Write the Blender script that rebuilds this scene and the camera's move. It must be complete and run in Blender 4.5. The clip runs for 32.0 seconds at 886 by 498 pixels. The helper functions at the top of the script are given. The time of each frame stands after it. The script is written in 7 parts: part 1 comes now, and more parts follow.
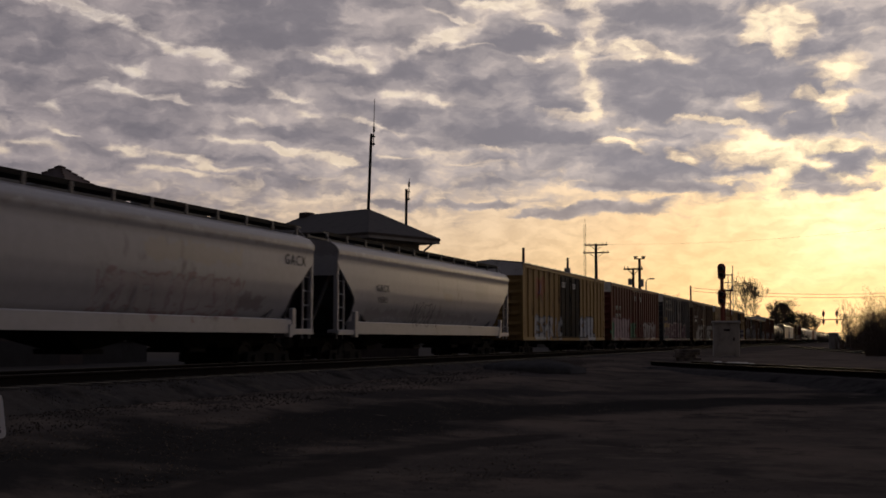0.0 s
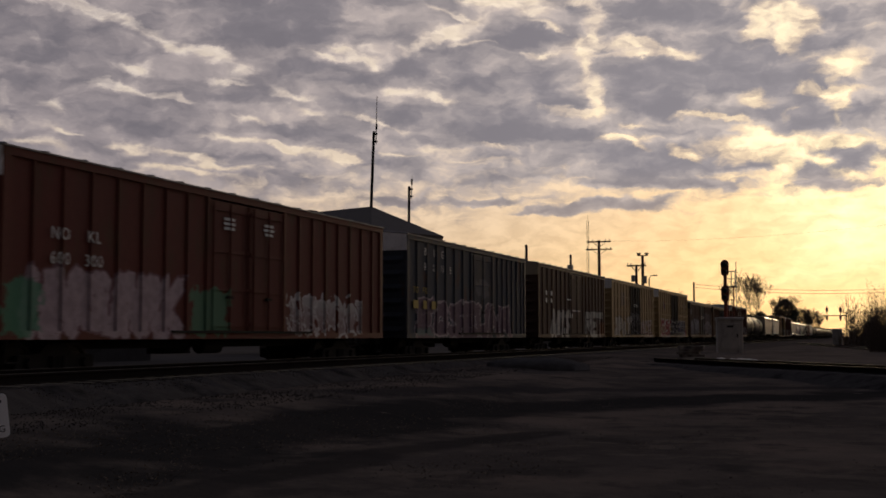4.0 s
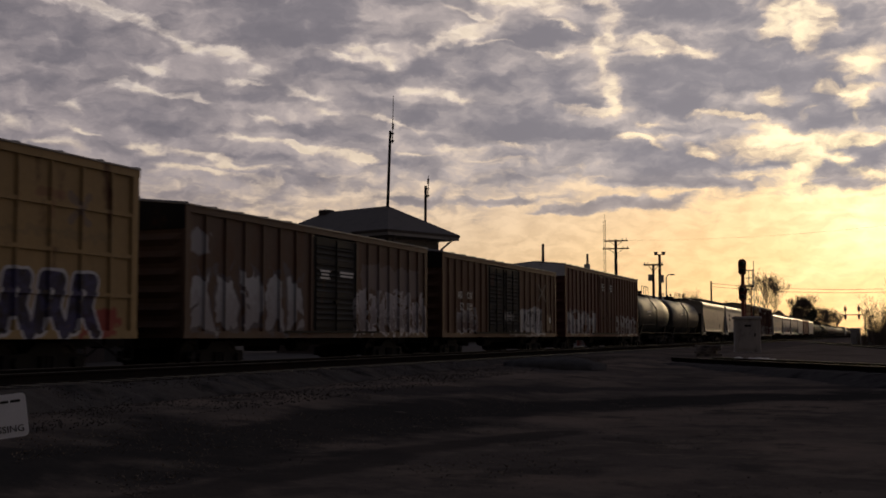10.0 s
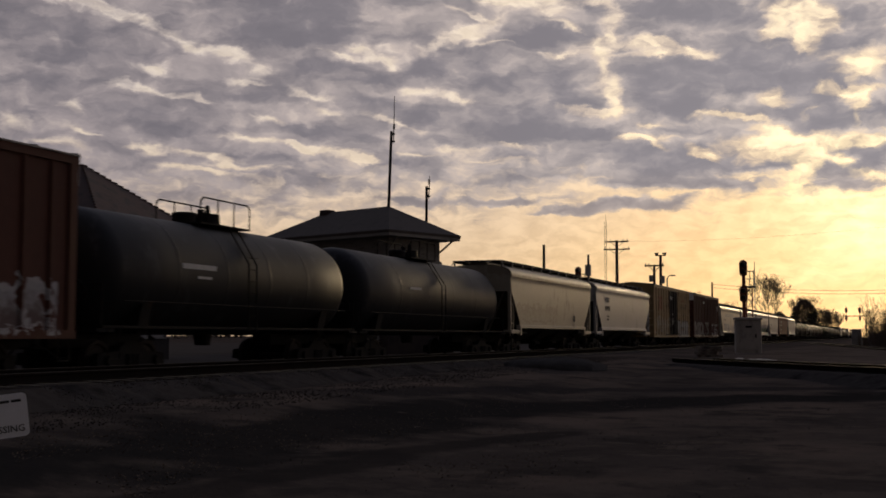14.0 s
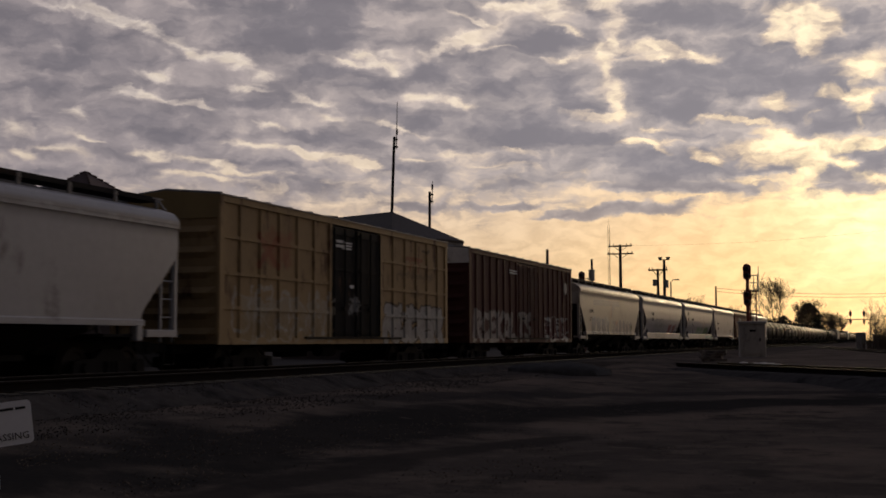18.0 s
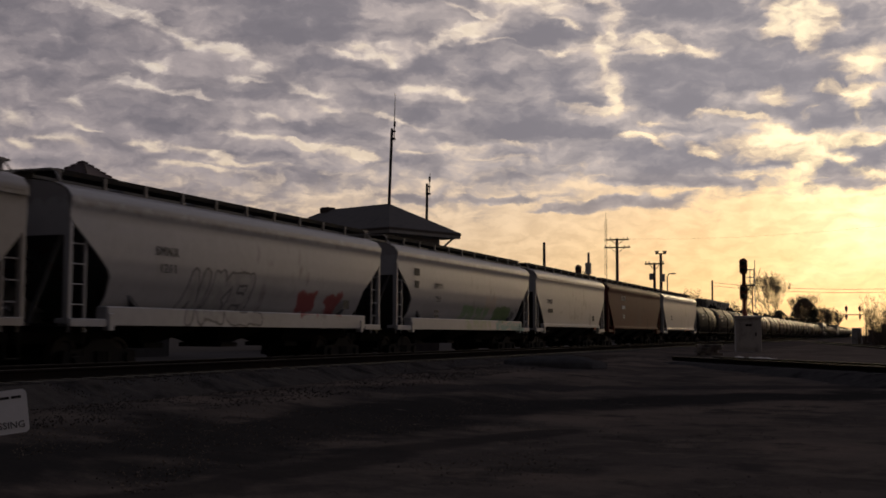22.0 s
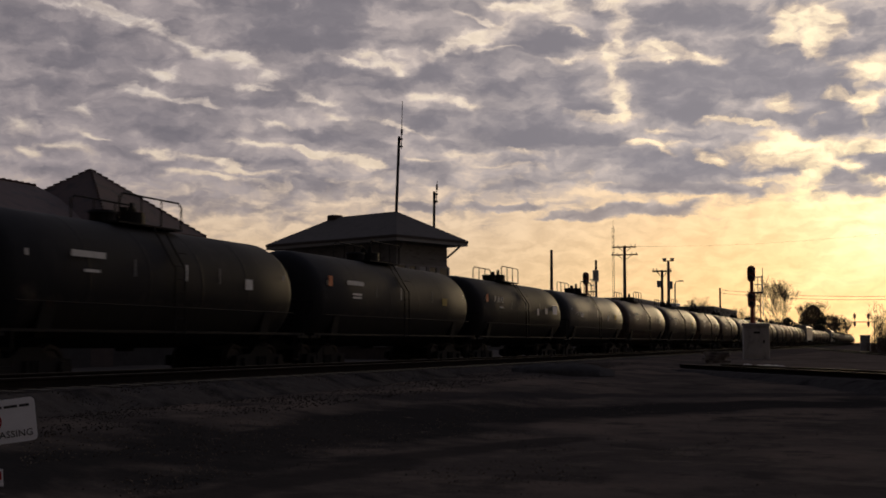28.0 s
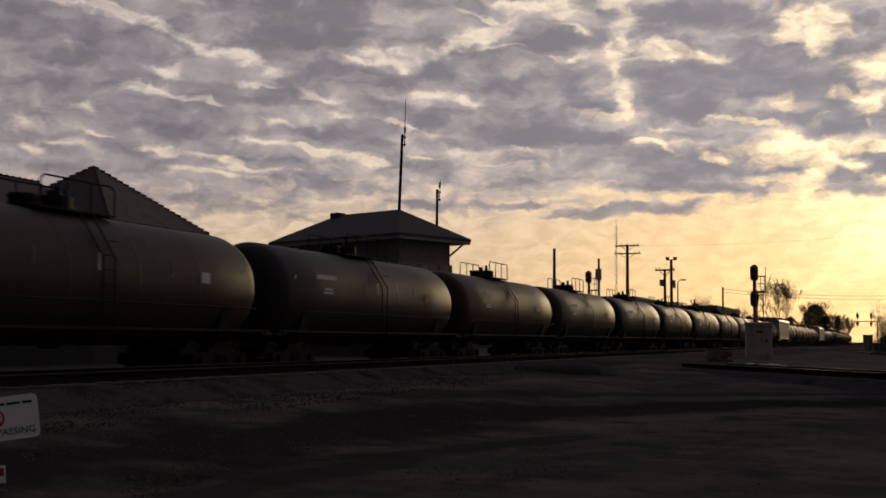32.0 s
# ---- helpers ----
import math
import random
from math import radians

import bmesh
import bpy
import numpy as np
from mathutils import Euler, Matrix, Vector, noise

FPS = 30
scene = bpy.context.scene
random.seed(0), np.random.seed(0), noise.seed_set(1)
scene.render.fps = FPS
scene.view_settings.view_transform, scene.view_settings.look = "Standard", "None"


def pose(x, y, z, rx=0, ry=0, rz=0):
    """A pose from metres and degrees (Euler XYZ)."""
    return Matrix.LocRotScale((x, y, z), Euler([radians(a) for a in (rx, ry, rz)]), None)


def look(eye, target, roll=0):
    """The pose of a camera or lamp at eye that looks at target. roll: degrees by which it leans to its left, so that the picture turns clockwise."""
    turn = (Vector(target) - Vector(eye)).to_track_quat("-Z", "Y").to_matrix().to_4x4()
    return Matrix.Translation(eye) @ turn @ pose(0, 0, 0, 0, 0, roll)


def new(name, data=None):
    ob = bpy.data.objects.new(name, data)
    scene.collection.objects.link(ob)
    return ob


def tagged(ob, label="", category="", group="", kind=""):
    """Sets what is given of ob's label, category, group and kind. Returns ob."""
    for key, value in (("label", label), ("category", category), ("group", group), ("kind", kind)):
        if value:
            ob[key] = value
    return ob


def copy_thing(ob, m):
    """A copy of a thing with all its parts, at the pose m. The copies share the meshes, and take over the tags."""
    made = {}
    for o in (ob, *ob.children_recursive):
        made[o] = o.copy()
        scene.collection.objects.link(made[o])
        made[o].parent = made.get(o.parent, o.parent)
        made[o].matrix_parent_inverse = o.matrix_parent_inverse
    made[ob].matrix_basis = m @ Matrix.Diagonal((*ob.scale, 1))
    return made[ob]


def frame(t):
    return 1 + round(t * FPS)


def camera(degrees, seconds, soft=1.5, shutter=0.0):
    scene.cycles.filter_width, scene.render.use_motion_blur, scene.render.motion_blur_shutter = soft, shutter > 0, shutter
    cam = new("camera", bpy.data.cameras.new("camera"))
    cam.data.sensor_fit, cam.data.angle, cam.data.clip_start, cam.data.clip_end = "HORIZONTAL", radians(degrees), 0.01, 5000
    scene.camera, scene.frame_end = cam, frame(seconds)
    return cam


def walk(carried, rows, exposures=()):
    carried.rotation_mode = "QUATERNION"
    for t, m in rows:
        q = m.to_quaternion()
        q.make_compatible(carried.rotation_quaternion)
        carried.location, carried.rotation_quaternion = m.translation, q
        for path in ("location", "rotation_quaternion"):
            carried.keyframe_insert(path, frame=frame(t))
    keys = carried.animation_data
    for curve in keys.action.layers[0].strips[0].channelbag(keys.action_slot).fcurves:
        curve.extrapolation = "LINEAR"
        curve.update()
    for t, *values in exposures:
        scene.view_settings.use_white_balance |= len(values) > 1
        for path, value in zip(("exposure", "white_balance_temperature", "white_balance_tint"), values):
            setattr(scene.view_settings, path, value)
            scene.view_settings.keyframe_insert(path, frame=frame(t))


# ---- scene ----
# ---- the shot: a still stand beside the tracks, slowly turning ----
FOV = 41.07
EYE = (0.0, 0.0, 1.0)
cam = camera(FOV, 32.0, soft=1.7, shutter=0.25)
# seconds, degrees of tilt, turn to the left, lean
TURNS = [
    (0, 94.348, 19.579, 0.155),
    (0.5, 94.307, 19.609, 0.239),
    (1, 94.221, 19.611, 0.171),
    (1.5, 94.141, 19.609, 0.233),
    (2, 94.105, 19.642, -0.024),
    (2.5, 94.127, 19.681, 0.019),
    (3, 94.203, 19.684, -0.078),
    (3.5, 94.224, 19.683, -0.034),
    (5.5, 94.197, 19.941, -0.089),
    (6, 94.208, 19.962, 0.054),
    (6.5, 94.133, 19.942, -0.126),
    (7, 94.184, 20.005, -0.301),
    (7.5, 94.310, 19.975, -0.126),
    (8, 94.135, 20.370, -0.115),
    (8.5, 94.042, 20.694, 0.005),
    (9, 94.021, 20.729, -0.028),
    (9.5, 94.160, 20.560, -0.170),
    (10, 94.188, 20.524, -0.040),
    (10.5, 94.205, 20.572, -0.039),
    (11, 94.155, 20.617, -0.124),
    (11.5, 94.058, 20.731, -0.367),
    (12, 94.066, 20.794, -0.285),
    (12.5, 94.086, 20.824, 0.064),
    (13, 94.102, 20.730, -0.086),
    (13.5, 94.237, 20.593, -0.178),
    (14, 94.211, 20.569, 0.058),
    (14.5, 94.239, 20.602, -0.195),
    (16.5, 94.453, 20.639, -0.088),
    (17, 94.461, 20.652, 0.071),
    (17.5, 94.455, 20.695, -0.024),
    (18, 94.466, 20.732, -0.197),
    (18.5, 94.465, 20.750, -0.261),
    (19, 94.502, 20.733, 0.082),
    (19.5, 94.508, 20.733, 0.100),
    (20, 94.627, 20.651, 0.074),
    (20.5, 94.628, 20.611, 0.069),
    (21, 94.384, 20.663, 0.232),
    (21.5, 94.192, 20.575, 0.154),
    (22, 94.093, 20.581, 0.218),
    (22.5, 94.279, 20.725, -0.182),
    (23, 94.482, 20.764, -0.191),
    (23.5, 94.493, 20.682, -0.144),
    (24, 94.577, 20.818, 0.303),
    (24.5, 94.654, 20.895, 0.218),
    (25, 94.509, 20.826, 0.312),
    (25.5, 94.461, 20.854, 0.158),
    (27.5, 94.534, 20.917, -0.045),
    (28, 94.460, 20.936, 0.169),
    (28.5, 94.450, 20.948, 0.029),
    (29, 94.377, 20.947, 0.086),
    (29.5, 94.360, 20.828, 0.230),
    (30, 94.430, 20.893, 0.283),
    (30.5, 94.428, 20.935, 0.220),
    (31, 94.345, 21.056, 0.295),
    (31.5, 94.326, 21.111, 0.381),
    (32, 94.369, 21.071, 0.372),
]
walk(cam, [(t, pose(*EYE) @ pose(0, 0, 0, 0, 0, turn) @ pose(0, 0, 0, tilt) @ pose(0, 0, 0, 0, 0, lean))
           for t, tilt, turn, lean in TURNS], [(0, 0.0), (32, 0.0)])

# ---- world and sun ----
SUN_EL, SUN_AZ = 6.4, -0.7        # degrees; azimuth from +Y towards +X


class Tree:
    """A node tree with short calls."""

    def __init__(self, tree):
        self.t = tree
        self.n = tree.nodes
        self.n.clear()

    def add(self, kind, **props):
        node = self.n.new(kind)
        for k, v in props.items():
            if k == "op":
                node.operation = v
            elif k == "mode":
                node.data_type = v
            elif k == "blend":
                node.blend_type = v
            elif k == "feature":
                node.feature = v
            elif k == "gradient":
                node.gradient_type = v
            elif k == "dims":
                node.noise_dimensions = v
        return node

    def put(self, node, key, value):
        if isinstance(value, bpy.types.NodeSocket):
            self.t.links.new(value, node.inputs[key])
        else:
            node.inputs[key].default_value = value

    def math(self, op, a, b=0.0, c=0.0, clamp=False):
        m = self.add("ShaderNodeMath", op=op)
        m.use_clamp = clamp
        for i, v in enumerate((a, b, c)):
            self.put(m, i, v)
        return m.outputs[0]

    def mix(self, f, a, b, blend="MIX"):
        m = self.add("ShaderNodeMix", mode="RGBA", blend=blend)
        self.put(m, 0, f)
        self.put(m, 6, a)
        self.put(m, 7, b)
        return m.outputs[2]

    def ramp(self, v, lo, hi, a=0.0, b=1.0):
        m = self.add("ShaderNodeMapRange")
        m.interpolation_type = "SMOOTHSTEP"
        for k, x in (("Value", v), ("From Min", lo), ("From Max", hi), ("To Min", a), ("To Max", b)):
            self.put(m, k, x)
        return m.outputs[0]

    def noise(self, vec, scale, detail=4.0, rough=0.55, distortion=0.0):
        m = self.add("ShaderNodeTexNoise")
        if vec is not None:
            self.put(m, "Vector", vec)
        self.put(m, "Scale", scale)
        self.put(m, "Detail", detail)
        self.put(m, "Roughness", rough)
        self.put(m, "Distortion", distortion)
        return m.outputs[0]

    def scaled(self, vec, s, loc=(0, 0, 0)):
        m = self.add("ShaderNodeMapping")
        self.put(m, "Vector", vec)
        self.put(m, "Scale", s)
        self.put(m, "Location", loc)
        return m.outputs[0]

    def split(self, vec):
        m = self.add("ShaderNodeSeparateXYZ")
        self.put(m, 0, vec)
        return m.outputs

    def join(self, x, y, z=0.0):
        m = self.add("ShaderNodeCombineXYZ")
        for i, v in enumerate((x, y, z)):
            self.put(m, i, v)
        return m.outputs[0]


def rgb(r, g, b):
    return (r, g, b, 1.0)


# bright rifts between the clouds, from west to east: degrees of azimuth, elevation, half width, half height, slant
RIFTS_WEST = [
    (-40.91, 9.73, 0.96, 0.44, -10), (-40.49, 8.65, 0.71, 0.25, -15), (-38.66, 8.82, 1.09, 0.19, -5), (-38.21, 10.66, 0.44, 0.33, -0), (-37.81, 15.26, 2.05, 0.36, -8),
    (-37.77, 9.54, 0.71, 0.22, -15), (-37.03, 9.32, 0.6, 0.11, -5), (-36.26, 15.02, 1.23, 0.25, -22), (-36.06, 11.66, 0.99, 0.33, -10), (-35.09, 8.85, 1.23, 0.14, -8),
    (-34.82, 14.61, 1.04, 0.33, -25), (-34.65, 12.54, 1.09, 0.25, -0), (-34.23, 11.46, 2.05, 0.22, -8), (-33.36, 14.04, 1.09, 0.25, -20), (-32.99, 7.89, 1.37, 0.19, -10),
    (-32.64, 11.14, 0.99, 0.16, -10), (-32.2, 8.63, 1.92, 0.19, -7), (-31.39, 7.69, 1.09, 0.19, -8), (-31.21, 13.49, 1.64, 0.22, -3),
]
RIFTS_MIDWEST = [
    (-31.08, 8.31, 0.71, 0.25, -22), (-30.52, 12.15, 0.88, 0.19, -0), (-30.45, 13.18, 0.88, 0.27, -0), (-29.98, 11.95, 0.6, 0.11, -0), (-29.79, 8, 1.7, 0.14, -3),
    (-29.67, 9.4, 1.64, 0.16, -4), (-29.42, 12.63, 0.66, 0.38, -10), (-29.01, 10.33, 0.82, 0.16, -12), (-28.07, 11.8, 0.68, 0.3, -15), (-27.64, 9.15, 0.82, 0.16, -10),
    (-27.09, 9.08, 1.09, 0.16, -8), (-26.84, 11.5, 0.96, 0.14, -4), (-25.95, 10.69, 0.82, 0.19, -15), (-25.48, 13.48, 1.51, 0.14, -8), (-25.23, 8.72, 1.26, 0.22, -10),
    (-24.65, 13.82, 1.64, 0.16, -3), (-24.46, 8.46, 0.49, 0.16, -15), (-23.93, 13.48, 0.68, 0.22, -15), (-23.81, 10.53, 0.99, 0.16, -8),
]
RIFTS_TOWER_SIDE = [
    (-23.21, 13.01, 0.49, 0.3, -25), (-22.56, 10.13, 1.23, 0.16, -12), (-21.92, 8.72, 0.99, 0.14, -3), (-21.59, 11.81, 0.99, 0.25, -12), (-20.62, 14.14, 1.2, 0.19, 25),
    (-19.79, 11.41, 0.99, 0.14, -8), (-19.79, 15.62, 1.23, 0.16, -15), (-19.66, 8.99, 1.37, 0.16, -2), (-19.37, 14.56, 1.15, 0.36, -0), (-18.76, 15.27, 0.66, 0.16, -15),
    (-18.31, 15.03, 1.09, 0.36, 20), (-18.12, 14.07, 1.64, 0.14, 2), (-18.11, 15.98, 1.51, 0.27, -10), (-18, 8.55, 1.92, 0.16, -4), (-17.31, 9.25, 0.93, 0.19, -10),
    (-16.31, 16.11, 1.64, 0.33, -0), (-15.15, 15.58, 0.82, 0.6, -0), (-14.94, 13.54, 1.15, 0.19, -3), (-14.38, 14.75, 0.88, 0.16, -15),
]
RIFTS_MIDEAST = [
    (-13.87, 10.82, 1.09, 0.22, -5), (-13.07, 13.92, 0.93, 0.44, -0), (-12.94, 16.01, 1.23, 0.36, -0), (-12.64, 10.71, 1.26, 0.22, -0), (-12.62, 12.66, 0.55, 1.26, -0),
    (-12.24, 15.02, 0.55, 0.99, -0), (-12.12, 11.44, 0.33, 0.93, -10), (-11.39, 9.5, 1.92, 0.14, -3), (-11.11, 13.95, 1.53, 0.36, -3), (-10.63, 10.09, 0.82, 0.14, -5),
    (-10.32, 9.09, 0.66, 0.19, -30), (-10.31, 13.39, 1.64, 0.16, 2), (-9.71, 13.76, 0.82, 0.22, -10), (-8.44, 13.31, 1.23, 0.25, -0), (-8.3, 8.74, 0.82, 0.22, -20),
    (-7.89, 8.3, 0.66, 0.16, -25), (-7.69, 10.44, 1.15, 0.19, -5), (-6.08, 10.26, 1.31, 0.14, -10), (-5.54, 7.37, 1.64, 0.16, -3),
]
RIFTS_EAST = [
    (-4.8, 9.63, 1.42, 0.22, -10), (-4.7, 14.18, 0.55, 0.77, -10), (-4.67, 11.03, 0.66, 0.47, -15), (-4.49, 8.51, 2.74, 0.66, -3), (-4.16, 15.37, 1.04, 0.38, -0),
    (-3.59, 9.1, 3.01, 0.3, -3), (-3.48, 13.59, 0.66, 0.44, -0), (-3.46, 14.6, 1.2, 0.71, -0), (-3.32, 7.63, 0.49, 0.99, -10), (-2.65, 14.34, 0.71, 1.42, -0),
    (-2.23, 11.38, 0.6, 0.66, -30), (-2.1, 6.57, 2.19, 0.19, -3), (-1.71, 8.13, 0.38, 0.33, -20), (-1.41, 11.3, 1.64, 0.19, -0), (-1.25, 10.72, 0.38, 0.93, -10),
    (-0.76, 12.52, 1.31, 0.71, -5), (-0.65, 7.33, 1.09, 0.25, -12), (-0.61, 8.87, 1.09, 0.3, -8), (-0.16, 5.95, 1.53, 0.99, -0),
]
# dark cloud banks: degrees of azimuth, elevation, half width, half height
BANKS_WEST = [
    (-39.29, 13.98, 3.28, 0.93), (-29.88, 15.12, 4.11, 1.26), (-25.77, 15.72, 3.01, 0.99), (-26.86, 14.33, 3.56, 0.44), (-35.13, 10.5, 2.87, 0.55),
    (-30.1, 11.36, 1.51, 0.38), (-38.26, 12.79, 2.46, 0.44), (-27.26, 12.83, 1.23, 0.6), (-33.01, 9.56, 2.46, 0.38), (-25.75, 13.02, 1.64, 0.27),
    (-26, 9.74, 2.19, 0.38), (-28.99, 8.61, 1.64, 0.22), (-30.32, 7.45, 1.7, 0.3), (-27.08, 7.67, 2.19, 0.3), (-39.88, 7.86, 1.64, 0.27),
    (-39.69, 10.13, 0.82, 0.33), (-24.37, 12.35, 1.64, 0.38), (-34.4, 13.13, 1.92, 0.33), (-24.36, 11.28, 1.64, 0.38), (-22.97, 8.31, 1.37, 0.19),
    (-21.32, 9.46, 1.64, 0.27), (-24.61, 6.53, 1.2, 0.27), (-39.98, 11.7, 2.19, 0.38), (-27.92, 10, 1.37, 0.22),
]
BANKS_EAST = [
    (-18.54, 12.85, 3.01, 1.04), (-15.07, 14.5, 2.46, 0.6), (-21.6, 12.91, 1.09, 0.66), (-20.76, 10.54, 2.87, 0.71), (-16.06, 10.73, 2.46, 1.37),
    (-14.54, 11.91, 1.51, 1.2), (-16.76, 8.73, 1.64, 0.3), (-7.61, 14.88, 3.42, 1.15), (-5.81, 12.96, 3.42, 0.88), (-7.01, 12.04, 4.38, 1.04),
    (-10.6, 12.19, 1.59, 0.93), (-9.55, 10.72, 2.19, 0.66), (-3.52, 12.1, 1.64, 1.48), (-2.29, 10.69, 0.71, 1.2), (-4.07, 10.43, 1.64, 0.49),
    (-0.9, 14.65, 1.64, 0.77), (-1.22, 13.57, 1.64, 0.38), (-0.74, 11.53, 1.37, 0.3), (-0.47, 10.32, 1.09, 0.66), (-3.07, 9.7, 1.64, 0.33),
    (-10.55, 15.6, 1.37, 0.33), (-13.28, 15.45, 0.82, 0.38), (-13.33, 9.87, 1.64, 0.33), (-8.63, 9.73, 1.92, 0.25),
]
BANKS_LOW = [
    (-12.26, 8.87, 2.05, 0.49), (-9.53, 8.43, 1.7, 0.52), (-6.94, 8.82, 1.48, 0.55), (-5.39, 8.42, 1.92, 0.22), (-1.62, 7.71, 1.15, 0.44),
    (-1.3, 8.75, 0.82, 0.3), (-0.26, 8.18, 0.55, 0.71), (-8.27, 7.91, 3.01, 0.25), (-11.07, 7.37, 1.42, 0.16), (-7.44, 7.17, 1.64, 0.25),
    (-10.41, 6.36, 1.26, 0.25), (-12.56, 6.29, 1.09, 0.19), (-18.01, 6.4, 1.37, 0.14), (-14.73, 5.99, 1.26, 0.14), (-1.15, 6.99, 1.37, 0.19),
    (-5.92, 7.91, 1.64, 0.16), (-21.86, 6.51, 0.82, 0.16),
]
RIFTS = RIFTS_WEST + RIFTS_MIDWEST + RIFTS_TOWER_SIDE + RIFTS_MIDEAST + RIFTS_EAST


def make_sky():
    world = bpy.data.worlds.new("evening_sky")
    scene.world = world
    world.use_nodes = True
    T = Tree(world.node_tree)
    coord = T.add("ShaderNodeTexCoord").outputs["Generated"]
    x, y, z = T.split(coord)
    az = T.math("MULTIPLY", T.math("ARCTAN2", x, y), 57.2958)
    el = T.math("MULTIPLY", T.math("ARCSINE", z), 57.2958)
    # coordinates drawn out sideways
    long = T.join(T.math("MULTIPLY", az, 0.55), el)
    w1 = T.math("SUBTRACT", T.noise(long, 0.8, 6.0, 0.56), 0.5)
    w2 = T.math("SUBTRACT", T.noise(T.scaled(long, (1, 1, 1), (31, 17, 0)), 0.95, 6.0, 0.58), 0.5)
    wx = T.math("MULTIPLY_ADD", w1, 2.4, az)
    wy = T.math("MULTIPLY_ADD", w2, 1.25, el)
    warped = T.join(wx, wy)
    streak = T.join(T.math("MULTIPLY", wx, 0.28), wy)
    n_soft = T.math("SUBTRACT", T.noise(T.scaled(streak, (1, 1, 1), (4.0, 12.0, 0)), 0.9, 4.0, 0.5), 0.5)
    n_fine = T.math("SUBTRACT", T.noise(T.scaled(streak, (1.6, 1, 1), (9.0, 2.0, 0)), 2.0, 4.0, 0.52), 0.5)
    tuft = T.math("SUBTRACT", T.noise(T.join(T.math("MULTIPLY", wx, 0.62), wy, 3.0), 1.15, 5.0, 0.52), 0.5)

    def blobs(rows, grow):
        total = None
        for a, e, ra, re, *slant in rows:
            m = T.add("ShaderNodeMapping")
            m.vector_type = "TEXTURE"
            T.put(m, "Vector", warped)
            T.put(m, "Location", (a, e, 0))
            T.put(m, "Scale", (ra * grow, re * grow, 1))
            T.put(m, "Rotation", (0, 0, math.radians(slant[0]) if slant else 0.0))
            g = T.add("ShaderNodeTexGradient", gradient="SPHERICAL")
            T.put(g, "Vector", m.outputs[0])
            total = g.outputs[1] if total is None else T.math("ADD", total, g.outputs[1])
        return total

    # glow round the hidden sun
    ca, sa = math.radians(SUN_AZ), math.radians(SUN_EL)
    sun = Vector((math.sin(ca) * math.cos(sa), math.cos(ca) * math.cos(sa), math.sin(sa)))
    dot = T.add("ShaderNodeVectorMath", op="DOT_PRODUCT")
    T.put(dot, 0, coord)
    T.put(dot, 1, tuple(sun))
    d = T.math("MAXIMUM", dot.outputs["Value"], 0.0)
    wide = T.math("POWER", d, 6.0)
    near = T.math("POWER", d, 46.0)
    side = T.math("POWER", d, 13.0)
    halo = T.math("POWER", d, 420.0)
    back = T.ramp(dot.outputs["Value"], -0.5, 0.92, 0.16, 1.0)
    bank = T.math("MINIMUM", blobs(BANKS_WEST + BANKS_EAST, 1.5), 1.0)
    low_bank = T.math("MINIMUM", blobs(BANKS_LOW, 1.9), 1.0)
    bank = T.math("MINIMUM", T.math("MULTIPLY_ADD", low_bank, 0.9, bank), 1.0)
    rift = T.math("MINIMUM", blobs(RIFTS, 1.5), 0.85)
    # how far the cloud deck is open
    gap = T.math("MULTIPLY_ADD", n_fine, 0.6, rift)
    gap = T.math("MULTIPLY_ADD", tuft, 2.0, gap)
    gap = T.math("MULTIPLY_ADD", bank, -0.25, gap)
    gap = T.math("MULTIPLY_ADD", n_soft, 0.7, gap)
    rent = T.ramp(gap, 0.02, 1.1)
    # clear low band, higher towards the sun, with thin grey streaks
    edge = T.math("MULTIPLY_ADD", T.math("MINIMUM", az, 4.0), 0.06, 9.0)
    low_open = T.math("SUBTRACT", edge, el)
    low_open = T.math("MULTIPLY_ADD", n_soft, 5.0, low_open)
    low_open = T.math("MULTIPLY_ADD", n_fine, 5.0, low_open)
    low_open = T.math("MULTIPLY_ADD", low_bank, -5.0, low_open)
    clear = T.ramp(low_open, -0.6, 2.4)
    open_sky = T.math("MAXIMUM", rent, clear)
    # clear air: pale above, gold along the horizon
    high = T.mix(wide, rgb(0.50, 0.435, 0.43), rgb(0.84, 0.69, 0.585))
    low = T.mix(near, rgb(0.66, 0.48, 0.32), rgb(0.95, 0.585, 0.25))
    air = T.mix(T.ramp(el, 2.0, 12.5), low, high)
    air = T.mix(T.math("MULTIPLY", near, 0.6), air, rgb(0.99, 0.695, 0.37))
    air = T.mix(T.math("MULTIPLY", halo, T.ramp(n_soft, -0.12, 0.12, 1.0, 0.4)), air, rgb(1.3, 1.05, 0.62))
    air = T.mix(1.0, air, T.mix(T.ramp(n_fine, -0.25, 0.25), rgb(0.86, 0.84, 0.82), rgb(1.12, 1.12, 1.1)), "MULTIPLY")
    heart = T.math("MULTIPLY", T.ramp(gap, 0.42, 1.15), T.ramp(el, 5.0, 9.0))
    air = T.mix(T.math("MULTIPLY", heart, T.math("MULTIPLY_ADD", near, 0.75, 0.15)), air, rgb(1.25, 1.08, 0.72))
    # clouds: mauve-grey bellies, paler where thin
    belly = T.mix(side, rgb(0.192, 0.175, 0.197), rgb(0.318, 0.292, 0.312))
    thin = T.mix(side, rgb(0.335, 0.292, 0.302), rgb(0.64, 0.55, 0.50))
    thick = T.math("MULTIPLY_ADD", bank, 0.68, T.math("MULTIPLY_ADD", n_soft, -1.6, 0.34))
    thick = T.math("MULTIPLY_ADD", tuft, -1.2, thick)
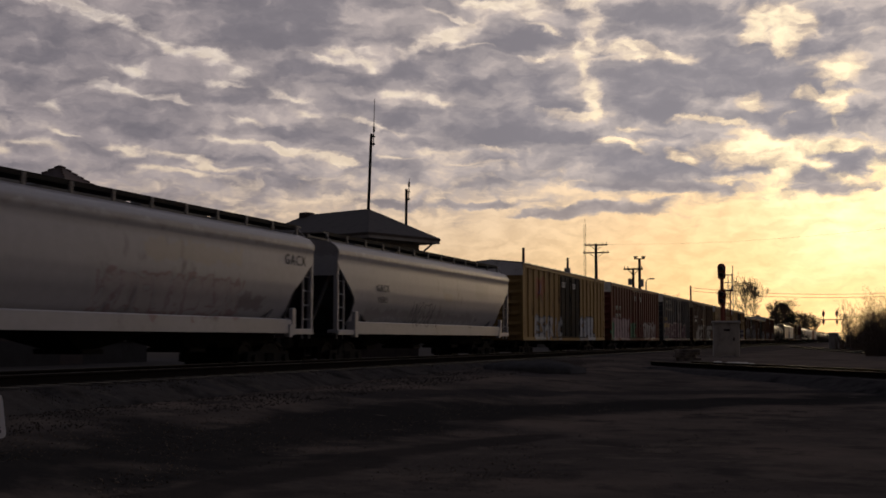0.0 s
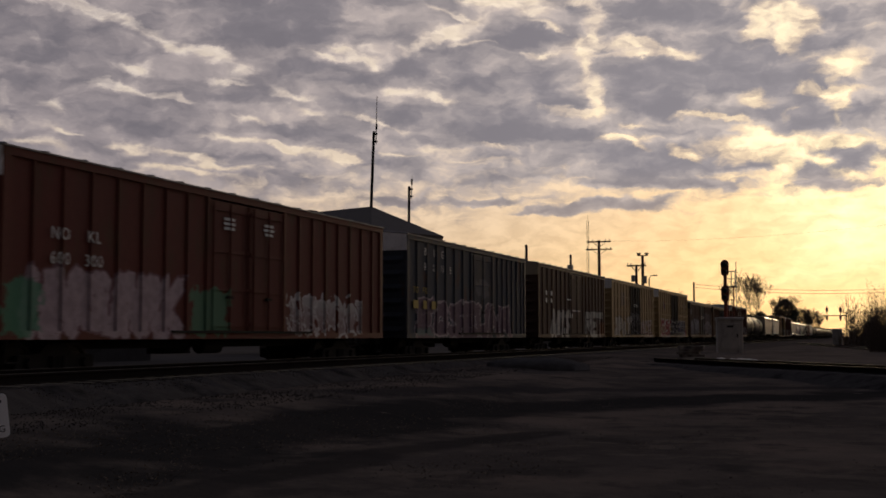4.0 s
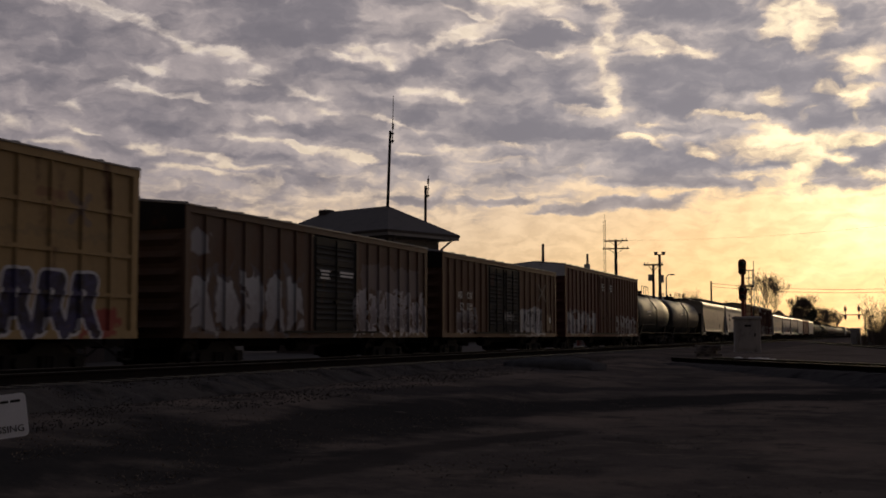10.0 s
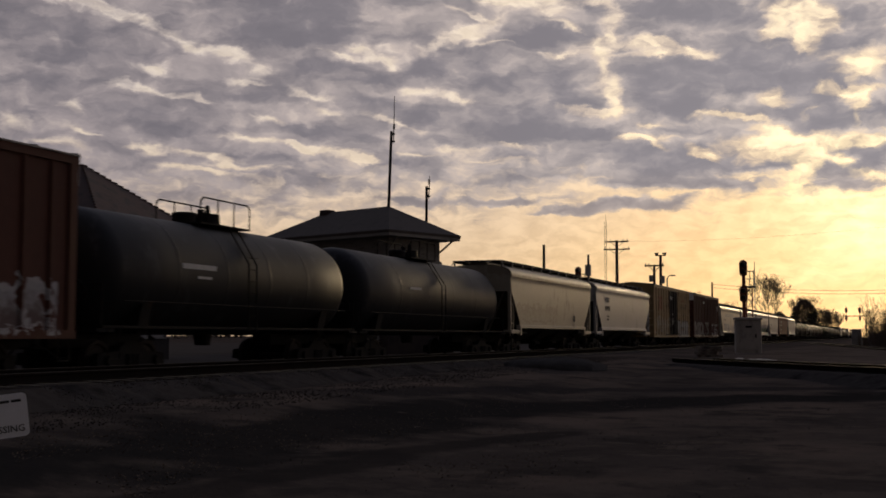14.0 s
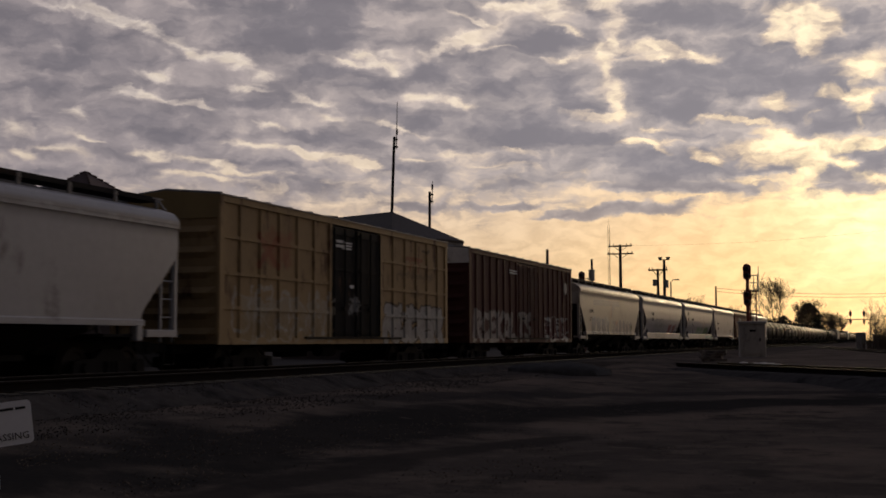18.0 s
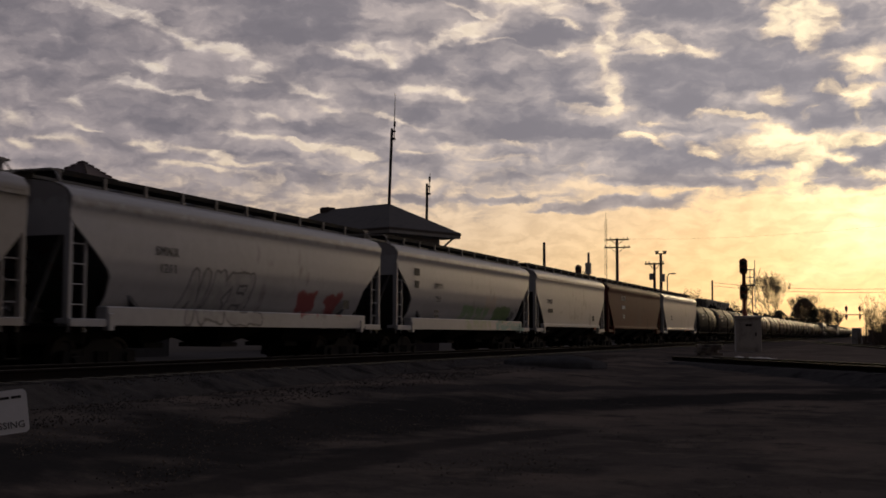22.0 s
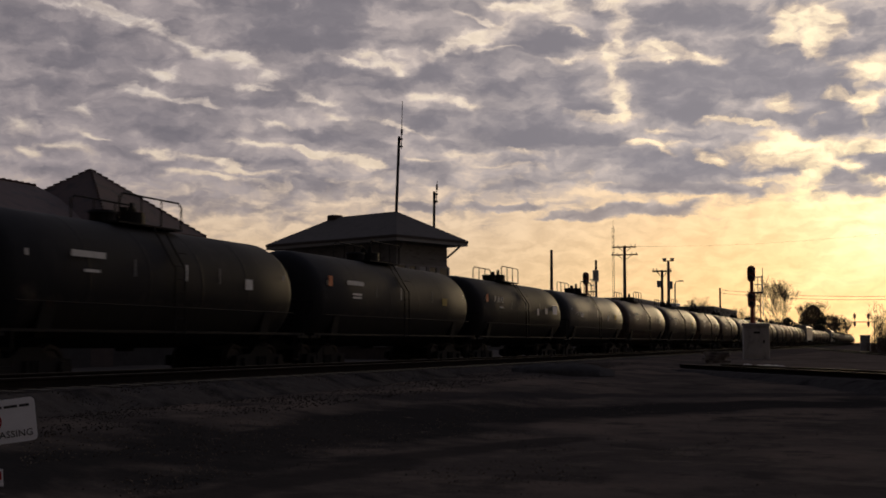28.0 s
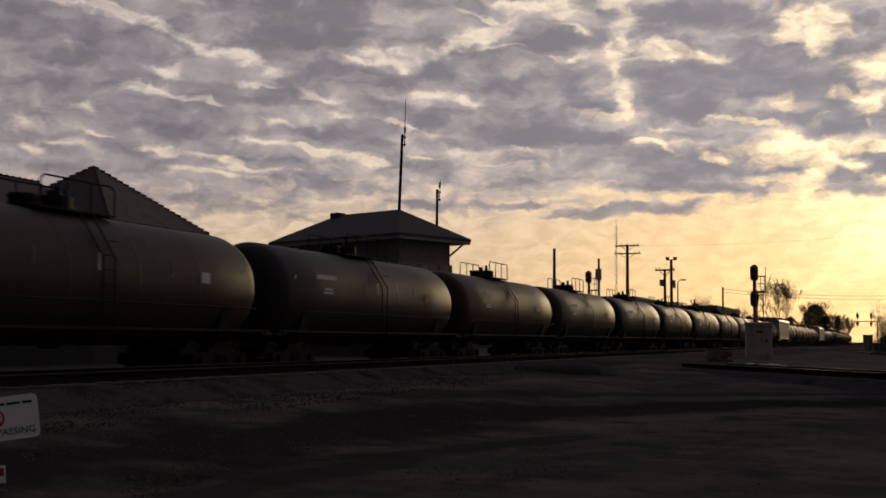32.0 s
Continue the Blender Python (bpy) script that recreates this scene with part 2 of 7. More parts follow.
    cloud = T.mix(T.ramp(thick, 0.0, 1.1), thin, belly)
    cloud = T.mix(1.0, cloud, T.mix(T.ramp(T.math("ADD", tuft, n_soft), -0.3, 0.3), rgb(0.88, 0.88, 0.89), rgb(1.14, 1.12, 1.10)), "MULTIPLY")
    cloud = T.mix(T.ramp(el, 2.5, 8.5, 0.35, 0.0), cloud, low)
    sky = T.mix(open_sky, cloud, air)
    tex = T.add("ShaderNodeTexSky")
    tex.sky_type = "NISHITA"
    tex.sun_disc = False
    tex.sun_elevation = math.radians(SUN_EL)
    tex.sun_rotation = math.radians(SUN_AZ)
    veil = T.mix(1.0, tex.outputs[0], rgb(0.05, 0.05, 0.05), "MULTIPLY")
    sky = T.mix(T.math("MULTIPLY", open_sky, 0.10), sky, veil, "ADD")
    # cooler light from overhead
    sky = T.mix(T.ramp(el, 17.0, 45.0, 0.0, 0.9), sky, T.mix(1.0, sky, rgb(0.74, 0.90, 1.18), "MULTIPLY"))
    # below the horizon: dark earth
    sky = T.mix(T.ramp(el, -1.2, -0.1), rgb(0.02, 0.018, 0.016), sky)
    bg = T.add("ShaderNodeBackground")
    T.put(bg, 0, sky)
    T.put(bg, 1, back)
    out = T.add("ShaderNodeOutputWorld")
    T.t.links.new(bg.outputs[0], out.inputs[0])


make_sky()
lamp = bpy.data.lights.new("sun", "SUN")
lamp.energy, lamp.angle, lamp.color = 0.8, math.radians(9.0), (1.0, 0.74, 0.42)
sun_ob = new("sun", lamp)
sun_ob.matrix_world = look((0, 0, 0), (-math.sin(math.radians(SUN_AZ)) * math.cos(math.radians(SUN_EL)),
                                       -math.cos(math.radians(SUN_AZ)) * math.cos(math.radians(SUN_EL)),
                                       -math.sin(math.radians(SUN_EL))))


# ---- materials ----
def surface(name, col, rough=0.7, metal=0.0, vary=0.25, scale=1.5, stain=None, stain_amount=0.4, stain_scale=0.4,
            stretch=(1, 1, 1), bump=0.0, bump_scale=20.0, coat=0.0, per_object=0.0, layers=(), spec=0.35):
    """Two scales of variation, stains, fine relief; layers are painted patches on the outer side."""
    m = bpy.data.materials.new(name)
    m.use_nodes = True
    T = Tree(m.node_tree)
    tc = T.add("ShaderNodeTexCoord")
    co = tc.outputs["Object"]
    geo = T.add("ShaderNodeNewGeometry")
    n_big = T.noise(T.scaled(co, stretch), scale, 4.0, 0.6)
    n_fine = T.noise(co, scale * 9, 3.0, 0.6)
    k = T.math("MULTIPLY_ADD", T.math("SUBTRACT", n_big, 0.5), vary * 2.2, 1.0)
    k = T.math("MULTIPLY_ADD", T.math("SUBTRACT", n_fine, 0.5), vary * 1.2, k)
    if per_object:
        info = T.add("ShaderNodeObjectInfo")
        k = T.math("MULTIPLY_ADD", T.math("SUBTRACT", info.outputs["Random"], 0.5), per_object * 2, k)
    hsv = T.add("ShaderNodeHueSaturation")
    T.put(hsv, "Color", rgb(*col))
    T.put(hsv, "Value", k)
    base = hsv.outputs[0]
    if stain:
        s = T.noise(T.scaled(co, stretch, (5.3, 1.7, 9.1)), stain_scale * 4, 6.0, 0.65)
        base = T.mix(T.ramp(s, 0.62 - 0.3 * stain_amount, 0.72), base, rgb(*stain))
    for layer in layers:
        base = layer(T, co, base)
    p = T.add("ShaderNodeBsdfPrincipled")
    T.put(p, "Base Color", base)
    T.put(p, "Roughness", T.math("MULTIPLY_ADD", T.math("SUBTRACT", n_big, 0.5), 0.25, rough, clamp=True))
    T.put(p, "Metallic", metal)
    T.put(p, "Specular IOR Level", spec)
    if coat:
        T.put(p, "Coat Weight", coat)
        T.put(p, "Coat Roughness", 0.25)
    if bump:
        b = T.add("ShaderNodeBump")
        T.put(b, "Strength", bump)
        T.put(b, "Distance", 0.02)
        T.put(b, "Height", T.noise(co, bump_scale, 4.0, 0.6))
        T.put(p, "Normal", b.outputs[0])
    out = T.add("ShaderNodeOutputMaterial")
    T.t.links.new(p.outputs[0], out.inputs[0])
    return m


def graffiti(y0, y1, z0, z1, fill, other, line=(0.6, 0.6, 0.62), cell=0.62, seed=0.0, strength=1.0):
    """Spray-painted letter shapes with outlines, on the side towards +X, in metres of the car."""

    def layer(T, co, base):
        x, y, z = T.split(co)
        wob = T.noise(T.scaled(co, (1, 1, 1), (seed, seed * 2, 0)), 1.6, 3.0, 0.6)
        wob = T.math("SUBTRACT", wob, 0.5)
        wz = T.math("MULTIPLY_ADD", wob, 0.45, z)
        wy = T.math("MULTIPLY_ADD", wob, 0.5, y)
        w = cell * 1.35
        top = z1 + 0.22
        run = T.math("DIVIDE", T.math("MULTIPLY_ADD", z, 0.16, wy), w)
        idx = T.math("FLOOR", run)
        u = T.math("SUBTRACT", run, idx)
        v = T.math("DIVIDE", T.math("SUBTRACT", wz, z0), top - z0)
        du = T.math("ABSOLUTE", T.math("SUBTRACT", u, 0.5))
        dv = T.math("ABSOLUTE", T.math("SUBTRACT", v, 0.5))
        spot = T.join(T.math("MULTIPLY_ADD", idx, 7.31, T.math("MULTIPLY", u, 1.5)), T.math("MULTIPLY", v, 1.9), seed)
        n_a = T.noise(spot, 1.0, 2.0, 0.5)
        n_b = T.noise(T.scaled(spot, (1, 1, 1), (3.7, 9.1, 0)), 1.7, 1.0, 0.5)
        s = T.math("SUBTRACT", 0.50, T.math("MAXIMUM", du, dv))
        s = T.math("MULTIPLY_ADD", T.math("SUBTRACT", n_a, 0.5), 0.7, s)
        s = T.math("SUBTRACT", s, T.math("MULTIPLY", T.math("MAXIMUM", T.math("SUBTRACT", n_b, 0.55), 0.0), 2.6))
        shade = T.noise(co, 5.0, 3.0, 0.6)
        inner = T.mix(T.ramp(T.math("ADD", v, T.math("SUBTRACT", shade, 0.5)), 0.3, 0.8), rgb(*other), rgb(*fill))
        paint = T.mix(T.ramp(s, 0.085, 0.115), rgb(*line), inner)
        gap = T.ramp(s, 0.0, 0.03)
        inside = T.math("MULTIPLY", T.ramp(wy, y0, y0 + 0.05), T.ramp(wy, y1 - 0.05, y1, 1.0, 0.0))
        inside = T.math("MULTIPLY", inside, T.math("GREATER_THAN", x, 0.5))
        inside = T.math("MULTIPLY", inside, T.ramp(v, -0.25, -0.2))
        worn = T.ramp(T.noise(co, 11.0, 4.0, 0.7), 0.26, 0.36)
        f = T.math("MULTIPLY", T.math("MULTIPLY", inside, gap), T.math("MULTIPLY", worn, strength))
        return T.mix(f, base, paint)

    layer.span = (y0 - 0.3, y1 + 0.3)
    return layer


def word(text, y0, y1, z0, z1, lean=0.0):
    """Strokes of block letters that fill a box on the car's side."""
    glyph = {"R": (((0, 0), (0, 1), (0.75, 0.95), (0.8, 0.6), (0, 0.5)), ((0.35, 0.5), (0.9, 0))),
             "E": (((0.85, 1), (0, 1), (0, 0), (0.85, 0)), ((0, 0.5), (0.7, 0.5))),
             "T": (((0, 1), (1, 1)), ((0.5, 1), (0.5, 0))), "D": (((0, 0), (0, 1), (0.7, 0.85), (0.8, 0.3), (0, 0)),),
             "S": (((0.85, 1), (0.05, 0.85), (0.8, 0.4), (0.7, 0.02), (0, 0.1)),), "A": (((0, 0), (0.35, 1), (0.8, 0)),),
             "N": (((0, 0), (0.1, 1), (0.75, 0.05), (0.85, 1)),), "X": (((0, 0), (0.85, 1)), ((0, 1), (0.85, 0))),
             "I": (((0.3, 0), (0.5, 1)),), "U": (((0, 1), (0.05, 0.12), (0.7, 0.08), (0.78, 1)),), "C": (((0.8, 0.85), (0.3, 1), (0.05, 0.5), (0.3, 0), (0.8, 0.12)),),
             "K": (((0, 0), (0.05, 1)), ((0.8, 1), (0.08, 0.5), (0.85, 0))), "M": (((0, 0), (0.1, 1), (0.45, 0.4), (0.8, 1), (0.9, 0)),),
             "P": (((0, 0), (0.02, 1), (0.75, 0.9), (0.7, 0.5), (0.05, 0.42)),), "L": (((0.05, 1), (0, 0.05), (0.8, 0)),), "H": (((0, 0), (0.05, 1)), ((0.02, 0.5), (0.75, 0.55)), ((0.8, 1), (0.75, 0))), "O": (((0.1, 0.2), (0.2, 0.9), (0.7, 0.95), (0.75, 0.15), (0.1, 0.2)),),
             "B": (((0.0, 0.1), (0.12, 0.95), (0.62, 0.95), (0.5, 0.45), (0.15, 0.4)), ((0.5, 0.45), (0.8, 0.0)))}
    step, out = (y1 - y0) / len(text), []
    for i, ch in enumerate(text):
        for line in glyph[ch]:
            out.append([(y0 + step * (i + 0.08 + 0.92 * u) + lean * v, z0 + (z1 - z0) * v) for u, v in line])
    return out


def tag(strokes, r, col, line=None, edge=0.05, seed=0.0, strength=0.9, wob=0.12, low=None):
    """Sprayed strokes of one width, with an outline, on the side towards +X, in metres of the car."""

    def layer(T, co, base):
        x, y, z = T.split(co)
        n = T.math("SUBTRACT", T.noise(T.scaled(co, (1, 1, 1), (seed, 1, 2)), 2.2, 3.0, 0.6), 0.5)
        p = T.join(T.math("MULTIPLY_ADD", n, wob * 2, y), T.math("MULTIPLY_ADD", n, wob * 1.6, z))
        near = None
        for pts in strokes:
            for a, b in zip(pts, pts[1:]):
                ab = Vector((b[0] - a[0], b[1] - a[1], 0))
                pa = T.add("ShaderNodeVectorMath", op="SUBTRACT")
                T.put(pa, 0, p)
                T.put(pa, 1, (a[0], a[1], 0))
                along = T.add("ShaderNodeVectorMath", op="DOT_PRODUCT")
                T.put(along, 0, pa.outputs[0])
                T.put(along, 1, tuple(ab / ab.length_squared))
                k = T.math("ADD", along.outputs["Value"], 0.0, clamp=True)
                foot = T.add("ShaderNodeVectorMath", op="SCALE")
                T.put(foot, 0, tuple(ab))
                T.put(foot, "Scale", k)
                gap = T.add("ShaderNodeVectorMath", op="DISTANCE")
                T.put(gap, 0, pa.outputs[0])
                T.put(gap, 1, foot.outputs[0])
                d = gap.outputs["Value"]
                near = d if near is None else T.math("MINIMUM", near, d)
        shade = T.noise(co, 4.0, 3.0, 0.6)
        fill = T.mix(T.ramp(shade, 0.35, 0.65), rgb(*(low or tuple(c * 0.75 for c in col))), rgb(*col))
        paint = T.mix(T.ramp(near, r - 0.012, r + 0.012), fill, rgb(*(line or col)))
        f = T.ramp(near, r + (edge if line else 0) - 0.012, r + (edge if line else 0) + 0.02, 1.0, 0.0)
        worn = T.ramp(T.noise(co, 9.0, 4.0, 0.7), 0.27, 0.38)
        f = T.math("MULTIPLY", f, T.math("MULTIPLY", worn, T.math("MULTIPLY", T.math("GREATER_THAN", x, 0.5), strength)))
        return T.mix(f, base, paint)

    along = [q[0] for pts in strokes for q in pts]
    layer.span = (min(along) - r - 0.15, max(along) + r + 0.15)
    return layer


def rubbed(y0, y1, z0, z1, col, seed=0.0, strength=0.6, scale=2.2):
    """A faded patch of paint with a ragged edge on the side towards +X."""

    def layer(T, co, base):
        x, y, z = T.split(co)
        n = T.noise(T.scaled(co, (1, 1, 1), (seed, 3 * seed, 1)), scale, 5.0, 0.65)
        w = T.math("SUBTRACT", n, 0.5)
        wy = T.math("MULTIPLY_ADD", w, 1.2, y)
        wz = T.math("MULTIPLY_ADD", w, 0.9, z)
        f = T.math("MULTIPLY", T.ramp(wy, y0, y0 + 0.1), T.ramp(wy, y1 - 0.1, y1, 1.0, 0.0))
        f = T.math("MULTIPLY", f, T.math("MULTIPLY", T.ramp(wz, z0, z0 + 0.1), T.ramp(wz, z1 - 0.1, z1, 1.0, 0.0)))
        f = T.math("MULTIPLY", f, T.math("GREATER_THAN", x, 0.5))
        return T.mix(T.math("MULTIPLY", f, strength), base, rgb(*col))

    layer.span = (y0 - 0.6, y1 + 0.6)
    return layer


def patches(col, scale, lo, hi, seed, stretch=(1, 1, 1)):
    """Ragged patches of another tone."""

    def layer(T, co, base):
        n = T.noise(T.scaled(co, stretch, (seed, seed * 1.7, 0)), scale, 6.0, 0.62, 0.3)
        return T.mix(T.ramp(n, lo, hi), base, rgb(*col))

    return layer


def driven_band(points, half, col, strength, seed):
    """A damp dark ragged band on the dirt along a line of (x, y), where vehicles drive."""

    def layer(T, co, base):
        x, y, z = T.split(co)
        n = T.math("SUBTRACT", T.noise(T.scaled(co, (0.5, 0.5, 1), (seed, seed * 2, 0)), 1.1, 6.0, 0.62), 0.5)
        n2 = T.math("SUBTRACT", T.noise(T.scaled(co, (0.5, 0.5, 1), (seed * 3, 7, 0)), 1.0, 5.0, 0.6), 0.5)
        p = T.join(T.math("MULTIPLY_ADD", n, half * 3, x), T.math("MULTIPLY_ADD", n2, half * 3, y))
        near = None
        for a, b in zip(points, points[1:]):
            ab = Vector((b[0] - a[0], b[1] - a[1], 0))
            pa = T.add("ShaderNodeVectorMath", op="SUBTRACT")
            T.put(pa, 0, p)
            T.put(pa, 1, (a[0], a[1], 0))
            along = T.add("ShaderNodeVectorMath", op="DOT_PRODUCT")
            T.put(along, 0, pa.outputs[0])
            T.put(along, 1, tuple(ab / ab.length_squared))
            foot = T.add("ShaderNodeVectorMath", op="SCALE")
            T.put(foot, 0, tuple(ab))
            T.put(foot, "Scale", T.math("ADD", along.outputs["Value"], 0.0, clamp=True))
            gap = T.add("ShaderNodeVectorMath", op="DISTANCE")
            T.put(gap, 0, pa.outputs[0])
            T.put(gap, 1, foot.outputs[0])
            near = gap.outputs["Value"] if near is None else T.math("MINIMUM", near, gap.outputs["Value"])
        f = T.ramp(near, half * 0.45, half * 1.15, 1.0, 0.0)
        return T.mix(T.math("MULTIPLY", f, strength), base, rgb(*col))

    return layer


RUST = (0.09, 0.045, 0.028)
GRIME = (0.022, 0.02, 0.018)
M = {}
M["steel_dark"] = surface("sooty steel", (0.016, 0.015, 0.015), 0.8, 0.0, 0.3, 2.0, (0.035, 0.022, 0.016), 0.2, bump=0.2, spec=0.12)
M["wheel"] = surface("wheel steel", (0.03, 0.025, 0.023), 0.7, 0.2, 0.3, 3.0, (0.035, 0.022, 0.016), 0.4, spec=0.15)
M["rail"] = surface("rail steel", (0.016, 0.014, 0.013), 0.9, 0.0, 0.25, 2.0, (0.022, 0.016, 0.014), 0.5, spec=0.0)
M["rail_head"] = surface("worn rail head", (0.06, 0.056, 0.054), 0.75, 0.0, 0.2, 3.0, spec=0.1)
M["tie"] = surface("creosoted tie", (0.024, 0.021, 0.020), 0.9, 0, 0.4, 3.0, GRIME, 0.3, bump=0.4, per_object=0.2)
M["ballast"] = surface("ballast", (0.056, 0.051, 0.049), 0.95, 0, 0.45, 5.0, (0.02, 0.019, 0.019), 0.5, 0.3, bump=0.8, bump_scale=24, spec=0.0)
M["stone"] = surface("ballast stone", (0.068, 0.061, 0.057), 0.9, 0, 0.4, 6.0, (0.035, 0.03, 0.028), 0.4, 0.8, spec=0.0)
M["galvanised"] = surface("galvanised steel", (0.74, 0.74, 0.76), 0.6, 0.0, 0.2, 1.2, (0.2, 0.19, 0.18), 0.35)
M["roof_grey"] = surface("weathered roof steel", (0.20, 0.19, 0.185), 0.6, 0.3, 0.25, 1.0, RUST, 0.35)
M["white_text"] = surface("white stencil paint", (0.58, 0.58, 0.57), 0.7, 0, 0.25, 6.0)
M["black_text"] = surface("black stencil paint", (0.03, 0.03, 0.032), 0.7, 0, 0.2, 6.0)
M["yellow_text"] = surface("yellow stencil paint", (0.33, 0.25, 0.05), 0.7, 0, 0.25, 6.0)
M["orange_text"] = surface("orange placard", (0.55, 0.16, 0.05), 0.6, 0, 0.2, 6.0)


# ---- mesh helpers ----
class Geo:
    """Gathers corners and faces for one mesh."""

    def __init__(self):
        self.v, self.f = [], []

    def box(self, x0, x1, y0, y1, z0, z1):
        n = len(self.v)
        self.v += [(x0, y0, z0), (x1, y0, z0), (x1, y1, z0), (x0, y1, z0), (x0, y0, z1), (x1, y0, z1), (x1, y1, z1), (x0, y1, z1)]
        self.f += [tuple(n + i for i in q) for q in
                   ((3, 2, 1, 0), (4, 5, 6, 7), (0, 1, 5, 4), (1, 2, 6, 5), (2, 3, 7, 6), (3, 0, 4, 7))]
        return self

    def block(self, x0, x1, y0, y1, z0, z1, c=0.02):
        """A box with chamfered upright and top edges."""
        ring = lambda d, z: [(x0 + c + d, y0 + d, z), (x1 - c - d, y0 + d, z), (x1 - d, y0 + c + d, z), (x1 - d, y1 - c - d, z),
                             (x1 - c - d, y1 - d, z), (x0 + c + d, y1 - d, z), (x0 + d, y1 - c - d, z), (x0 + d, y0 + c + d, z)]
        return self.loft([ring(0, z0), ring(0, z1 - c), ring(c, z1)])

    def loft(self, rings, caps=True, closed=True):
        n, k = len(self.v), len(rings[0])
        for r in rings:
            self.v += [tuple(p) for p in r]
        for i in range(len(rings) - 1):
            for j in range(k if closed else k - 1):
                a, b = n + i * k + j, n + i * k + (j + 1) % k
                self.f.append((a, b, b + k, a + k))
        if caps:
            self.f.append(tuple(n + j for j in reversed(range(k))))
            self.f.append(tuple(n + (len(rings) - 1) * k + j for j in range(k)))
        return self

    def rod(self, a, b, r, r2=None, sides=8):
        a, b = Vector(a), Vector(b)
        q = (b - a).to_track_quat("Z", "Y")
        ring = lambda p, s: [p + q @ Vector((s * math.cos(t * 2 * math.pi / sides), s * math.sin(t * 2 * math.pi / sides), 0))
                             for t in range(sides)]
        return self.loft([ring(a, r), ring(b, r if r2 is None else r2)])

    def path(self, points, r, sides=6):
        for a, b in zip(points, points[1:]):
            self.rod(a, b, r, sides=sides)
        return self

    def slab(self, outline, axis, lo, hi):
        """An outline in two coordinates, drawn out along the third axis."""
        put = {"x": lambda p, d: (d, p[0], p[1]), "y": lambda p, d: (p[0], d, p[1]), "z": lambda p, d: (p[0], p[1], d)}[axis]
        return self.loft([[put(p, lo) for p in outline], [put(p, hi) for p in outline]])

    def mesh(self, name, smooth=False):
        me = bpy.data.meshes.new(name)
        me.from_pydata([tuple(p) for p in self.v], [], self.f)
        bm = bmesh.new()
        bm.from_mesh(me)
        bmesh.ops.recalc_face_normals(bm, faces=bm.faces)
        bm.to_mesh(me)
        bm.free()
        if smooth:
            me.polygons.foreach_set("use_smooth", [True] * len(me.polygons))
            me.set_sharp_from_angle(angle=math.radians(40))
        return me


SHARED = {}


def part(name, geo, material, parent=None, label="", at=None, smooth=False, share=None):
    """Links one mesh as one object under a thing or a part; parts with one share key use one mesh."""
    if share is not None and share in SHARED:
        me = SHARED[share]
    else:
        g = geo() if callable(geo) else geo
        me = g if isinstance(g, bpy.types.Mesh) else g.mesh(name, smooth)
        me.materials.clear()
        me.materials.append(M[material] if isinstance(material, str) else material)
        if share is not None:
            SHARED[share] = me
    ob = new(name, me)
    if parent:
        ob.parent = parent
    if at is not None:
        ob.matrix_basis = at
    if label:
        ob["label"] = label
    return ob


def thing(name, label, category, at=None, group="", kind=""):
    ob = new(name)
    ob.empty_display_size = 0.2
    if at is not None:
        ob.matrix_basis = at
    return tagged(ob, label, category, group, kind)


def lettering(text, size, depth=0.004, spacing=1.0):
    """A mesh of raised letters in the XZ plane, centred, that reads from -Y."""
    cu = bpy.data.curves.new("letters", "FONT")
    cu.body, cu.size, cu.align_x, cu.extrude, cu.resolution_u = text, size, "CENTER", depth, 2
    cu.space_character = spacing
    ob = new("letters", cu)
    me = bpy.data.meshes.new_from_object(ob.evaluated_get(bpy.context.evaluated_depsgraph_get()))
    bpy.data.objects.remove(ob)
    bpy.data.curves.remove(cu)
    me.transform(Matrix.Rotation(math.pi / 2, 4, "X"))
    return me


# ---- rail cars: y along the track, +x towards the open side, z up from the rail head ----
HALF = 1.58


def sideframe():
    g = Geo()
    out = [(-1.25, 0.36), (-1.2, 0.62), (-0.55, 0.66), (-0.28, 0.86), (0.28, 0.86), (0.55, 0.66), (1.2, 0.62), (1.25, 0.36),
           (0.98, 0.34), (0.5, 0.22), (0.3, 0.14), (-0.3, 0.14), (-0.5, 0.22), (-0.98, 0.34)]
    g.slab(out, "x", -0.07, 0.07)
    for y in (-0.89, 0.89):
        g.rod((0.05, y, 0.46), (0.16, y, 0.46), 0.13, 0.1, 10)
    for y in (-0.16, 0, 0.16):
        g.rod((0.09, y, 0.22), (0.09, y, 0.6), 0.07, sides=8)
    return g


def wheel():
    g = Geo()
    n = 20
    ring = lambda r, x: [(x, r * math.cos(a * 2 * math.pi / n), r * math.sin(a * 2 * math.pi / n)) for a in range(n)]
    return g.loft([ring(0.10, -0.10), ring(0.36, -0.05), ring(0.38, -0.07), ring(0.485, -0.07), ring(0.455, -0.03),
                   ring(0.45, 0.065), ring(0.38, 0.065), ring(0.34, 0.02), ring(0.12, 0.05), ring(0.10, 0.10)])


def truck(car, y):
    b = part("truck", lambda: Geo().block(-1.05, 1.05, -0.22, 0.22, 0.42, 0.78, 0.05), "steel_dark", car, at=pose(0, y, 0), share="bolster")
    for s in (1, -1):
        part("sideframe", sideframe, "steel_dark", b, at=pose(s * 1.0, 0, 0, 0, 0, 0 if s > 0 else 180), share="sideframe")
        for d in (-0.89, 0.89):
            part("wheel", wheel, "wheel", b, at=pose(s * 0.76, d, 0.455, 0, 0, 0 if s > 0 else 180), smooth=True, share="wheel")
    for d in (-0.89, 0.89):
        part("axle", lambda: Geo().rod((-0.7, 0, 0), (0.7, 0, 0), 0.08, sides=10), "wheel", b, at=pose(0, d, 0.455), share="axle")


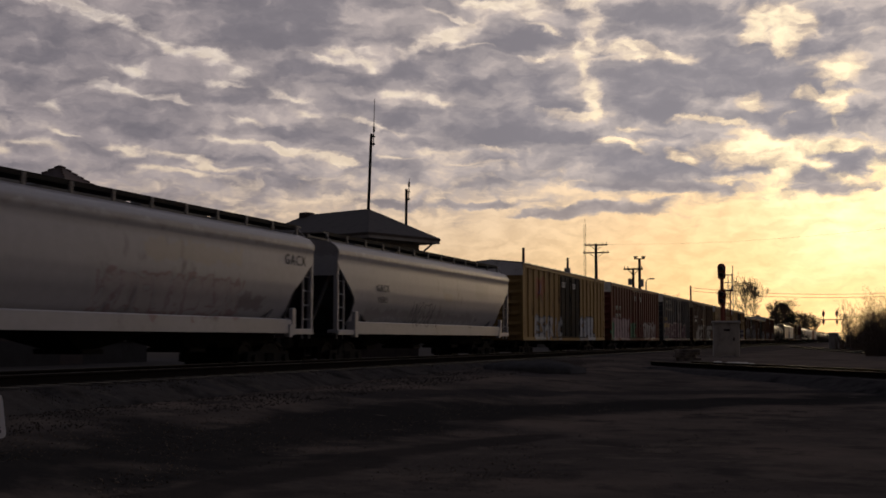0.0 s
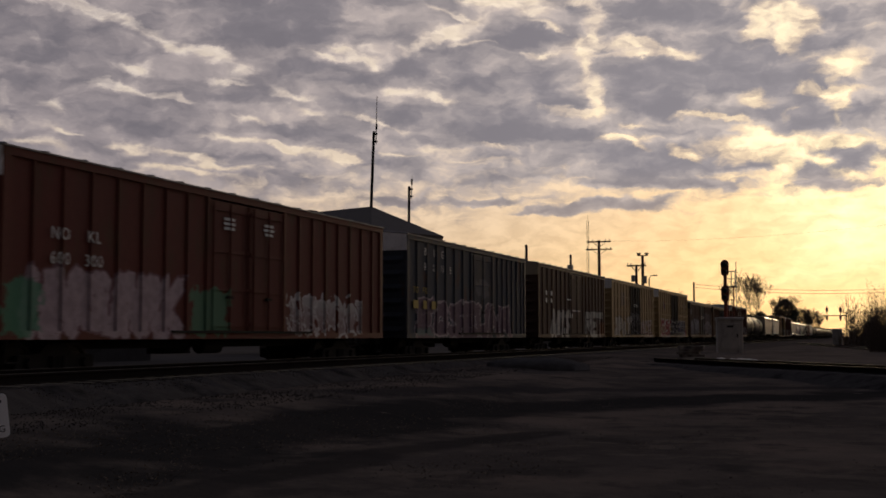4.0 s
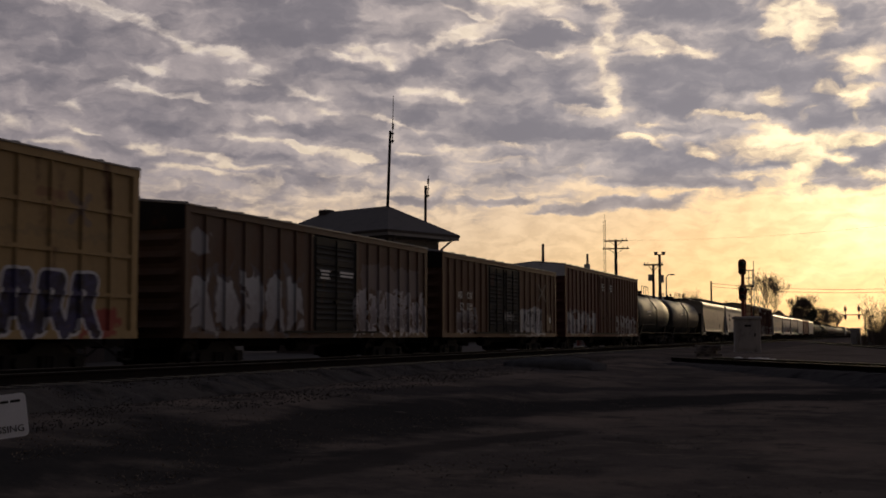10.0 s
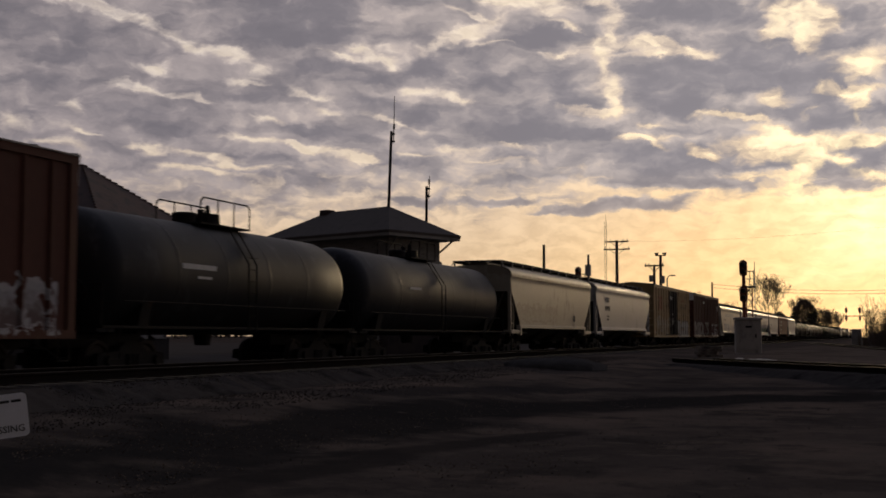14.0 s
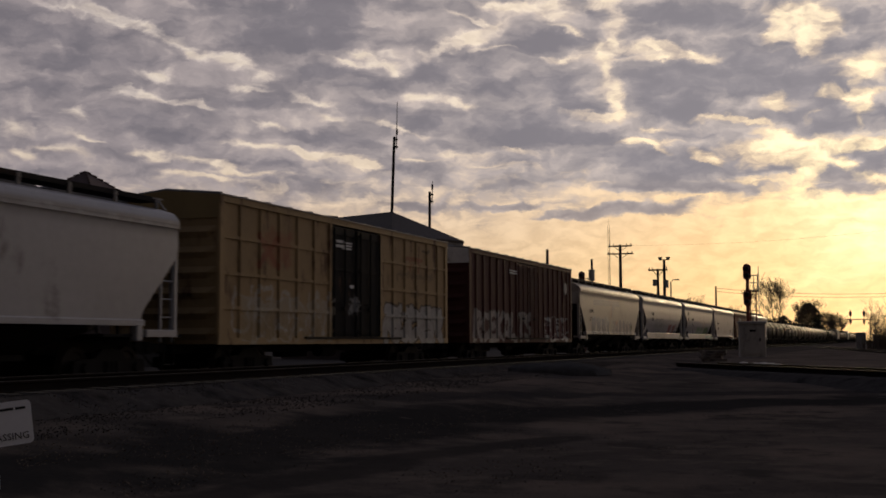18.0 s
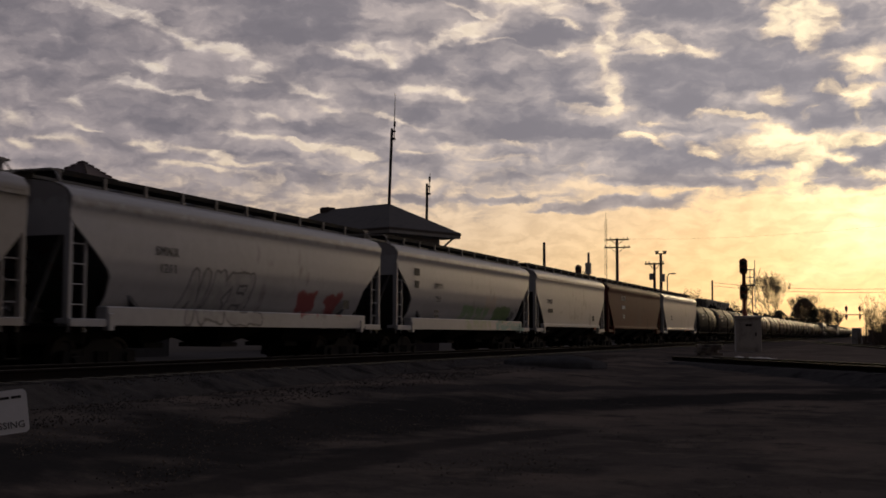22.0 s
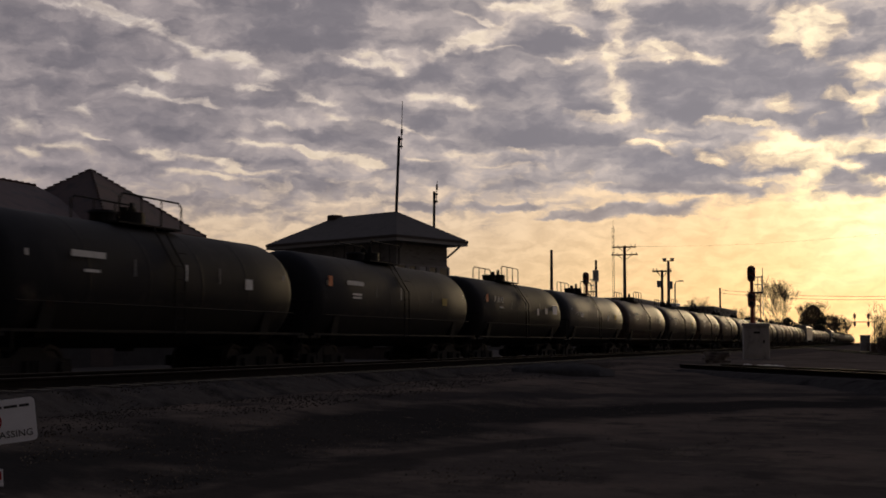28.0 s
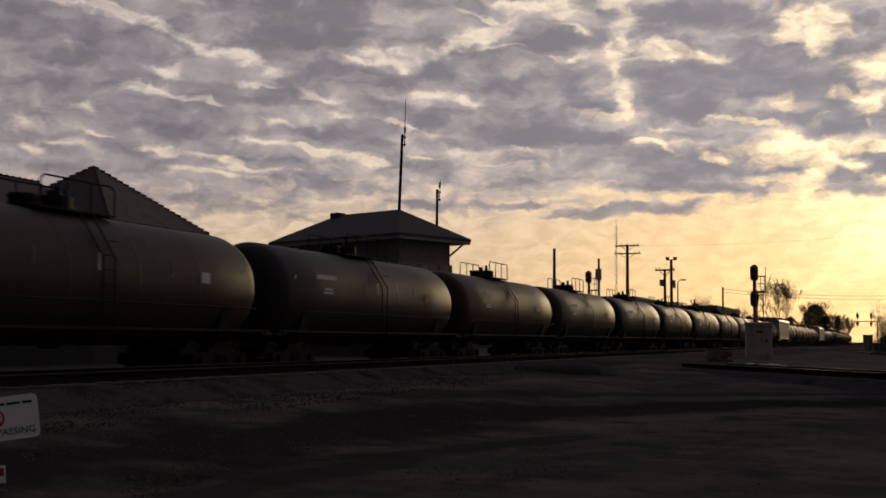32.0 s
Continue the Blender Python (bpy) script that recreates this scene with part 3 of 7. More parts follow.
def coupler(car, y, s, reach):
    def build():
        g = Geo()
        g.block(-0.14, 0.14, -0.02, reach - 0.22, 0.76, 0.98, 0.03)
        g.slab([(-0.2, reach - 0.3), (0.2, reach - 0.3), (0.22, reach - 0.08), (0.05, reach + 0.08), (-0.1, reach), (-0.22, reach - 0.1)], "z", 0.72, 1.02)
        g.path([(0.3, 0, 0.95), (0.42, reach * 0.5, 0.72), (0.45, reach * 0.9, 0.5), (0.4, reach * 1.0, 0.48)], 0.025)
        return g
    part("coupler", build, "steel_dark", car, at=pose(0, y, 0, 0, 0, 0 if s > 0 else 180), share=("coupler", round(reach, 2)))


def ladder_mesh(z0, z1, w=0.42, step=0.36):
    g = Geo()
    for s in (-1, 1):
        g.box(-0.025, 0.025, s * w / 2 - 0.025, s * w / 2 + 0.025, z0, z1)
    n = max(2, int((z1 - z0) / step))
    for i in range(n):
        z = z0 + 0.15 + i * (z1 - z0 - 0.25) / (n - 1)
        g.rod((0, -w / 2, z), (0, w / 2, z), 0.016, sides=6)
    return g


def stencil(car, text, size, x, y, z, material, name="lettering", spacing=1.22):
    part(name, lambda: lettering(text, size, 0.003, spacing), material, car, at=pose(x, y, z, 0, 0, 90), share=("text", text, size, material))


def bars(car, x, y, z, rows, w, h, material, name="stencil_bar"):
    rng = random.Random(int(y * 10 + z * 7))
    for i in range(rows):
        ww = w * rng.uniform(0.7, 1.0)
        part(name, Geo().box(-0.002, 0.004, -ww / 2, ww / 2, -i * h * 1.7 - h, -i * h * 1.7), material, car, at=pose(x, y, z))


SILL = 0.95


def boxcar(label, length, color, door=(0.387, 0.625), door_color=None, grid=False, posts=6, layers=(), seed=1, stain=0.35,
           cap="galvanised", rough=0.62, rust=RUST, EAVE=4.60, louvred=False):
    """Exterior-post boxcar: side sheets, posts, plug doors, ribbed ends, ribbed roof, trucks, ladders, couplers."""
    rng = random.Random(seed)
    car = thing("boxcar", label, "boxcar", group="freight train cars")
    h = length / 2
    d0, d1 = -h + door[0] * length, -h + door[1] * length
    dcol = door_color or tuple(c * 0.92 for c in color)

    def coat(name, col, lo, hi, amount, gloss=0.12):
        """The paint of one stretch of the side, with what was sprayed there."""
        mine = tuple(la for la in layers if la.span[1] > lo and la.span[0] < hi)
        return surface(name + " " + label[:34], col, rough, 0.0, 0.3, 0.7, rust, amount, 0.5, (1.0, 1.0, 0.35), 0.12, 14.0, layers=mine, spec=gloss)

    paint = coat("body", color, 99, 99, stain)
    paint_a, paint_b = coat("front", color, -h, d0 + 0.2, stain), coat("rear", color, d1 - 0.2, h, stain)
    dpaint = coat("door", dcol, d0, d1, stain * (0.1 if max(dcol) < 0.03 else 0.7), 0.06 if max(dcol) < 0.03 else 0.12)
    sill_mid = coat("mid", color, d0, d1, stain)
    for s in (1, -1):
        face = lambda lo, hi: (min(s * lo, s * hi), max(s * lo, s * hi))
        for a, b, skin in ((-h, d0, paint_a), (d1, h, paint_b)):
            part("side_sheet", Geo().box(*face(HALF - 0.09, HALF - 0.06), a, b, SILL + 0.1, EAVE - 0.1), skin, car)
        for a, b, skin in ((-h, d0, paint_a), (d0, d1, sill_mid), (d1, h, paint_b)):
            part("side_sill", Geo().box(*face(HALF - 0.07, HALF), a, b, SILL - 0.01, SILL + 0.16), skin, car)
        part("top_chord", Geo().box(*face(HALF - 0.09, HALF + 0.004), -h, h, EAVE - 0.16, EAVE), paint, car)
        # posts
        for a, b, k, skin in ((-h, d0, posts, paint_a), (d1, h, posts, paint_b)):
            ys = [a + (b - a) * i / k for i in range(k + 1)]
            for i, y in enumerate(ys):
                w = 0.16 if i in (0, k) else 0.09
                w = 0.28 if abs(abs(y) - h) < 0.01 else w
                y0, y1 = max(y - w, -h) if y > -h + 0.01 else -h, min(y + w, h) if y < h - 0.01 else h
                if abs(abs(y) - h) > 0.01:
                    y0, y1 = y - w * 0.6, y + w * 0.6
                part("post", post_geo(y0, y1, s, EAVE), skin, car)
            if grid:
                for z in (SILL + 0.9, SILL + 1.75, SILL + 2.65):
                    part("girt", Geo().box(*face(HALF - 0.065, HALF - 0.012), a + 0.1, b - 0.1, z - 0.045, z + 0.045), skin, car)
        # doors
        half = (d0 + d1) / 2
        leaves = ((d0, half - 0.01), (half + 0.01, d1)) if d1 - d0 > 3.3 else ((d0, d1),)
        for a, b in leaves:
            leaf = part("door", Geo().block(*face(HALF - 0.08, HALF - 0.03), a + 0.02, b - 0.02, SILL + 0.2, EAVE - 0.2, 0.01), dpaint, car)
            for z in (SILL + 0.35, SILL + 1.25, SILL + 2.2, EAVE - 0.4):
                part("door_rib", Geo().box(*face(HALF - 0.04, HALF + 0.01), a + 0.06, b - 0.06, z - 0.05, z + 0.05), dpaint, leaf)
            for y in (a + 0.18, b - 0.18, (a + b) / 2):
                part("lock_bar", Geo().rod((s * (HALF + 0.02), y, SILL + 0.2), (s * (HALF + 0.02), y, EAVE - 0.25), 0.028, sides=6), dpaint, leaf)
            if louvred:
                for i in range(14):
                    z = SILL + 0.5 + i * (EAVE - SILL - 0.9) / 14
                    part("louvre", Geo().slab([(s * (HALF - 0.032), z), (s * (HALF + 0.012), z + 0.02), (s * (HALF + 0.012), z + 0.035), (s * (HALF - 0.032), z + 0.1)],
                                              "y", a + 0.3, b - 0.3), dpaint, leaf)
            part("door_handle", Geo().box(*face(HALF + 0.0, HALF + 0.07), (a + b) / 2 - 0.16, (a + b) / 2 + 0.1, SILL + 1.0, SILL + 1.07), "steel_dark", leaf)
        part("door_track", Geo().box(*face(HALF - 0.02, HALF + 0.05), d0 - 1.6 if d0 > -h + 2 else d0, min(d1 + 1.6, h - 0.5), SILL + 0.13, SILL + 0.19), "steel_dark", car)
    # ends with pressed ribs
    for s in (-1, 1):
        y = s * (h - 0.03)
        part("end_sheet", Geo().box(-HALF + 0.03, HALF - 0.03, min(y, y - s * 0.05), max(y, y - s * 0.05), SILL, EAVE - 0.55), paint, car)
        for i in range(6):
            z = SILL + 0.25 + i * (EAVE - 1.6) / 6
            part("end_rib", Geo().loft([[(x, y, z - 0.15), (x, y + s * dy, z), (x, y, z + 0.15)] for x, dy in
                                        ((-HALF + 0.1, 0.01), (-HALF + 0.35, 0.09), (HALF - 0.35, 0.09), (HALF - 0.1, 0.01))]), paint, car)
        part("end_cap", Geo().slab([(-HALF + 0.02, EAVE - 0.56), (HALF - 0.02, EAVE - 0.56), (HALF - 0.02, EAVE), (0, EAVE + 0.16), (-HALF + 0.02, EAVE)],
                                   "y", y - 0.04, y + 0.04), cap, car)
        part("end_ladder", lambda: ladder_mesh(SILL + 0.1, EAVE - 0.5), "steel_dark", car, at=pose(-s * (HALF - 0.5) if s > 0 else -HALF + 0.5, s * (h + 0.07), 0, 0, 0, 90), share=("end_ladder", EAVE))
        part("brake_step", Geo().box(-0.5, 0.5, s * h - (0.3 if s < 0 else 0), s * h + (0.3 if s > 0 else 0), 1.12, 1.16), "steel_dark", car)
        coupler(car, s * h, s, 1.05)
        truck(car, s * (h - 2.35))
        for q in (1, -1):
            part("sill_step", Geo().path([(q * HALF, s * (h - 0.2), SILL), (q * HALF, s * (h - 0.2), 0.5), (q * HALF, s * (h - 0.55), 0.5), (q * HALF, s * (h - 0.55), SILL)], 0.018), "steel_dark", car)
    brake_wheel(car, -0.7, -h - 0.12, 2.2)
    part("underframe", Geo().block(-0.3, 0.3, -h + 0.1, h - 0.1, 0.72, SILL + 0.14, 0.03), "steel_dark", car)
    part("floor_pan", Geo().box(-HALF + 0.1, HALF - 0.1, -h + 0.1, h - 0.1, SILL + 0.1, SILL + 0.16), "steel_dark", car)
    part("brake_gear", Geo().block(-0.9, -0.4, -0.8, 0.6, 0.55, 0.9, 0.05).rod((0.5, -0.5, 0.75), (0.5, 0.4, 0.75), 0.2, sides=10), "steel_dark", car)
    # roof, with raised seams
    slope = [(-HALF - 0.03, EAVE), (-HALF - 0.03, EAVE + 0.035), (0, EAVE + 0.19), (HALF + 0.03, EAVE + 0.035), (HALF + 0.03, EAVE)]
    part("roof", Geo().slab(slope, "y", -h, h), "roof_grey", car)
    n = int(length / 1.2)
    for i in range(n + 1):
        y = -h + 0.06 + i * (length - 0.12) / n
        part("roof_seam", lambda: Geo().loft([[(x, -0.05, EAVE + 0.03 + zz), (x, 0, EAVE + 0.07 + zz), (x, 0.05, EAVE + 0.03 + zz)]
                                              for x, zz in ((-HALF - 0.02, 0), (0, 0.155), (HALF + 0.02, 0))]), "roof_grey", car, at=pose(0, y, 0), share=("roof_seam", EAVE))
    return car


def post_geo(y0, y1, s, EAVE):
    g = Geo()
    a, b = s * (HALF - 0.07), s * HALF
    pts = [(a, y0), (b, y0 + 0.03), (b, y1 - 0.03), (a, y1)]
    return g.slab(pts, "z", SILL + 0.12, EAVE - 0.1)


def ring_geo(r, t, n=20):
    """A hand wheel: a round rim as one closed ring."""
    g = Geo()
    rings = []
    for i in range(n + 1):
        a = i * 2 * math.pi / n
        rings.append([((r + t * math.cos(k * math.pi / 3)) * math.cos(a), t * math.sin(k * math.pi / 3), (r + t * math.cos(k * math.pi / 3)) * math.sin(a)) for k in range(6)])
    return g.loft(rings, caps=False)


def brake_wheel(car, x, y, z):
    w = part("brake_wheel", lambda: ring_geo(0.28, 0.022), "steel_dark", car, at=pose(x, y, z), share="brake_wheel")
    for a in (0, 60, 120):
        part("spoke", lambda: Geo().rod((-0.27, 0, 0), (0.27, 0, 0), 0.014, sides=5), "steel_dark", w, at=pose(0, 0, 0, 0, a, 0), share="spoke")


def hopper_section(style):
    """Half outline from the sill to the ridge."""
    if style == "round":
        return [(1.16, 1.45), (1.38, 1.75), (1.53, 2.15), (1.59, 2.6), (1.585, 3.05), (1.555, 3.45), (1.60, 3.62), (1.585, 3.74), (1.46, 3.9), (1.12, 4.04), (0.7, 4.12), (0.3, 4.15)]
    return [(1.56, 1.42), (1.57, 1.9), (1.58, 2.4), (1.58, 2.9), (1.565, 3.56), (1.61, 3.66), (1.60, 3.76), (1.47, 3.93), (1.12, 4.05), (0.7, 4.11), (0.3, 4.14)]


def hopper(label, length, color, style="round", layers=(), seed=1, stain=0.3, cut=1.35, dark_end=None, rough=0.42, uprights=False, gloss=0.4):
    """Covered hopper: shell with sloped end cut-outs, slope sheets, outlets, running boards, hatches, end ladders."""
    car = thing("covered_hopper", label, "hopper car", group="freight train cars")
    grime = tuple(c * k for c, k in zip(color, (0.52, 0.47, 0.43)))
    paint = surface(label[:40], color, rough, 0.0, 0.22, 0.5, (color[0] * 0.45, color[1] * 0.42, color[2] * 0.40), stain * 0.5, 0.25, (0.7, 0.7, 0.45), 0.04, 10.0, layers=tuple(layers) + (rubbed(-20, 20, 3.58, 9, grime, seed, 0.45),), spec=gloss)
    # slope sheets and braces: body paint at 0.3, end-recess shade put into the colour
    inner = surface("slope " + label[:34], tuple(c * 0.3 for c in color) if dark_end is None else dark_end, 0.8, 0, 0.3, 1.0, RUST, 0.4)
    h = length / 2
    half = hopper_section(style)
    for s in (1, -1):
        # shell of one side; its lower corners are cut away over the trucks
        def inset(z):
            hi, lo = (3.25, 2.25) if style == "round" else (3.0, 1.65)
            if z >= hi:
                return 0.0
            if z >= lo:
                return cut * (hi - z) / (hi - lo)
            return cut * (1.0 + 0.12 * (lo - z))
        g = Geo()
        fine = []
        for (xa, za), (xb, zb) in zip(half, half[1:]):
            for k in range(3):
                fine.append((xa + (xb - xa) * k / 3, za + (zb - za) * k / 3))
        fine.append(half[-1])
        rings = []
        for x, z in fine:
            i = inset(z)
            rings.append([(s * x, -h + i, z), (s * x, h - i, z), (s * (x - 0.04), h - i, z), (s * (x - 0.04), -h + i, z)])
        g.loft(rings)
        part("side_shell", g, paint, car, smooth=True)
        if style == "round":
            part("side_sill", Geo().block(*sorted((s * 1.3, s * 1.6)), -h + cut * 0.9, h - cut * 0.9, 1.15, 1.55, 0.03), paint, car)
        else:
            part("side_sill", Geo().block(*sorted((s * 1.4, s * 1.61)), -h + cut * 0.95, h - cut * 0.95, 1.36, 1.5, 0.03), paint, car)
        for e in (-1, 1):
            part("end_sill", Geo().block(*sorted((s * 1.2, s * 1.6)), *sorted((e * (h - 0.02), e * (h - cut * 0.9 + 0.01))), 1.12, 1.28, 0.02), paint, car)
            if uprights:
                part("sill_upright", Geo().block(*sorted((s * 1.5, s * 1.63)), *sorted((e * (h - cut * 0.9), e * (h - cut * 0.9 - 0.22))), 1.1, 1.86, 0.02), paint, car)
        for y in (-h + 1.35, h - 1.5):
            part("jacking_pad", Geo().block(*sorted((s * 1.45, s * 1.63)), y - 0.1, y + 0.1, 1.04, 1.4, 0.02), paint, car)
        if style != "round":
            part("roof_seam", Geo().box(*sorted((s * 1.55, s * 1.615)), -h, h, 3.58, 3.65), paint, car)
        # running boards with their brackets
        part("running_board", Geo().box(*sorted((s * 0.55, s * 1.1)), -h + 0.1, h - 0.1, 4.21, 4.32), "steel_dark", car)
        n = int(length / 1.5)
        for i in range(n + 1):
            y = -h + 0.2 + i * (length - 0.4) / n
            part("bracket", lambda: Geo().box(-0.03, 0.03, -0.04, 0.04, 3.9, 4.3), "roof_grey", car, at=pose(s * 1.09, y, 0), share="board_bracket")
    # slope sheets and end structure
    for e in (-1, 1):
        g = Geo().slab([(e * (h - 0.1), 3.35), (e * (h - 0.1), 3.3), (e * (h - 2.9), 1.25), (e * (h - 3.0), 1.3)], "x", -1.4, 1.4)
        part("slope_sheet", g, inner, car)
        part("end_hood", Geo().slab([(-1.5, 2.95), (1.5, 2.95), (1.52, 3.5), (1.54, 3.7), (1.42, 3.88), (1.1, 4.02), (0.6, 4.1), (-0.6, 4.1), (-1.1, 4.02), (-1.42, 3.88), (-1.54, 3.7), (-1.52, 3.5)],
                                    "y", *sorted((e * (h - 0.06), e * h))), paint, car)
        part("shear_plate", Geo().box(-1.5, 1.5, *sorted((e * (h - 2.6), e * (h + 0.25))), 1.12, 1.18), "steel_dark", car)
        for q in (-1, 1):
            part("corner_post", Geo().box(*sorted((q * 1.42, q * 1.56)), *sorted((e * (h - 0.1), e * h)), 1.15, 3.3), paint, car)
            part("end_ladder", lambda: ladder_mesh(1.0, 3.3, 0.46), paint, car, at=pose(q * 1.5, e * (h - 0.34), 0), share=("ladder", label))
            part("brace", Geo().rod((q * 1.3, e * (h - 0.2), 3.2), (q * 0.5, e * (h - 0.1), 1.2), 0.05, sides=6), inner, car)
            part("sill_step", Geo().path([(q * 1.55, e * (h - 0.1), 1.15), (q * 1.55, e * (h - 0.1), 0.5), (q * 1.55, e * (h - 0.5), 0.5), (q * 1.55, e * (h - 0.5), 1.15)], 0.018), "steel_dark", car)
            part("ladder_hoop", Geo().path([(q * 1.5, e * (h - 0.1), 3.3), (q * 1.42, e * (h - 0.05), 3.8), (q * 1.05, e * (h - 0.1), 4.3)], 0.02), paint, car)
        part("crossover_board", Geo().box(-1.1, 1.1, *sorted((e * (h - 0.35), e * (h + 0.05))), 4.27, 4.31), "roof_grey", car)
        part("center_sill", Geo().block(-0.3, 0.3, *sorted((e * (h - 3.2), e * (h + 0.05))), 0.75, 1.12, 0.03), "steel_dark", car)
        coupler(car, e * (h + 0.05), e, 0.62)
        truck(car, e * (h - 1.75))
    brake_wheel(car, 0.6, -h - 0.1, 2.2)
    # outlet bays, in near-black steel: shade under the car put into their colour
    n = 3
    span = (length - 5.2) / n
    for i in range(n):
        y = -length / 2 + 2.6 + span * (i + 0.5)
        part("outlet_bay", Geo().loft([[(-1.4, y - span / 2 + 0.03, 1.3), (1.4, y - span / 2 + 0.03, 1.3), (1.4, y + span / 2 - 0.03, 1.3), (-1.4, y + span / 2 - 0.03, 1.3)],
                                       [(-0.5, y - 0.35, 0.76), (0.5, y - 0.35, 0.76), (0.5, y + 0.35, 0.76), (-0.5, y + 0.35, 0.76)]]), "steel_dark", car)
        part("gate", Geo().block(-0.65, 0.65, y - 0.4, y + 0.4, 0.64, 0.76, 0.02), "steel_dark", car)
    k = 5 if length > 15 else 4
    for i in range(k):
        y = -h + length * (i + 0.5) / k
        part("hatch", lambda: Geo().block(-0.38, 0.38, -0.43 * length / k, 0.43 * length / k, 4.1, 4.3, 0.04), "roof_grey", car, at=pose(0, y, 0), share=("hatch", round(length, 1)))
    return car


def tank_car(label, length, color=(0.022, 0.022, 0.024), rough=0.5, seed=1, radius=1.42, top=3.86, layers=(), rails=2, stain=0.25, dust=(0.05, 0.050, 0.057), gloss=0.12):
    """Tank car: shell with dished heads and girth seams, platform with guard rails, valve dome, saddles, ladders."""
    car = thing("tank_car", label, "tank car", group="freight train cars")
    paint = surface(label[:40], color, rough, 0.0, 0.3, 0.6, dust, stain, 0.4, (1.0, 1.0, 0.4), 0.05, 8.0, layers=layers, spec=gloss)
    h, zc, n = length / 2, top - radius, 40
    ring = lambda r, y: [(r * math.cos(a * 2 * math.pi / n), y, zc + r * math.sin(a * 2 * math.pi / n)) for a in range(n)]
    prof = [(0.25, -h - 0.0), (0.62, -h + 0.03), (0.95, -h + 0.12), (1.2, -h + 0.27), (1.36, -h + 0.45), (radius, -h + 0.72)]
    rings = [ring(r * radius / 1.42 if r != radius else r, y) for r, y in prof]
    for k in range(1, 6):
        rings.append(ring(radius, -h + 0.72 + (length - 1.44) * k / 6))
    rings += [ring(r * radius / 1.42 if r != radius else r, -y) for r, y in reversed(prof)]
    part("shell", Geo().loft(rings), paint, car, smooth=True)
    for k in (1, 2, 3, 4):
        y = -h + 0.72 + (length - 1.44) * k / 5
        part("girth_seam", Geo().loft([ring(radius + 0.002, y - 0.05), ring(radius + 0.006, y - 0.03), ring(radius + 0.006, y + 0.03), ring(radius + 0.002, y + 0.05)], caps=False), paint, car, smooth=True)
    # top platform, valves, guard rails
    part("platform", Geo().box(-0.68, 0.68, -1.25, 1.25, top - 0.03, top + 0.01), "steel_dark", car)
    part("valve_dome", lambda: Geo().rod((0, 0, 3.85), (0, 0, 4.18), 0.42, 0.4, 16).rod((0.1, 0, 4.18), (0.1, 0, 4.42), 0.08, 0.05, 8).rod((-0.2, 0.15, 4.18), (-0.2, 0.15, 4.34), 0.1, 0.1, 8), "steel_dark", car, at=pose(0, 0, top - 3.86), share="valve_dome")
    part("manway", lambda: Geo().rod((0, -0.95, 3.86), (0, -0.95, 4.08), 0.3, 0.3, 14).rod((0, -0.95, 4.08), (0, -0.95, 4.14), 0.34, 0.3, 14), "steel_dark", car, at=pose(0, 0, top - 3.86), share="manway")
    for q in (-1, 1):
        def rail():
            g = Geo()
            pts = [(0, -1.22, 3.85), (0, -1.22, 4.4), (0, -1.1, 4.5), (0, 1.1, 4.5), (0, 1.22, 4.4), (0, 1.22, 3.85)]
            g.path(pts, 0.022)
            for y in (-0.4, 0.4):
                g.rod((0, y, 3.85), (0, y, 4.5), 0.02, sides=6)
            return g
        part("guard_rail", rail, "steel_dark", car, at=pose(q * 0.66, 0, top - 3.86), share="guard_rail")
        part("tank_ladder", Geo().path([(q * 0.85, 0.2, top - 0.05), (q * (radius + 0.06), 0.2, zc + 0.4), (q * (radius + 0.08), 0.2, 1.1)], 0.02)
             .path([(q * 0.85, -0.2, top - 0.05), (q * (radius + 0.06), -0.2, zc + 0.4), (q * (radius + 0.08), -0.2, 1.1)], 0.02), "steel_dark", car)
        for i in range(7):
            part("rung", Geo().rod((q * (radius + 0.07), -0.2, 1.2 + i * 0.3), (q * (radius + 0.07), 0.2, 1.2 + i * 0.3), 0.014, sides=5), "steel_dark", car)
        part("handrail", Geo().path([(q * 1.5, -h + 0.6, 1.75), (q * 1.5, h - 0.6, 1.75)], 0.016), "steel_dark", car)
        part("side_walk", Geo().box(*sorted((q * 1.15, q * 1.5)), -h - 0.1, h + 0.1, 1.16, 1.22), "steel_dark", car)
        for e in (-1, 1):
            part("sill_step", Geo().path([(q * 1.5, e * (h - 0.1), 1.2), (q * 1.5, e * (h - 0.1), 0.5), (q * 1.5, e * (h - 0.5), 0.5), (q * 1.5, e * (h - 0.5), 1.2)], 0.018), "steel_dark", car)
            part("end_rail", Geo().path([(q * 1.45, e * (h + 0.1), 1.2), (q * 1.45, e * (h + 0.1), 2.1), (q * 0.4, e * (h + 0.1), 2.1)], 0.018), "steel_dark", car)
    for e in (-1, 1):
        part("saddle", Geo().slab([(-1.2, 1.05), (1.2, 1.05), (1.35, 1.75), (1.1, 1.5), (0.6, 1.25), (0, 1.18), (-0.6, 1.25), (-1.1, 1.5), (-1.35, 1.75)],
                                  "y", *sorted((e * (h - 1.9), e * (h - 1.5)))), "steel_dark", car)
        part("stub_sill", Geo().block(-0.3, 0.3, *sorted((e * (h - 3.0), e * (h + 0.35))), 0.75, 1.1, 0.03), "steel_dark", car)
        part("end_platform", Geo().box(-1.5, 1.5, *sorted((e * (h - 0.3), e * (h + 0.3))), 1.08, 1.15), "steel_dark", car)
        coupler(car, e * (h + 0.3), e, 0.45)
        truck(car, e * (h - 1.55))
    part("outlet", Geo().rod((0, 0, zc - radius + 0.05), (0, 0, 0.75), 0.25, 0.2, 12), "steel_dark", car)
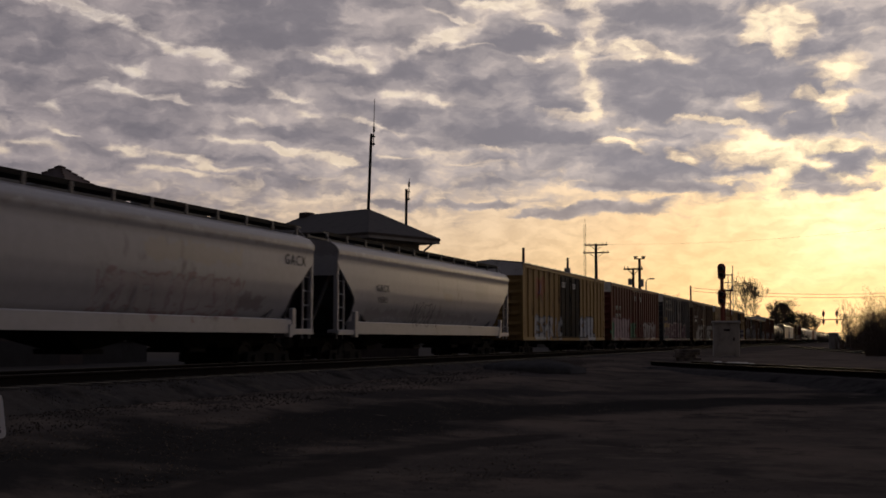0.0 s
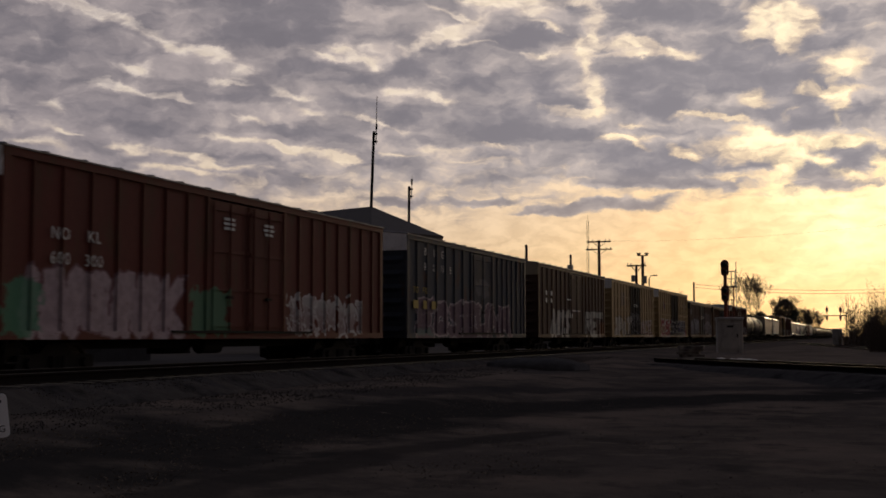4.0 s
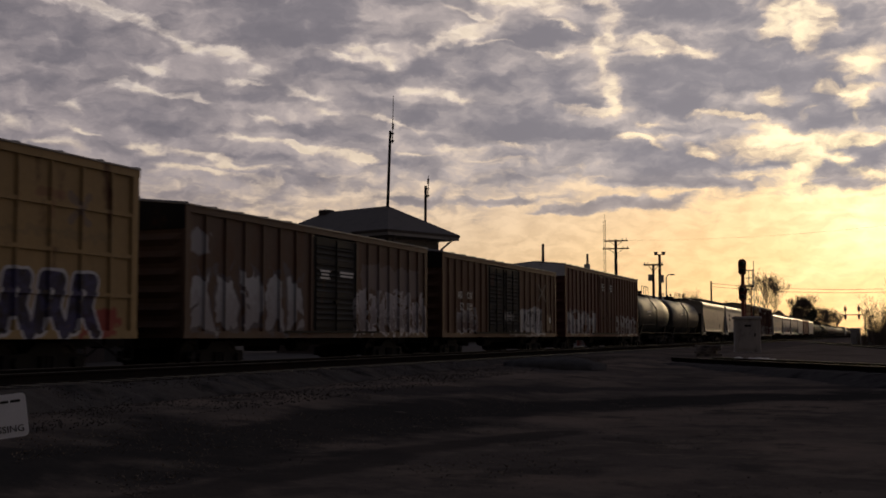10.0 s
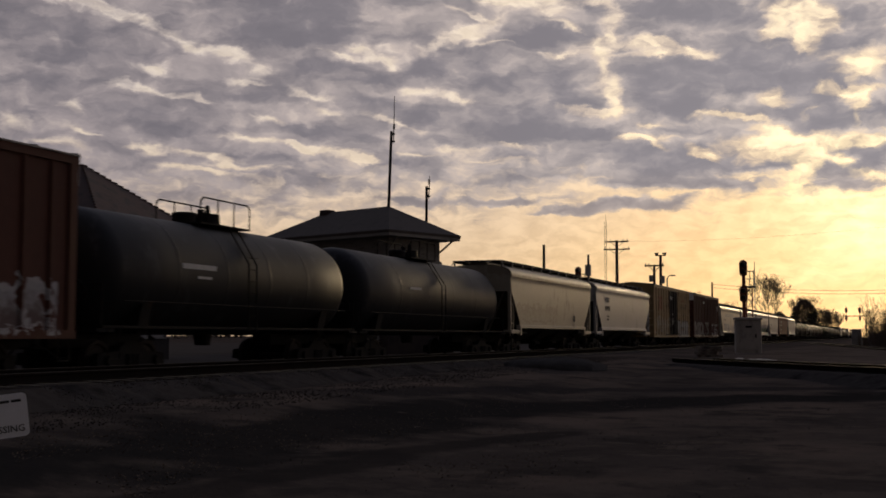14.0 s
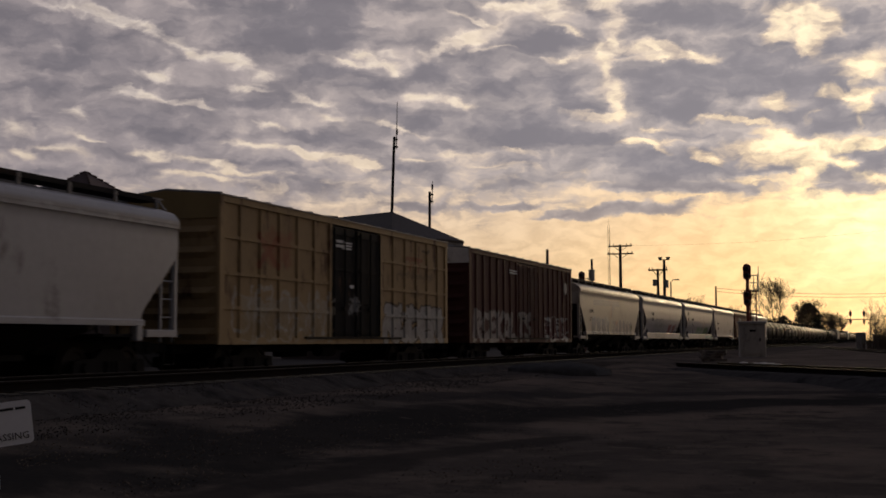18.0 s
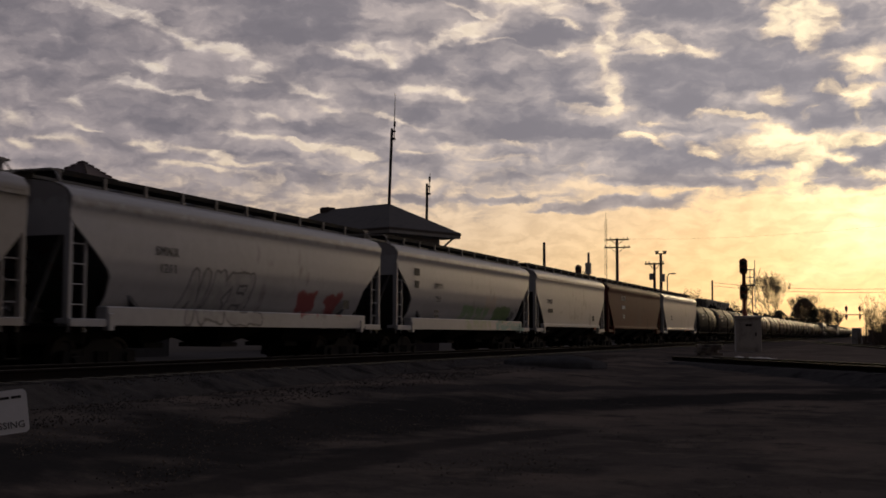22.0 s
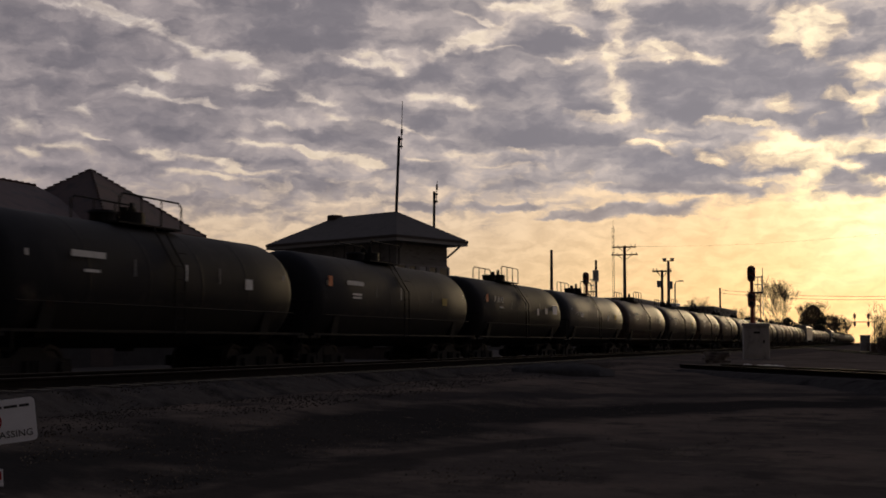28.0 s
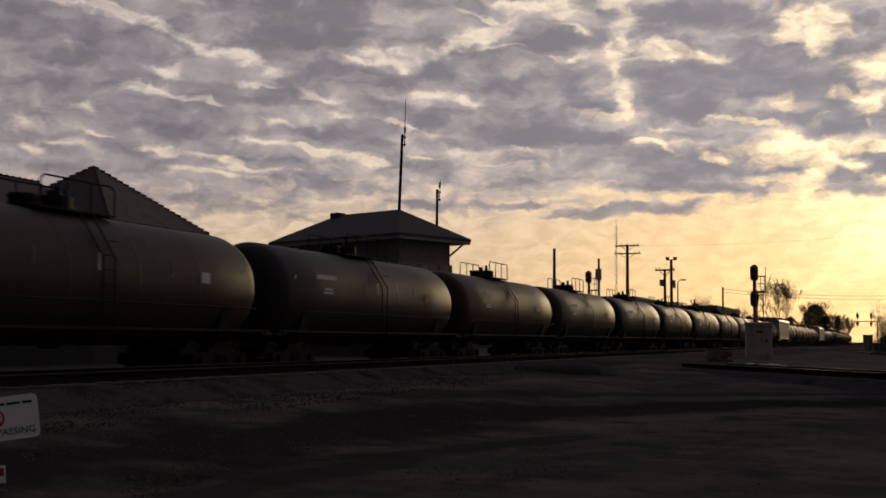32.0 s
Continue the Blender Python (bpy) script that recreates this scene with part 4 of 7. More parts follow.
    brake_wheel(car, 0.8, -h - 0.15, 1.9)
    return car


# ---- ground, beds and tracks ----
TRACK_X = -16.8          # centre line of the train's track
NEAR_X, NEAR_RAIL = -12.45, 0.46


def smooth(a, b, v):
    t = min(1.0, max(0.0, (v - a) / (b - a)))
    return t * t * (3 - 2 * t)


def ground_z(x, y):
    rise = 0.42 * smooth(14, 46, y)
    near = -0.3 + 0.32 * smooth(-4.5, -9.8, x) if x < -4.5 else -0.3
    z = near + rise * (1 - 0.45 * smooth(-4.5, -9.8, x))
    z = z + (-0.45 - z) * smooth(-11.0, -13.5, x)
    z = z + (-0.05 - z) * smooth(-19.5, -21.5, x)
    return z


def graded(lo, a, b, hi, step, grow=1.25):
    out, v = [], a
    while v <= b:
        out.append(v)
        v += step
    s, v = step, out[-1]
    while v < hi:
        s *= grow
        v += s
        out.append(min(v, hi))
    s, v = step, a
    while v > lo:
        s *= grow
        v -= s
        out.insert(0, max(v, lo))
    return out


M["ground"] = surface("damp dirt and cinders", (0.066, 0.056, 0.051), 0.92, 0, 0.35, 0.9, stretch=(0.6, 0.5, 1), bump=0.6, bump_scale=9.0, spec=0.0,
                      layers=(patches((0.118, 0.094, 0.080), 0.30, 0.44, 0.66, 3.0), patches((0.098, 0.082, 0.071), 1.3, 0.50, 0.68, 14.0), patches((0.046, 0.040, 0.037), 0.9, 0.50, 0.66, 2.0),
                              driven_band(((-7.5, 4), (-7.0, 13), (-6.7, 17.5), (-5.3, 20.3), (-2.8, 23.5), (4, 28)), 1.35, (0.023, 0.022, 0.022), 0.88, 4.0),
                              driven_band(((-5.6, 6), (-5.0, 12), (-4.2, 15.5)), 0.4, (0.030, 0.027, 0.026), 0.8, 9.0),
                              driven_band(((-8.6, 20), (-6.5, 25), (0.5, 28.5)), 0.8, (0.030, 0.028, 0.029), 0.8, 15.0), patches((0.12, 0.10, 0.088), 2.6, 0.66, 0.73, 5.0, (0.6, 1.3, 1))))
M["lot"] = surface("worn paving", (0.085, 0.076, 0.070), 0.9, 0, 0.25, 0.4, (0.06, 0.055, 0.05), 0.4, 0.1, bump=0.2, spec=0.0)
M["far_gravel"] = surface("brown gravel", (0.120, 0.097, 0.082), 0.92, 0, 0.7, 0.5, (0.10, 0.083, 0.072), 0.5, 0.08, bump=0.9, bump_scale=5, spec=0.0,
                          layers=(patches((0.085, 0.070, 0.060), 0.55, 0.46, 0.62, 3.0, (0.6, 0.3, 1)), patches((0.20, 0.165, 0.135), 1.4, 0.58, 0.70, 7.0)))


def ground():
    xs, ys = graded(-2500, -21, 9, 2500, 0.3), graded(-400, 5, 62, 3500, 0.3)
    v, f = [], []
    for y in ys:
        for x in xs:
            z = ground_z(x, y)
            near = 5 <= y <= 62 and -21 <= x <= 9
            if near:
                z += 0.022 * (noise.noise((x * 0.7, y * 0.5, 0.3))) + 0.012 * noise.noise((x * 2.1, y * 1.9, 4.0))
                # two wheel ruts that run beside the track
                for c in (-5.9 - 0.02 * y, -7.6 - 0.02 * y):
                    z -= 0.04 * math.exp(-((x - c) / 0.4) ** 2)
            v.append((x, y, z))
    w = len(xs)
    for j in range(len(ys) - 1):
        for i in range(w - 1):
            a = j * w + i
            f.append((a, a + 1, a + w + 1, a + w))
    me = bpy.data.meshes.new("ground")
    me.from_pydata(v, [], f)
    me.polygons.foreach_set("use_smooth", [True] * len(f))
    me.materials.append(M["ground"])
    tagged(new("ground", me), "damp dark dirt and cinders with wheel ruts", "ground", kind="structure")


def bed(name, x, top, half, toe, drop, y0, y1):
    rng = random.Random(5)
    g = Geo()
    rings, y = [], y0
    while y <= y1:
        step = 0.5 if y < 70 else 8.0
        e = [rng.uniform(-0.06, 0.06) for _ in range(4)] if y < 70 else [0] * 4
        rings.append([(x - half - toe, y, top - drop), (x - half + e[0], y, top + e[1] * 0.4), (x - 0.3, y, top - 0.01 + e[3] * 0.2), (x + half + e[2], y, top + e[3] * 0.4),
                      (x + half + toe * 0.55 + e[1], y, top - drop * 0.5 + e[0] * 0.5), (x + half + toe + e[2] * 3, y, top - drop)])
        y += step
    g.loft(rings)
    ob = part(name, g, "ballast")
    return tagged(ob, "grey crushed-stone ballast bed under the rails", "track bed", kind="structure")


def rail_geo(length):
    g = Geo()
    g.slab([(-0.07, -0.17), (0.07, -0.17), (0.07, -0.15), (0.012, -0.13), (0.012, -0.05), (0.036, -0.035), (0.036, -0.006), (-0.036, -0.006),
            (-0.036, -0.035), (-0.012, -0.05), (-0.012, -0.13), (-0.07, -0.15)], "y", 0, length)
    return g


def track(m, length, ties, label):
    """Rails with bright heads on wooden ties; m places its start on the rail head's level."""
    t = thing("railway_track", label, "track", m, kind="structure")
    for x in (-0.753, 0.753):
        r = part("rail", rail_geo(length), "rail", t, at=pose(x, 0, 0))
        part("rail_head", Geo().box(-0.033, 0.033, 0, length, -0.006, 0.0), "rail_head", r)
    for i in range(ties):
        part("tie", lambda: Geo().block(-1.3, 1.3, -0.115, 0.115, -0.34, -0.155, 0.015), "tie", t, at=pose(0, 0.3 + i * 0.54, 0), share="tie")
    rest = Geo()
    y = 0.3 + ties * 0.54
    while y < min(length, ties * 0.54 + 110):
        rest.box(-1.3, 1.3, y - 0.115, y + 0.115, -0.34, -0.155)
        y += 0.54
    if len(rest.v):
        tagged(part("far_ties", rest, "tie", t), kind="stuff")
    return t


ground()
bed("main_bed", TRACK_X, -0.16, 1.75, 0.7, 0.4, -20, 1400)
bed("near_bed", NEAR_X, NEAR_RAIL - 0.17, 1.6, 1.05, 0.45, -20, 1400)
track(pose(TRACK_X, -10, 0), 1400, 60, "main railway track that carries the freight train")
track(pose(NEAR_X, 2, NEAR_RAIL), 1400, 110, "near railway track on a raised ballast bed")
# the crossing track comes in from the open side
ANG = 33.0
track(pose(0.56, 30.5, 0.26, 0, 0, ANG) @ pose(0, -26, 0), 38.5, 70, "single track crossing the yard at an angle")


def crossing_bed():
    g = Geo()
    rng = random.Random(8)
    rings = []
    for i in range(80):
        y = -26 + i * 0.5
        e = [rng.uniform(-0.05, 0.05) for _ in range(3)]
        rings.append([(-2.6, y, -0.5), (-1.75 + e[0], y, -0.16 + e[1] * 0.4), (1.75 + e[2], y, -0.17 + e[0] * 0.4), (2.7 + e[1], y, -0.5)])
    g.loft(rings)
    return g


tagged(part("crossing_bed", crossing_bed(), "ballast", at=pose(0.56, 30.5, 0.26, 0, 0, ANG)), "dark ballast bed under the crossing track", "track bed", kind="structure")


def stones(name, label, n, place, size, material="stone", seed=3):
    """Loose stones as one mesh of many small uneven lumps."""
    rng = random.Random(seed)
    base = [Vector(p) for p in ((1, 0, 0), (-1, 0, 0), (0, 1, 0), (0, -1, 0), (0, 0, 1), (0, 0, -1))]
    faces = ((0, 2, 4), (2, 1, 4), (1, 3, 4), (3, 0, 4), (2, 0, 5), (1, 2, 5), (3, 1, 5), (0, 3, 5))
    v, f = [], []
    for _ in range(n):
        c, s = Vector(place(rng)), rng.uniform(*size)
        q = Euler((rng.uniform(0, 6), rng.uniform(0, 6), rng.uniform(0, 6))).to_matrix()
        k = len(v)
        for p in base:
            w = q @ Vector((p.x * s * rng.uniform(0.7, 1.3), p.y * s * rng.uniform(0.6, 1.1), p.z * s * rng.uniform(0.5, 0.9)))
            v.append(tuple(c + w))
        f += [tuple(k + i for i in t) for t in faces]
    me = bpy.data.meshes.new(name)
    me.from_pydata(v, [], f)
    me.materials.append(M[material])
    return tagged(new(name, me), label, "stones", kind="stuff")


def on_slope(rng):
    x = -11.1 + 2.6 * rng.random() ** 1.5
    y = 9 + 34 * rng.random() ** 1.4
    t = min(1.0, max(0.0, (x + 10.85) / 1.05))
    return (x, y, max(NEAR_RAIL - 0.17 - 0.45 * t, ground_z(x, y)) + 0.005)


def on_dirt(rng):
    y = 8 + 40 * rng.random() ** 1.3
    x = rng.uniform(-9.5, 4) if y > 12 else rng.uniform(-9, 1)
    return (x, y, ground_z(x, y) + 0.0)


stones("ballast_stones", "loose grey ballast stones on the bed's shoulder", 12000, on_slope, (0.009, 0.02))
stones("dirt_clods", "small clods and pebbles on the dirt", 2600, on_dirt, (0.004, 0.013), "stone", 9)

def dead_grass():
    """Short dry blades over the near dirt."""
    rng = random.Random(77)
    v, f = [], []
    for _ in range(20000):
        y = 8.0 + 16 * rng.random() ** 1.6
        x = rng.uniform(-0.85 * y, 2.0)
        if x < -8.6 or noise.noise((x * 0.45, y * 0.45, 7.0)) < -0.12:
            continue
        z = ground_z(x, y) - 0.01
        a, h, w = rng.uniform(0, 6.283), rng.uniform(0.008, 0.02), rng.uniform(0.004, 0.011)
        lx, ly = rng.uniform(-0.05, 0.05), rng.uniform(-0.05, 0.05)
        k = len(v)
        v += [(x - w * math.cos(a), y - w * math.sin(a), z), (x + w * math.cos(a), y + w * math.sin(a), z), (x + lx, y + ly, z + h)]
        f.append((k, k + 1, k + 2))
    me = bpy.data.meshes.new("dead_grass")
    me.from_pydata(v, [], f)
    me.materials.append(surface("dead grass", (0.13, 0.102, 0.078), 0.9, 0, 0.4, 2.0, spec=0.0))
    tagged(new("dead_grass", me), "short dead brown grass on the dirt", "grass", kind="stuff")


dead_grass()
lot = tagged(part("pavement", Geo().box(-160, -20.6, -40, 150, -0.2, 0.02), "lot"), "pale worn paving behind the tracks", "pavement", kind="structure")
yard = Geo()
yard.slab([(-9.6, 51), (-9.2, 120), (-8, 330), (2, 330), (30, 120), (34, 30), (10, 21), (2.6, 32.3), (-5.8, 45.2)], "z", -0.1, 0.165)
tagged(part("gravel_yard", yard, "far_gravel"), "brown gravel ground beyond the crossing track", "gravel", kind="structure")


def pile_geo(rx, ry, h, seed, n=18, m=7):
    g = Geo()
    rings = []
    for j in range(m):
        t = j / (m - 1)
        r = math.cos(t * math.pi / 2) ** 0.8
        rings.append([(rx * max(r, 0.02) * math.cos(a * 2 * math.pi / n) * (1 + 0.25 * noise.noise((a * 0.7, t * 2, seed))),
                       ry * max(r, 0.02) * math.sin(a * 2 * math.pi / n) * (1 + 0.25 * noise.noise((a * 0.6, t * 2, seed + 5))),
                       h * math.sin(t * math.pi / 2) * (1 + 0.3 * noise.noise((a * 0.5, t * 3, seed + 9))) - (0.06 if j == 0 else 0)) for a in range(n)])
    return g.loft(rings)


M["pale_gravel"] = surface("pale heaped gravel", (0.066, 0.062, 0.060), 0.9, 0, 0.35, 4.0, (0.045, 0.043, 0.042), 0.4, 0.8, bump=0.8, bump_scale=22, spec=0.0)
tagged(part("gravel_mound", pile_geo(1.5, 0.9, 0.26, 2.0), "pale_gravel", at=pose(-8.7, 32.0, ground_z(-8.7, 32.0)), smooth=True), "low heap of pale gravel on dark dirt", "gravel heap")


# ---- buildings ----
M["shingle"] = surface("dark slate shingle", (0.068, 0.056, 0.050), 0.85, 0, 0.35, 3.0, (0.045, 0.038, 0.034), 0.4, 0.5, bump=0.5, bump_scale=10)
M["tile_roof"] = surface("dark clay tile", (0.075, 0.045, 0.038), 0.8, 0, 0.35, 2.0, (0.03, 0.025, 0.025), 0.5, 0.4, bump=0.5, bump_scale=8)
M["brick"] = surface("sooty red brick", (0.062, 0.046, 0.042), 0.9, 0, 0.35, 2.0, (0.035, 0.028, 0.026), 0.5, 0.4, bump=0.5, bump_scale=16)
M["stone_base"] = surface("grey stone base", (0.06, 0.057, 0.056), 0.9, 0, 0.25, 1.5, (0.05, 0.047, 0.045), 0.4, spec=0.0)
M["clapboard"] = surface("weathered painted board", (0.20, 0.19, 0.18), 0.85, 0, 0.25, 1.0, (0.09, 0.08, 0.075), 0.4, 0.4, (1, 1, 4), bump=0.3)
M["trim"] = surface("grey trim paint", (0.24, 0.23, 0.22), 0.7, 0, 0.2, 1.5, (0.1, 0.09, 0.08), 0.3)
M["window_glass"] = surface("dark window glass", (0.02, 0.022, 0.026), 0.08, 0.0, 0.1, 1.0)
M["white_panel"] = surface("pale window shade", (0.40, 0.40, 0.40), 0.8, 0, 0.15, 2.0)
M["concrete"] = surface("weathered concrete", (0.46, 0.42, 0.38), 0.9, 0, 0.25, 1.2, (0.24, 0.21, 0.19), 0.45, 0.5, (1, 1, 0.5), 0.4, 18)
M["wood_pole"] = surface("weathered pole wood", (0.07, 0.055, 0.045), 0.9, 0, 0.3, 2.0, (0.03, 0.026, 0.024), 0.3, 0.5, (3, 3, 0.3), 0.3)
M["black_paint"] = surface("black enamel", (0.018, 0.018, 0.02), 0.45, 0, 0.2, 3.0, RUST, 0.15)
M["dark_oxide"] = surface("sooty red-brown paint", (0.20, 0.065, 0.05), 0.6, 0, 0.3, 3.0, RUST, 0.3)
M["oxide_red"] = surface("red oxide paint", (0.20, 0.05, 0.035), 0.6, 0, 0.3, 2.0, RUST, 0.4)
M["aluminium"] = surface("dull aluminium paint", (0.32, 0.32, 0.32), 0.5, 0.5, 0.2, 2.0, RUST, 0.2)
M["bark"] = surface("winter bark", (0.11, 0.085, 0.066), 0.9, 0, 0.3, 4.0, GRIME, 0.3, bump=0.3)
M["needles"] = surface("dark evergreen needles", (0.040, 0.046, 0.030), 0.8, 0, 0.4, 2.0)
M["dry_brush"] = surface("dry winter brush", (0.095, 0.072, 0.054), 0.9, 0, 0.4, 2.0)


def hip_roof(parent, x0, x1, y0, y1, ze, ridge, zr, material, drop=0.14):
    """Hipped roof over a rectangle with the ridge between two points."""
    (ax, ay), (bx, by) = ridge
    g = Geo()
    g.v = [(x0, y0, ze), (x1, y0, ze), (x1, y1, ze), (x0, y1, ze), (ax, ay, zr), (bx, by, zr),
           (x0, y0, ze - drop), (x1, y0, ze - drop), (x1, y1, ze - drop), (x0, y1, ze - drop)]
    along_x = abs(bx - ax) > abs(by - ay)
    if along_x:
        g.f = [(0, 1, 5, 4), (1, 2, 5), (2, 3, 4, 5), (3, 0, 4)]
    else:
        g.f = [(0, 1, 4), (1, 2, 5, 4), (2, 3, 5), (3, 0, 4, 5)]
    g.f += [(6, 7, 1, 0), (7, 8, 2, 1), (8, 9, 3, 2), (9, 6, 0, 3), (9, 8, 7, 6)]
    return part("roof", g, material, parent)


def window(parent, x, y, z, w, h, axis, glass="window_glass", sill=True):
    """A sash window in a wall that faces -Y (axis y) or +X (axis x)."""
    rot = pose(x, y, z, 0, 0, 0 if axis == "y" else 90)
    fr = Geo()
    for a in (-w / 2, w / 2):
        fr.box(a - 0.06, a + 0.06, -0.06, 0.06, 0, h)
    for b in (0.0, h / 2, h):
        fr.box(-w / 2, w / 2, -0.055, 0.055, b - 0.05, b + 0.05)
    f = part("window_frame", fr, "trim", parent, at=rot)
    part("pane", Geo().box(-w / 2, w / 2, -0.01, 0.01, 0.05, h - 0.05), glass, f)
    if sill:
        part("window_sill", Geo().box(-w / 2 - 0.1, w / 2 + 0.1, -0.14, 0.06, -0.12, -0.05), "trim", f)


def tower():
    x1, y0 = TOWER[0], TOWER[1]
    x0, y1, ze, zr = x1 - TOWER[2], y0 + TOWER[3], TOWER[4], TOWER[5]
    t = thing("interlocking_tower", "two-storey signal tower with hipped slate roof", "tower", TOWER_AT)
    ov = 0.85
    wx0, wx1, wy0, wy1 = x0 + ov, x1 - ov, y0 + ov, y1 - ov
    part("lower_wall", Geo().box(wx0, wx1, wy0, wy1, -0.1, 2.9), "brick", t)
    part("upper_wall", Geo().box(wx0 + 0.02, wx1 - 0.02, wy0 + 0.02, wy1 - 0.02, 2.9, ze - 0.1), "clapboard", t)
    part("belt_course", Geo().box(wx0 - 0.08, wx1 + 0.08, wy0 - 0.08, wy1 + 0.08, 2.82, 2.98), "trim", t)
    for i in range(int((ze - 3.1) / 0.16)):
        z = 3.0 + i * 0.16
        part("clapboard", Geo().box(wx0 - 0.005, wx1 + 0.005, wy0 - 0.005, wy1 + 0.005, z, z + 0.145), "clapboard", t)
    hip_roof(t, x0, x1, y0, y1, ze, ((TOWER[6], TOWER[8]), (TOWER[7], TOWER[8])), zr, "shingle")
    part("fascia", Geo().box(x0 + 0.03, x1 - 0.03, y0 + 0.03, y1 - 0.03, ze - 0.3, ze - 0.142), "trim", t)
    n = 5
    for i in range(n):
        window(t, wx1 + 0.02, wy0 + (wy1 - wy0) * (i + 0.5) / n, 3.6, 0.95, 1.5, "x", "white_panel" if i == 2 else "window_glass")
    for i in range(4):
        window(t, wx0 + (wx1 - wx0) * (i + 0.5) / 4, wy0 - 0.02, 3.6, 0.95, 1.5, "y")
        window(t, wx0 + (wx1 - wx0) * (i + 0.5) / 4, wy0 - 0.02, 0.8, 0.9, 1.4, "y")
    for (px, py) in ((wx1, wy0), (wx1, wy1), (wx0, wy0)):
        sx, sy = (1 if px == wx1 else -1), (1 if py == wy1 else -1)
        part("eave_brace", Geo().rod((px, py, ze - 0.95), (px + sx * 0.7, py + (sy * 0.5 if py == wy1 else 0), ze - 0.2), 0.06, sides=6), "trim", t)
    part("chimney", Geo().block(TOWER[6] - 0.35, TOWER[6] + 0.35, TOWER[8] - 0.35, TOWER[8] + 0.35, zr - 0.5, zr + 0.12, 0.05), "brick", t)
    return t


def antenna(label, x, y, z0, z1, z2, lean=0.0):
    a = thing("radio_antenna", label, "antenna", pose(x, y, z0))
    part("mast", Geo().rod((0, 0, 0), (lean, 0, z1 - z0), 0.085, 0.075, 10), "steel_dark", a)
    w = part("whip", Geo().rod((lean + 0.13, 0, z1 - z0 - 0.7), (lean + 0.18, 0, z2 - z0), 0.035, 0.018, 8), "aluminium", a)
    part("clamp", Geo().box(lean - 0.05, lean + 0.2, -0.06, 0.06, z1 - z0 - 0.62, z1 - z0 - 0.54).box(lean - 0.05, lean + 0.2, -0.06, 0.06, z1 - z0 - 0.2, z1 - z0 - 0.12), "steel_dark", a)
    part("collar", Geo().rod((lean + 0.155, 0, z1 - z0 + 0.1), (lean + 0.16, 0, z1 - z0 + 0.4), 0.06, sides=8), "steel_dark", w)
    return a


def station():
    s = thing("railway_station", "brick depot with steep dark tiled hip roofs", "station")
    x0, x1, y0, y1, ze, ax, ay, zr = STATION
    part("pavilion_wall", Geo().box(x0 + 0.9, x1 - 0.9, y0 + 0.9, y1 - 0.9, -0.1, ze - 0.1), "brick", s)
    part("base_course", Geo().box(x0 + 0.82, x1 - 0.82, y0 + 0.82, y1 - 0.82, -0.1, 0.9), "stone_base", s)
    part("wing_base_course", Geo().box(WING[0] + 0.84, WING[1] - 0.84, WING[2] + 0.84, WING[3] - 2.3, -0.1, 0.88), "stone_base", s)
    hip_roof(s, x0, x1, y0, y1, ze, ((ax, ay), (ax, ay + 0.02)), zr, "tile_roof", 0.2)
    # round ridge tiles down every hip
    for cx, cy in ((x0, y0), (x1, y0), (x1, y1), (x0, y1)):
        a, b = Vector((ax, ay, zr)), Vector((cx, cy, ze))
        n = int((a - b).length / 0.26)
        for i in range(n):
            p, q = a.lerp(b, i / n), a.lerp(b, (i + 0.92) / n)
            part("ridge_tile", Geo().rod(p, q + Vector((0, 0, 0.03)), 0.03, 0.048, 7), "tile_roof", s)
    # long wing beyond
    wx0, wx1, wy0, wy1, wze, wzr = WING
    part("wing_wall", Geo().box(wx0 + 0.9, wx1 - 0.9, wy0 + 0.9, wy1 - 0.9, -0.1, wze - 0.1), "brick", s)
    wm = (wx0 + wx1) / 2
    hip_roof(s, wx0, wx1, wy0, wy1, wze, ((wm, wy0 + 5), (wm, wy1 - 0.5)), wzr, "tile_roof", 0.2)
    for i in range(60):
        part("ridge_tile", lambda: Geo().rod((0, 0, 0.03), (0, -0.31, 0), 0.065, 0.045, 7), "tile_roof", s, at=pose(wm, wy1 - 0.6 - i * 0.34, wzr), share="wing_ridge")
    for i in range(5):
        window(s, x1 - 0.88, y0 + 1.8 + i * (y1 - y0 - 3.6) / 4, 1.0, 1.1, 2.0, "x")
    for i in range(3):
        window(s, x0 + 2 + i * (x1 - x0 - 4) / 2, y0 + 0.88, 1.0, 1.1, 2.0, "y")
    return s


TOWER_AT = pose(-24.34, 56.8, 0, 0, 0, -21.5)
TOWER = (0.0, 0.0, 10.78, 5.72, 6.59, 8.24, -7.92, -2.86, 2.86)      # near corner x, y, width, length, eave, ridge, ridge ends x, ridge y
STATION = (-33.9, -27.1, 36.1, 42.9, 5.36, -30.5, 39.5, 7.94)
WING = (-36.5, -26.5, -30.0, 38.0, 4.6, 7.05)
tower()
station()
antenna("tall mast with a whip antenna on the tower roof", *(-25.95, 60.5, 8.15, 12.46, 14.44, 0.15))
antenna("shorter mast with a whip antenna beside the tower", *(-24.7, 63.0, 0.0, 9.6, 10.2, 0.05))


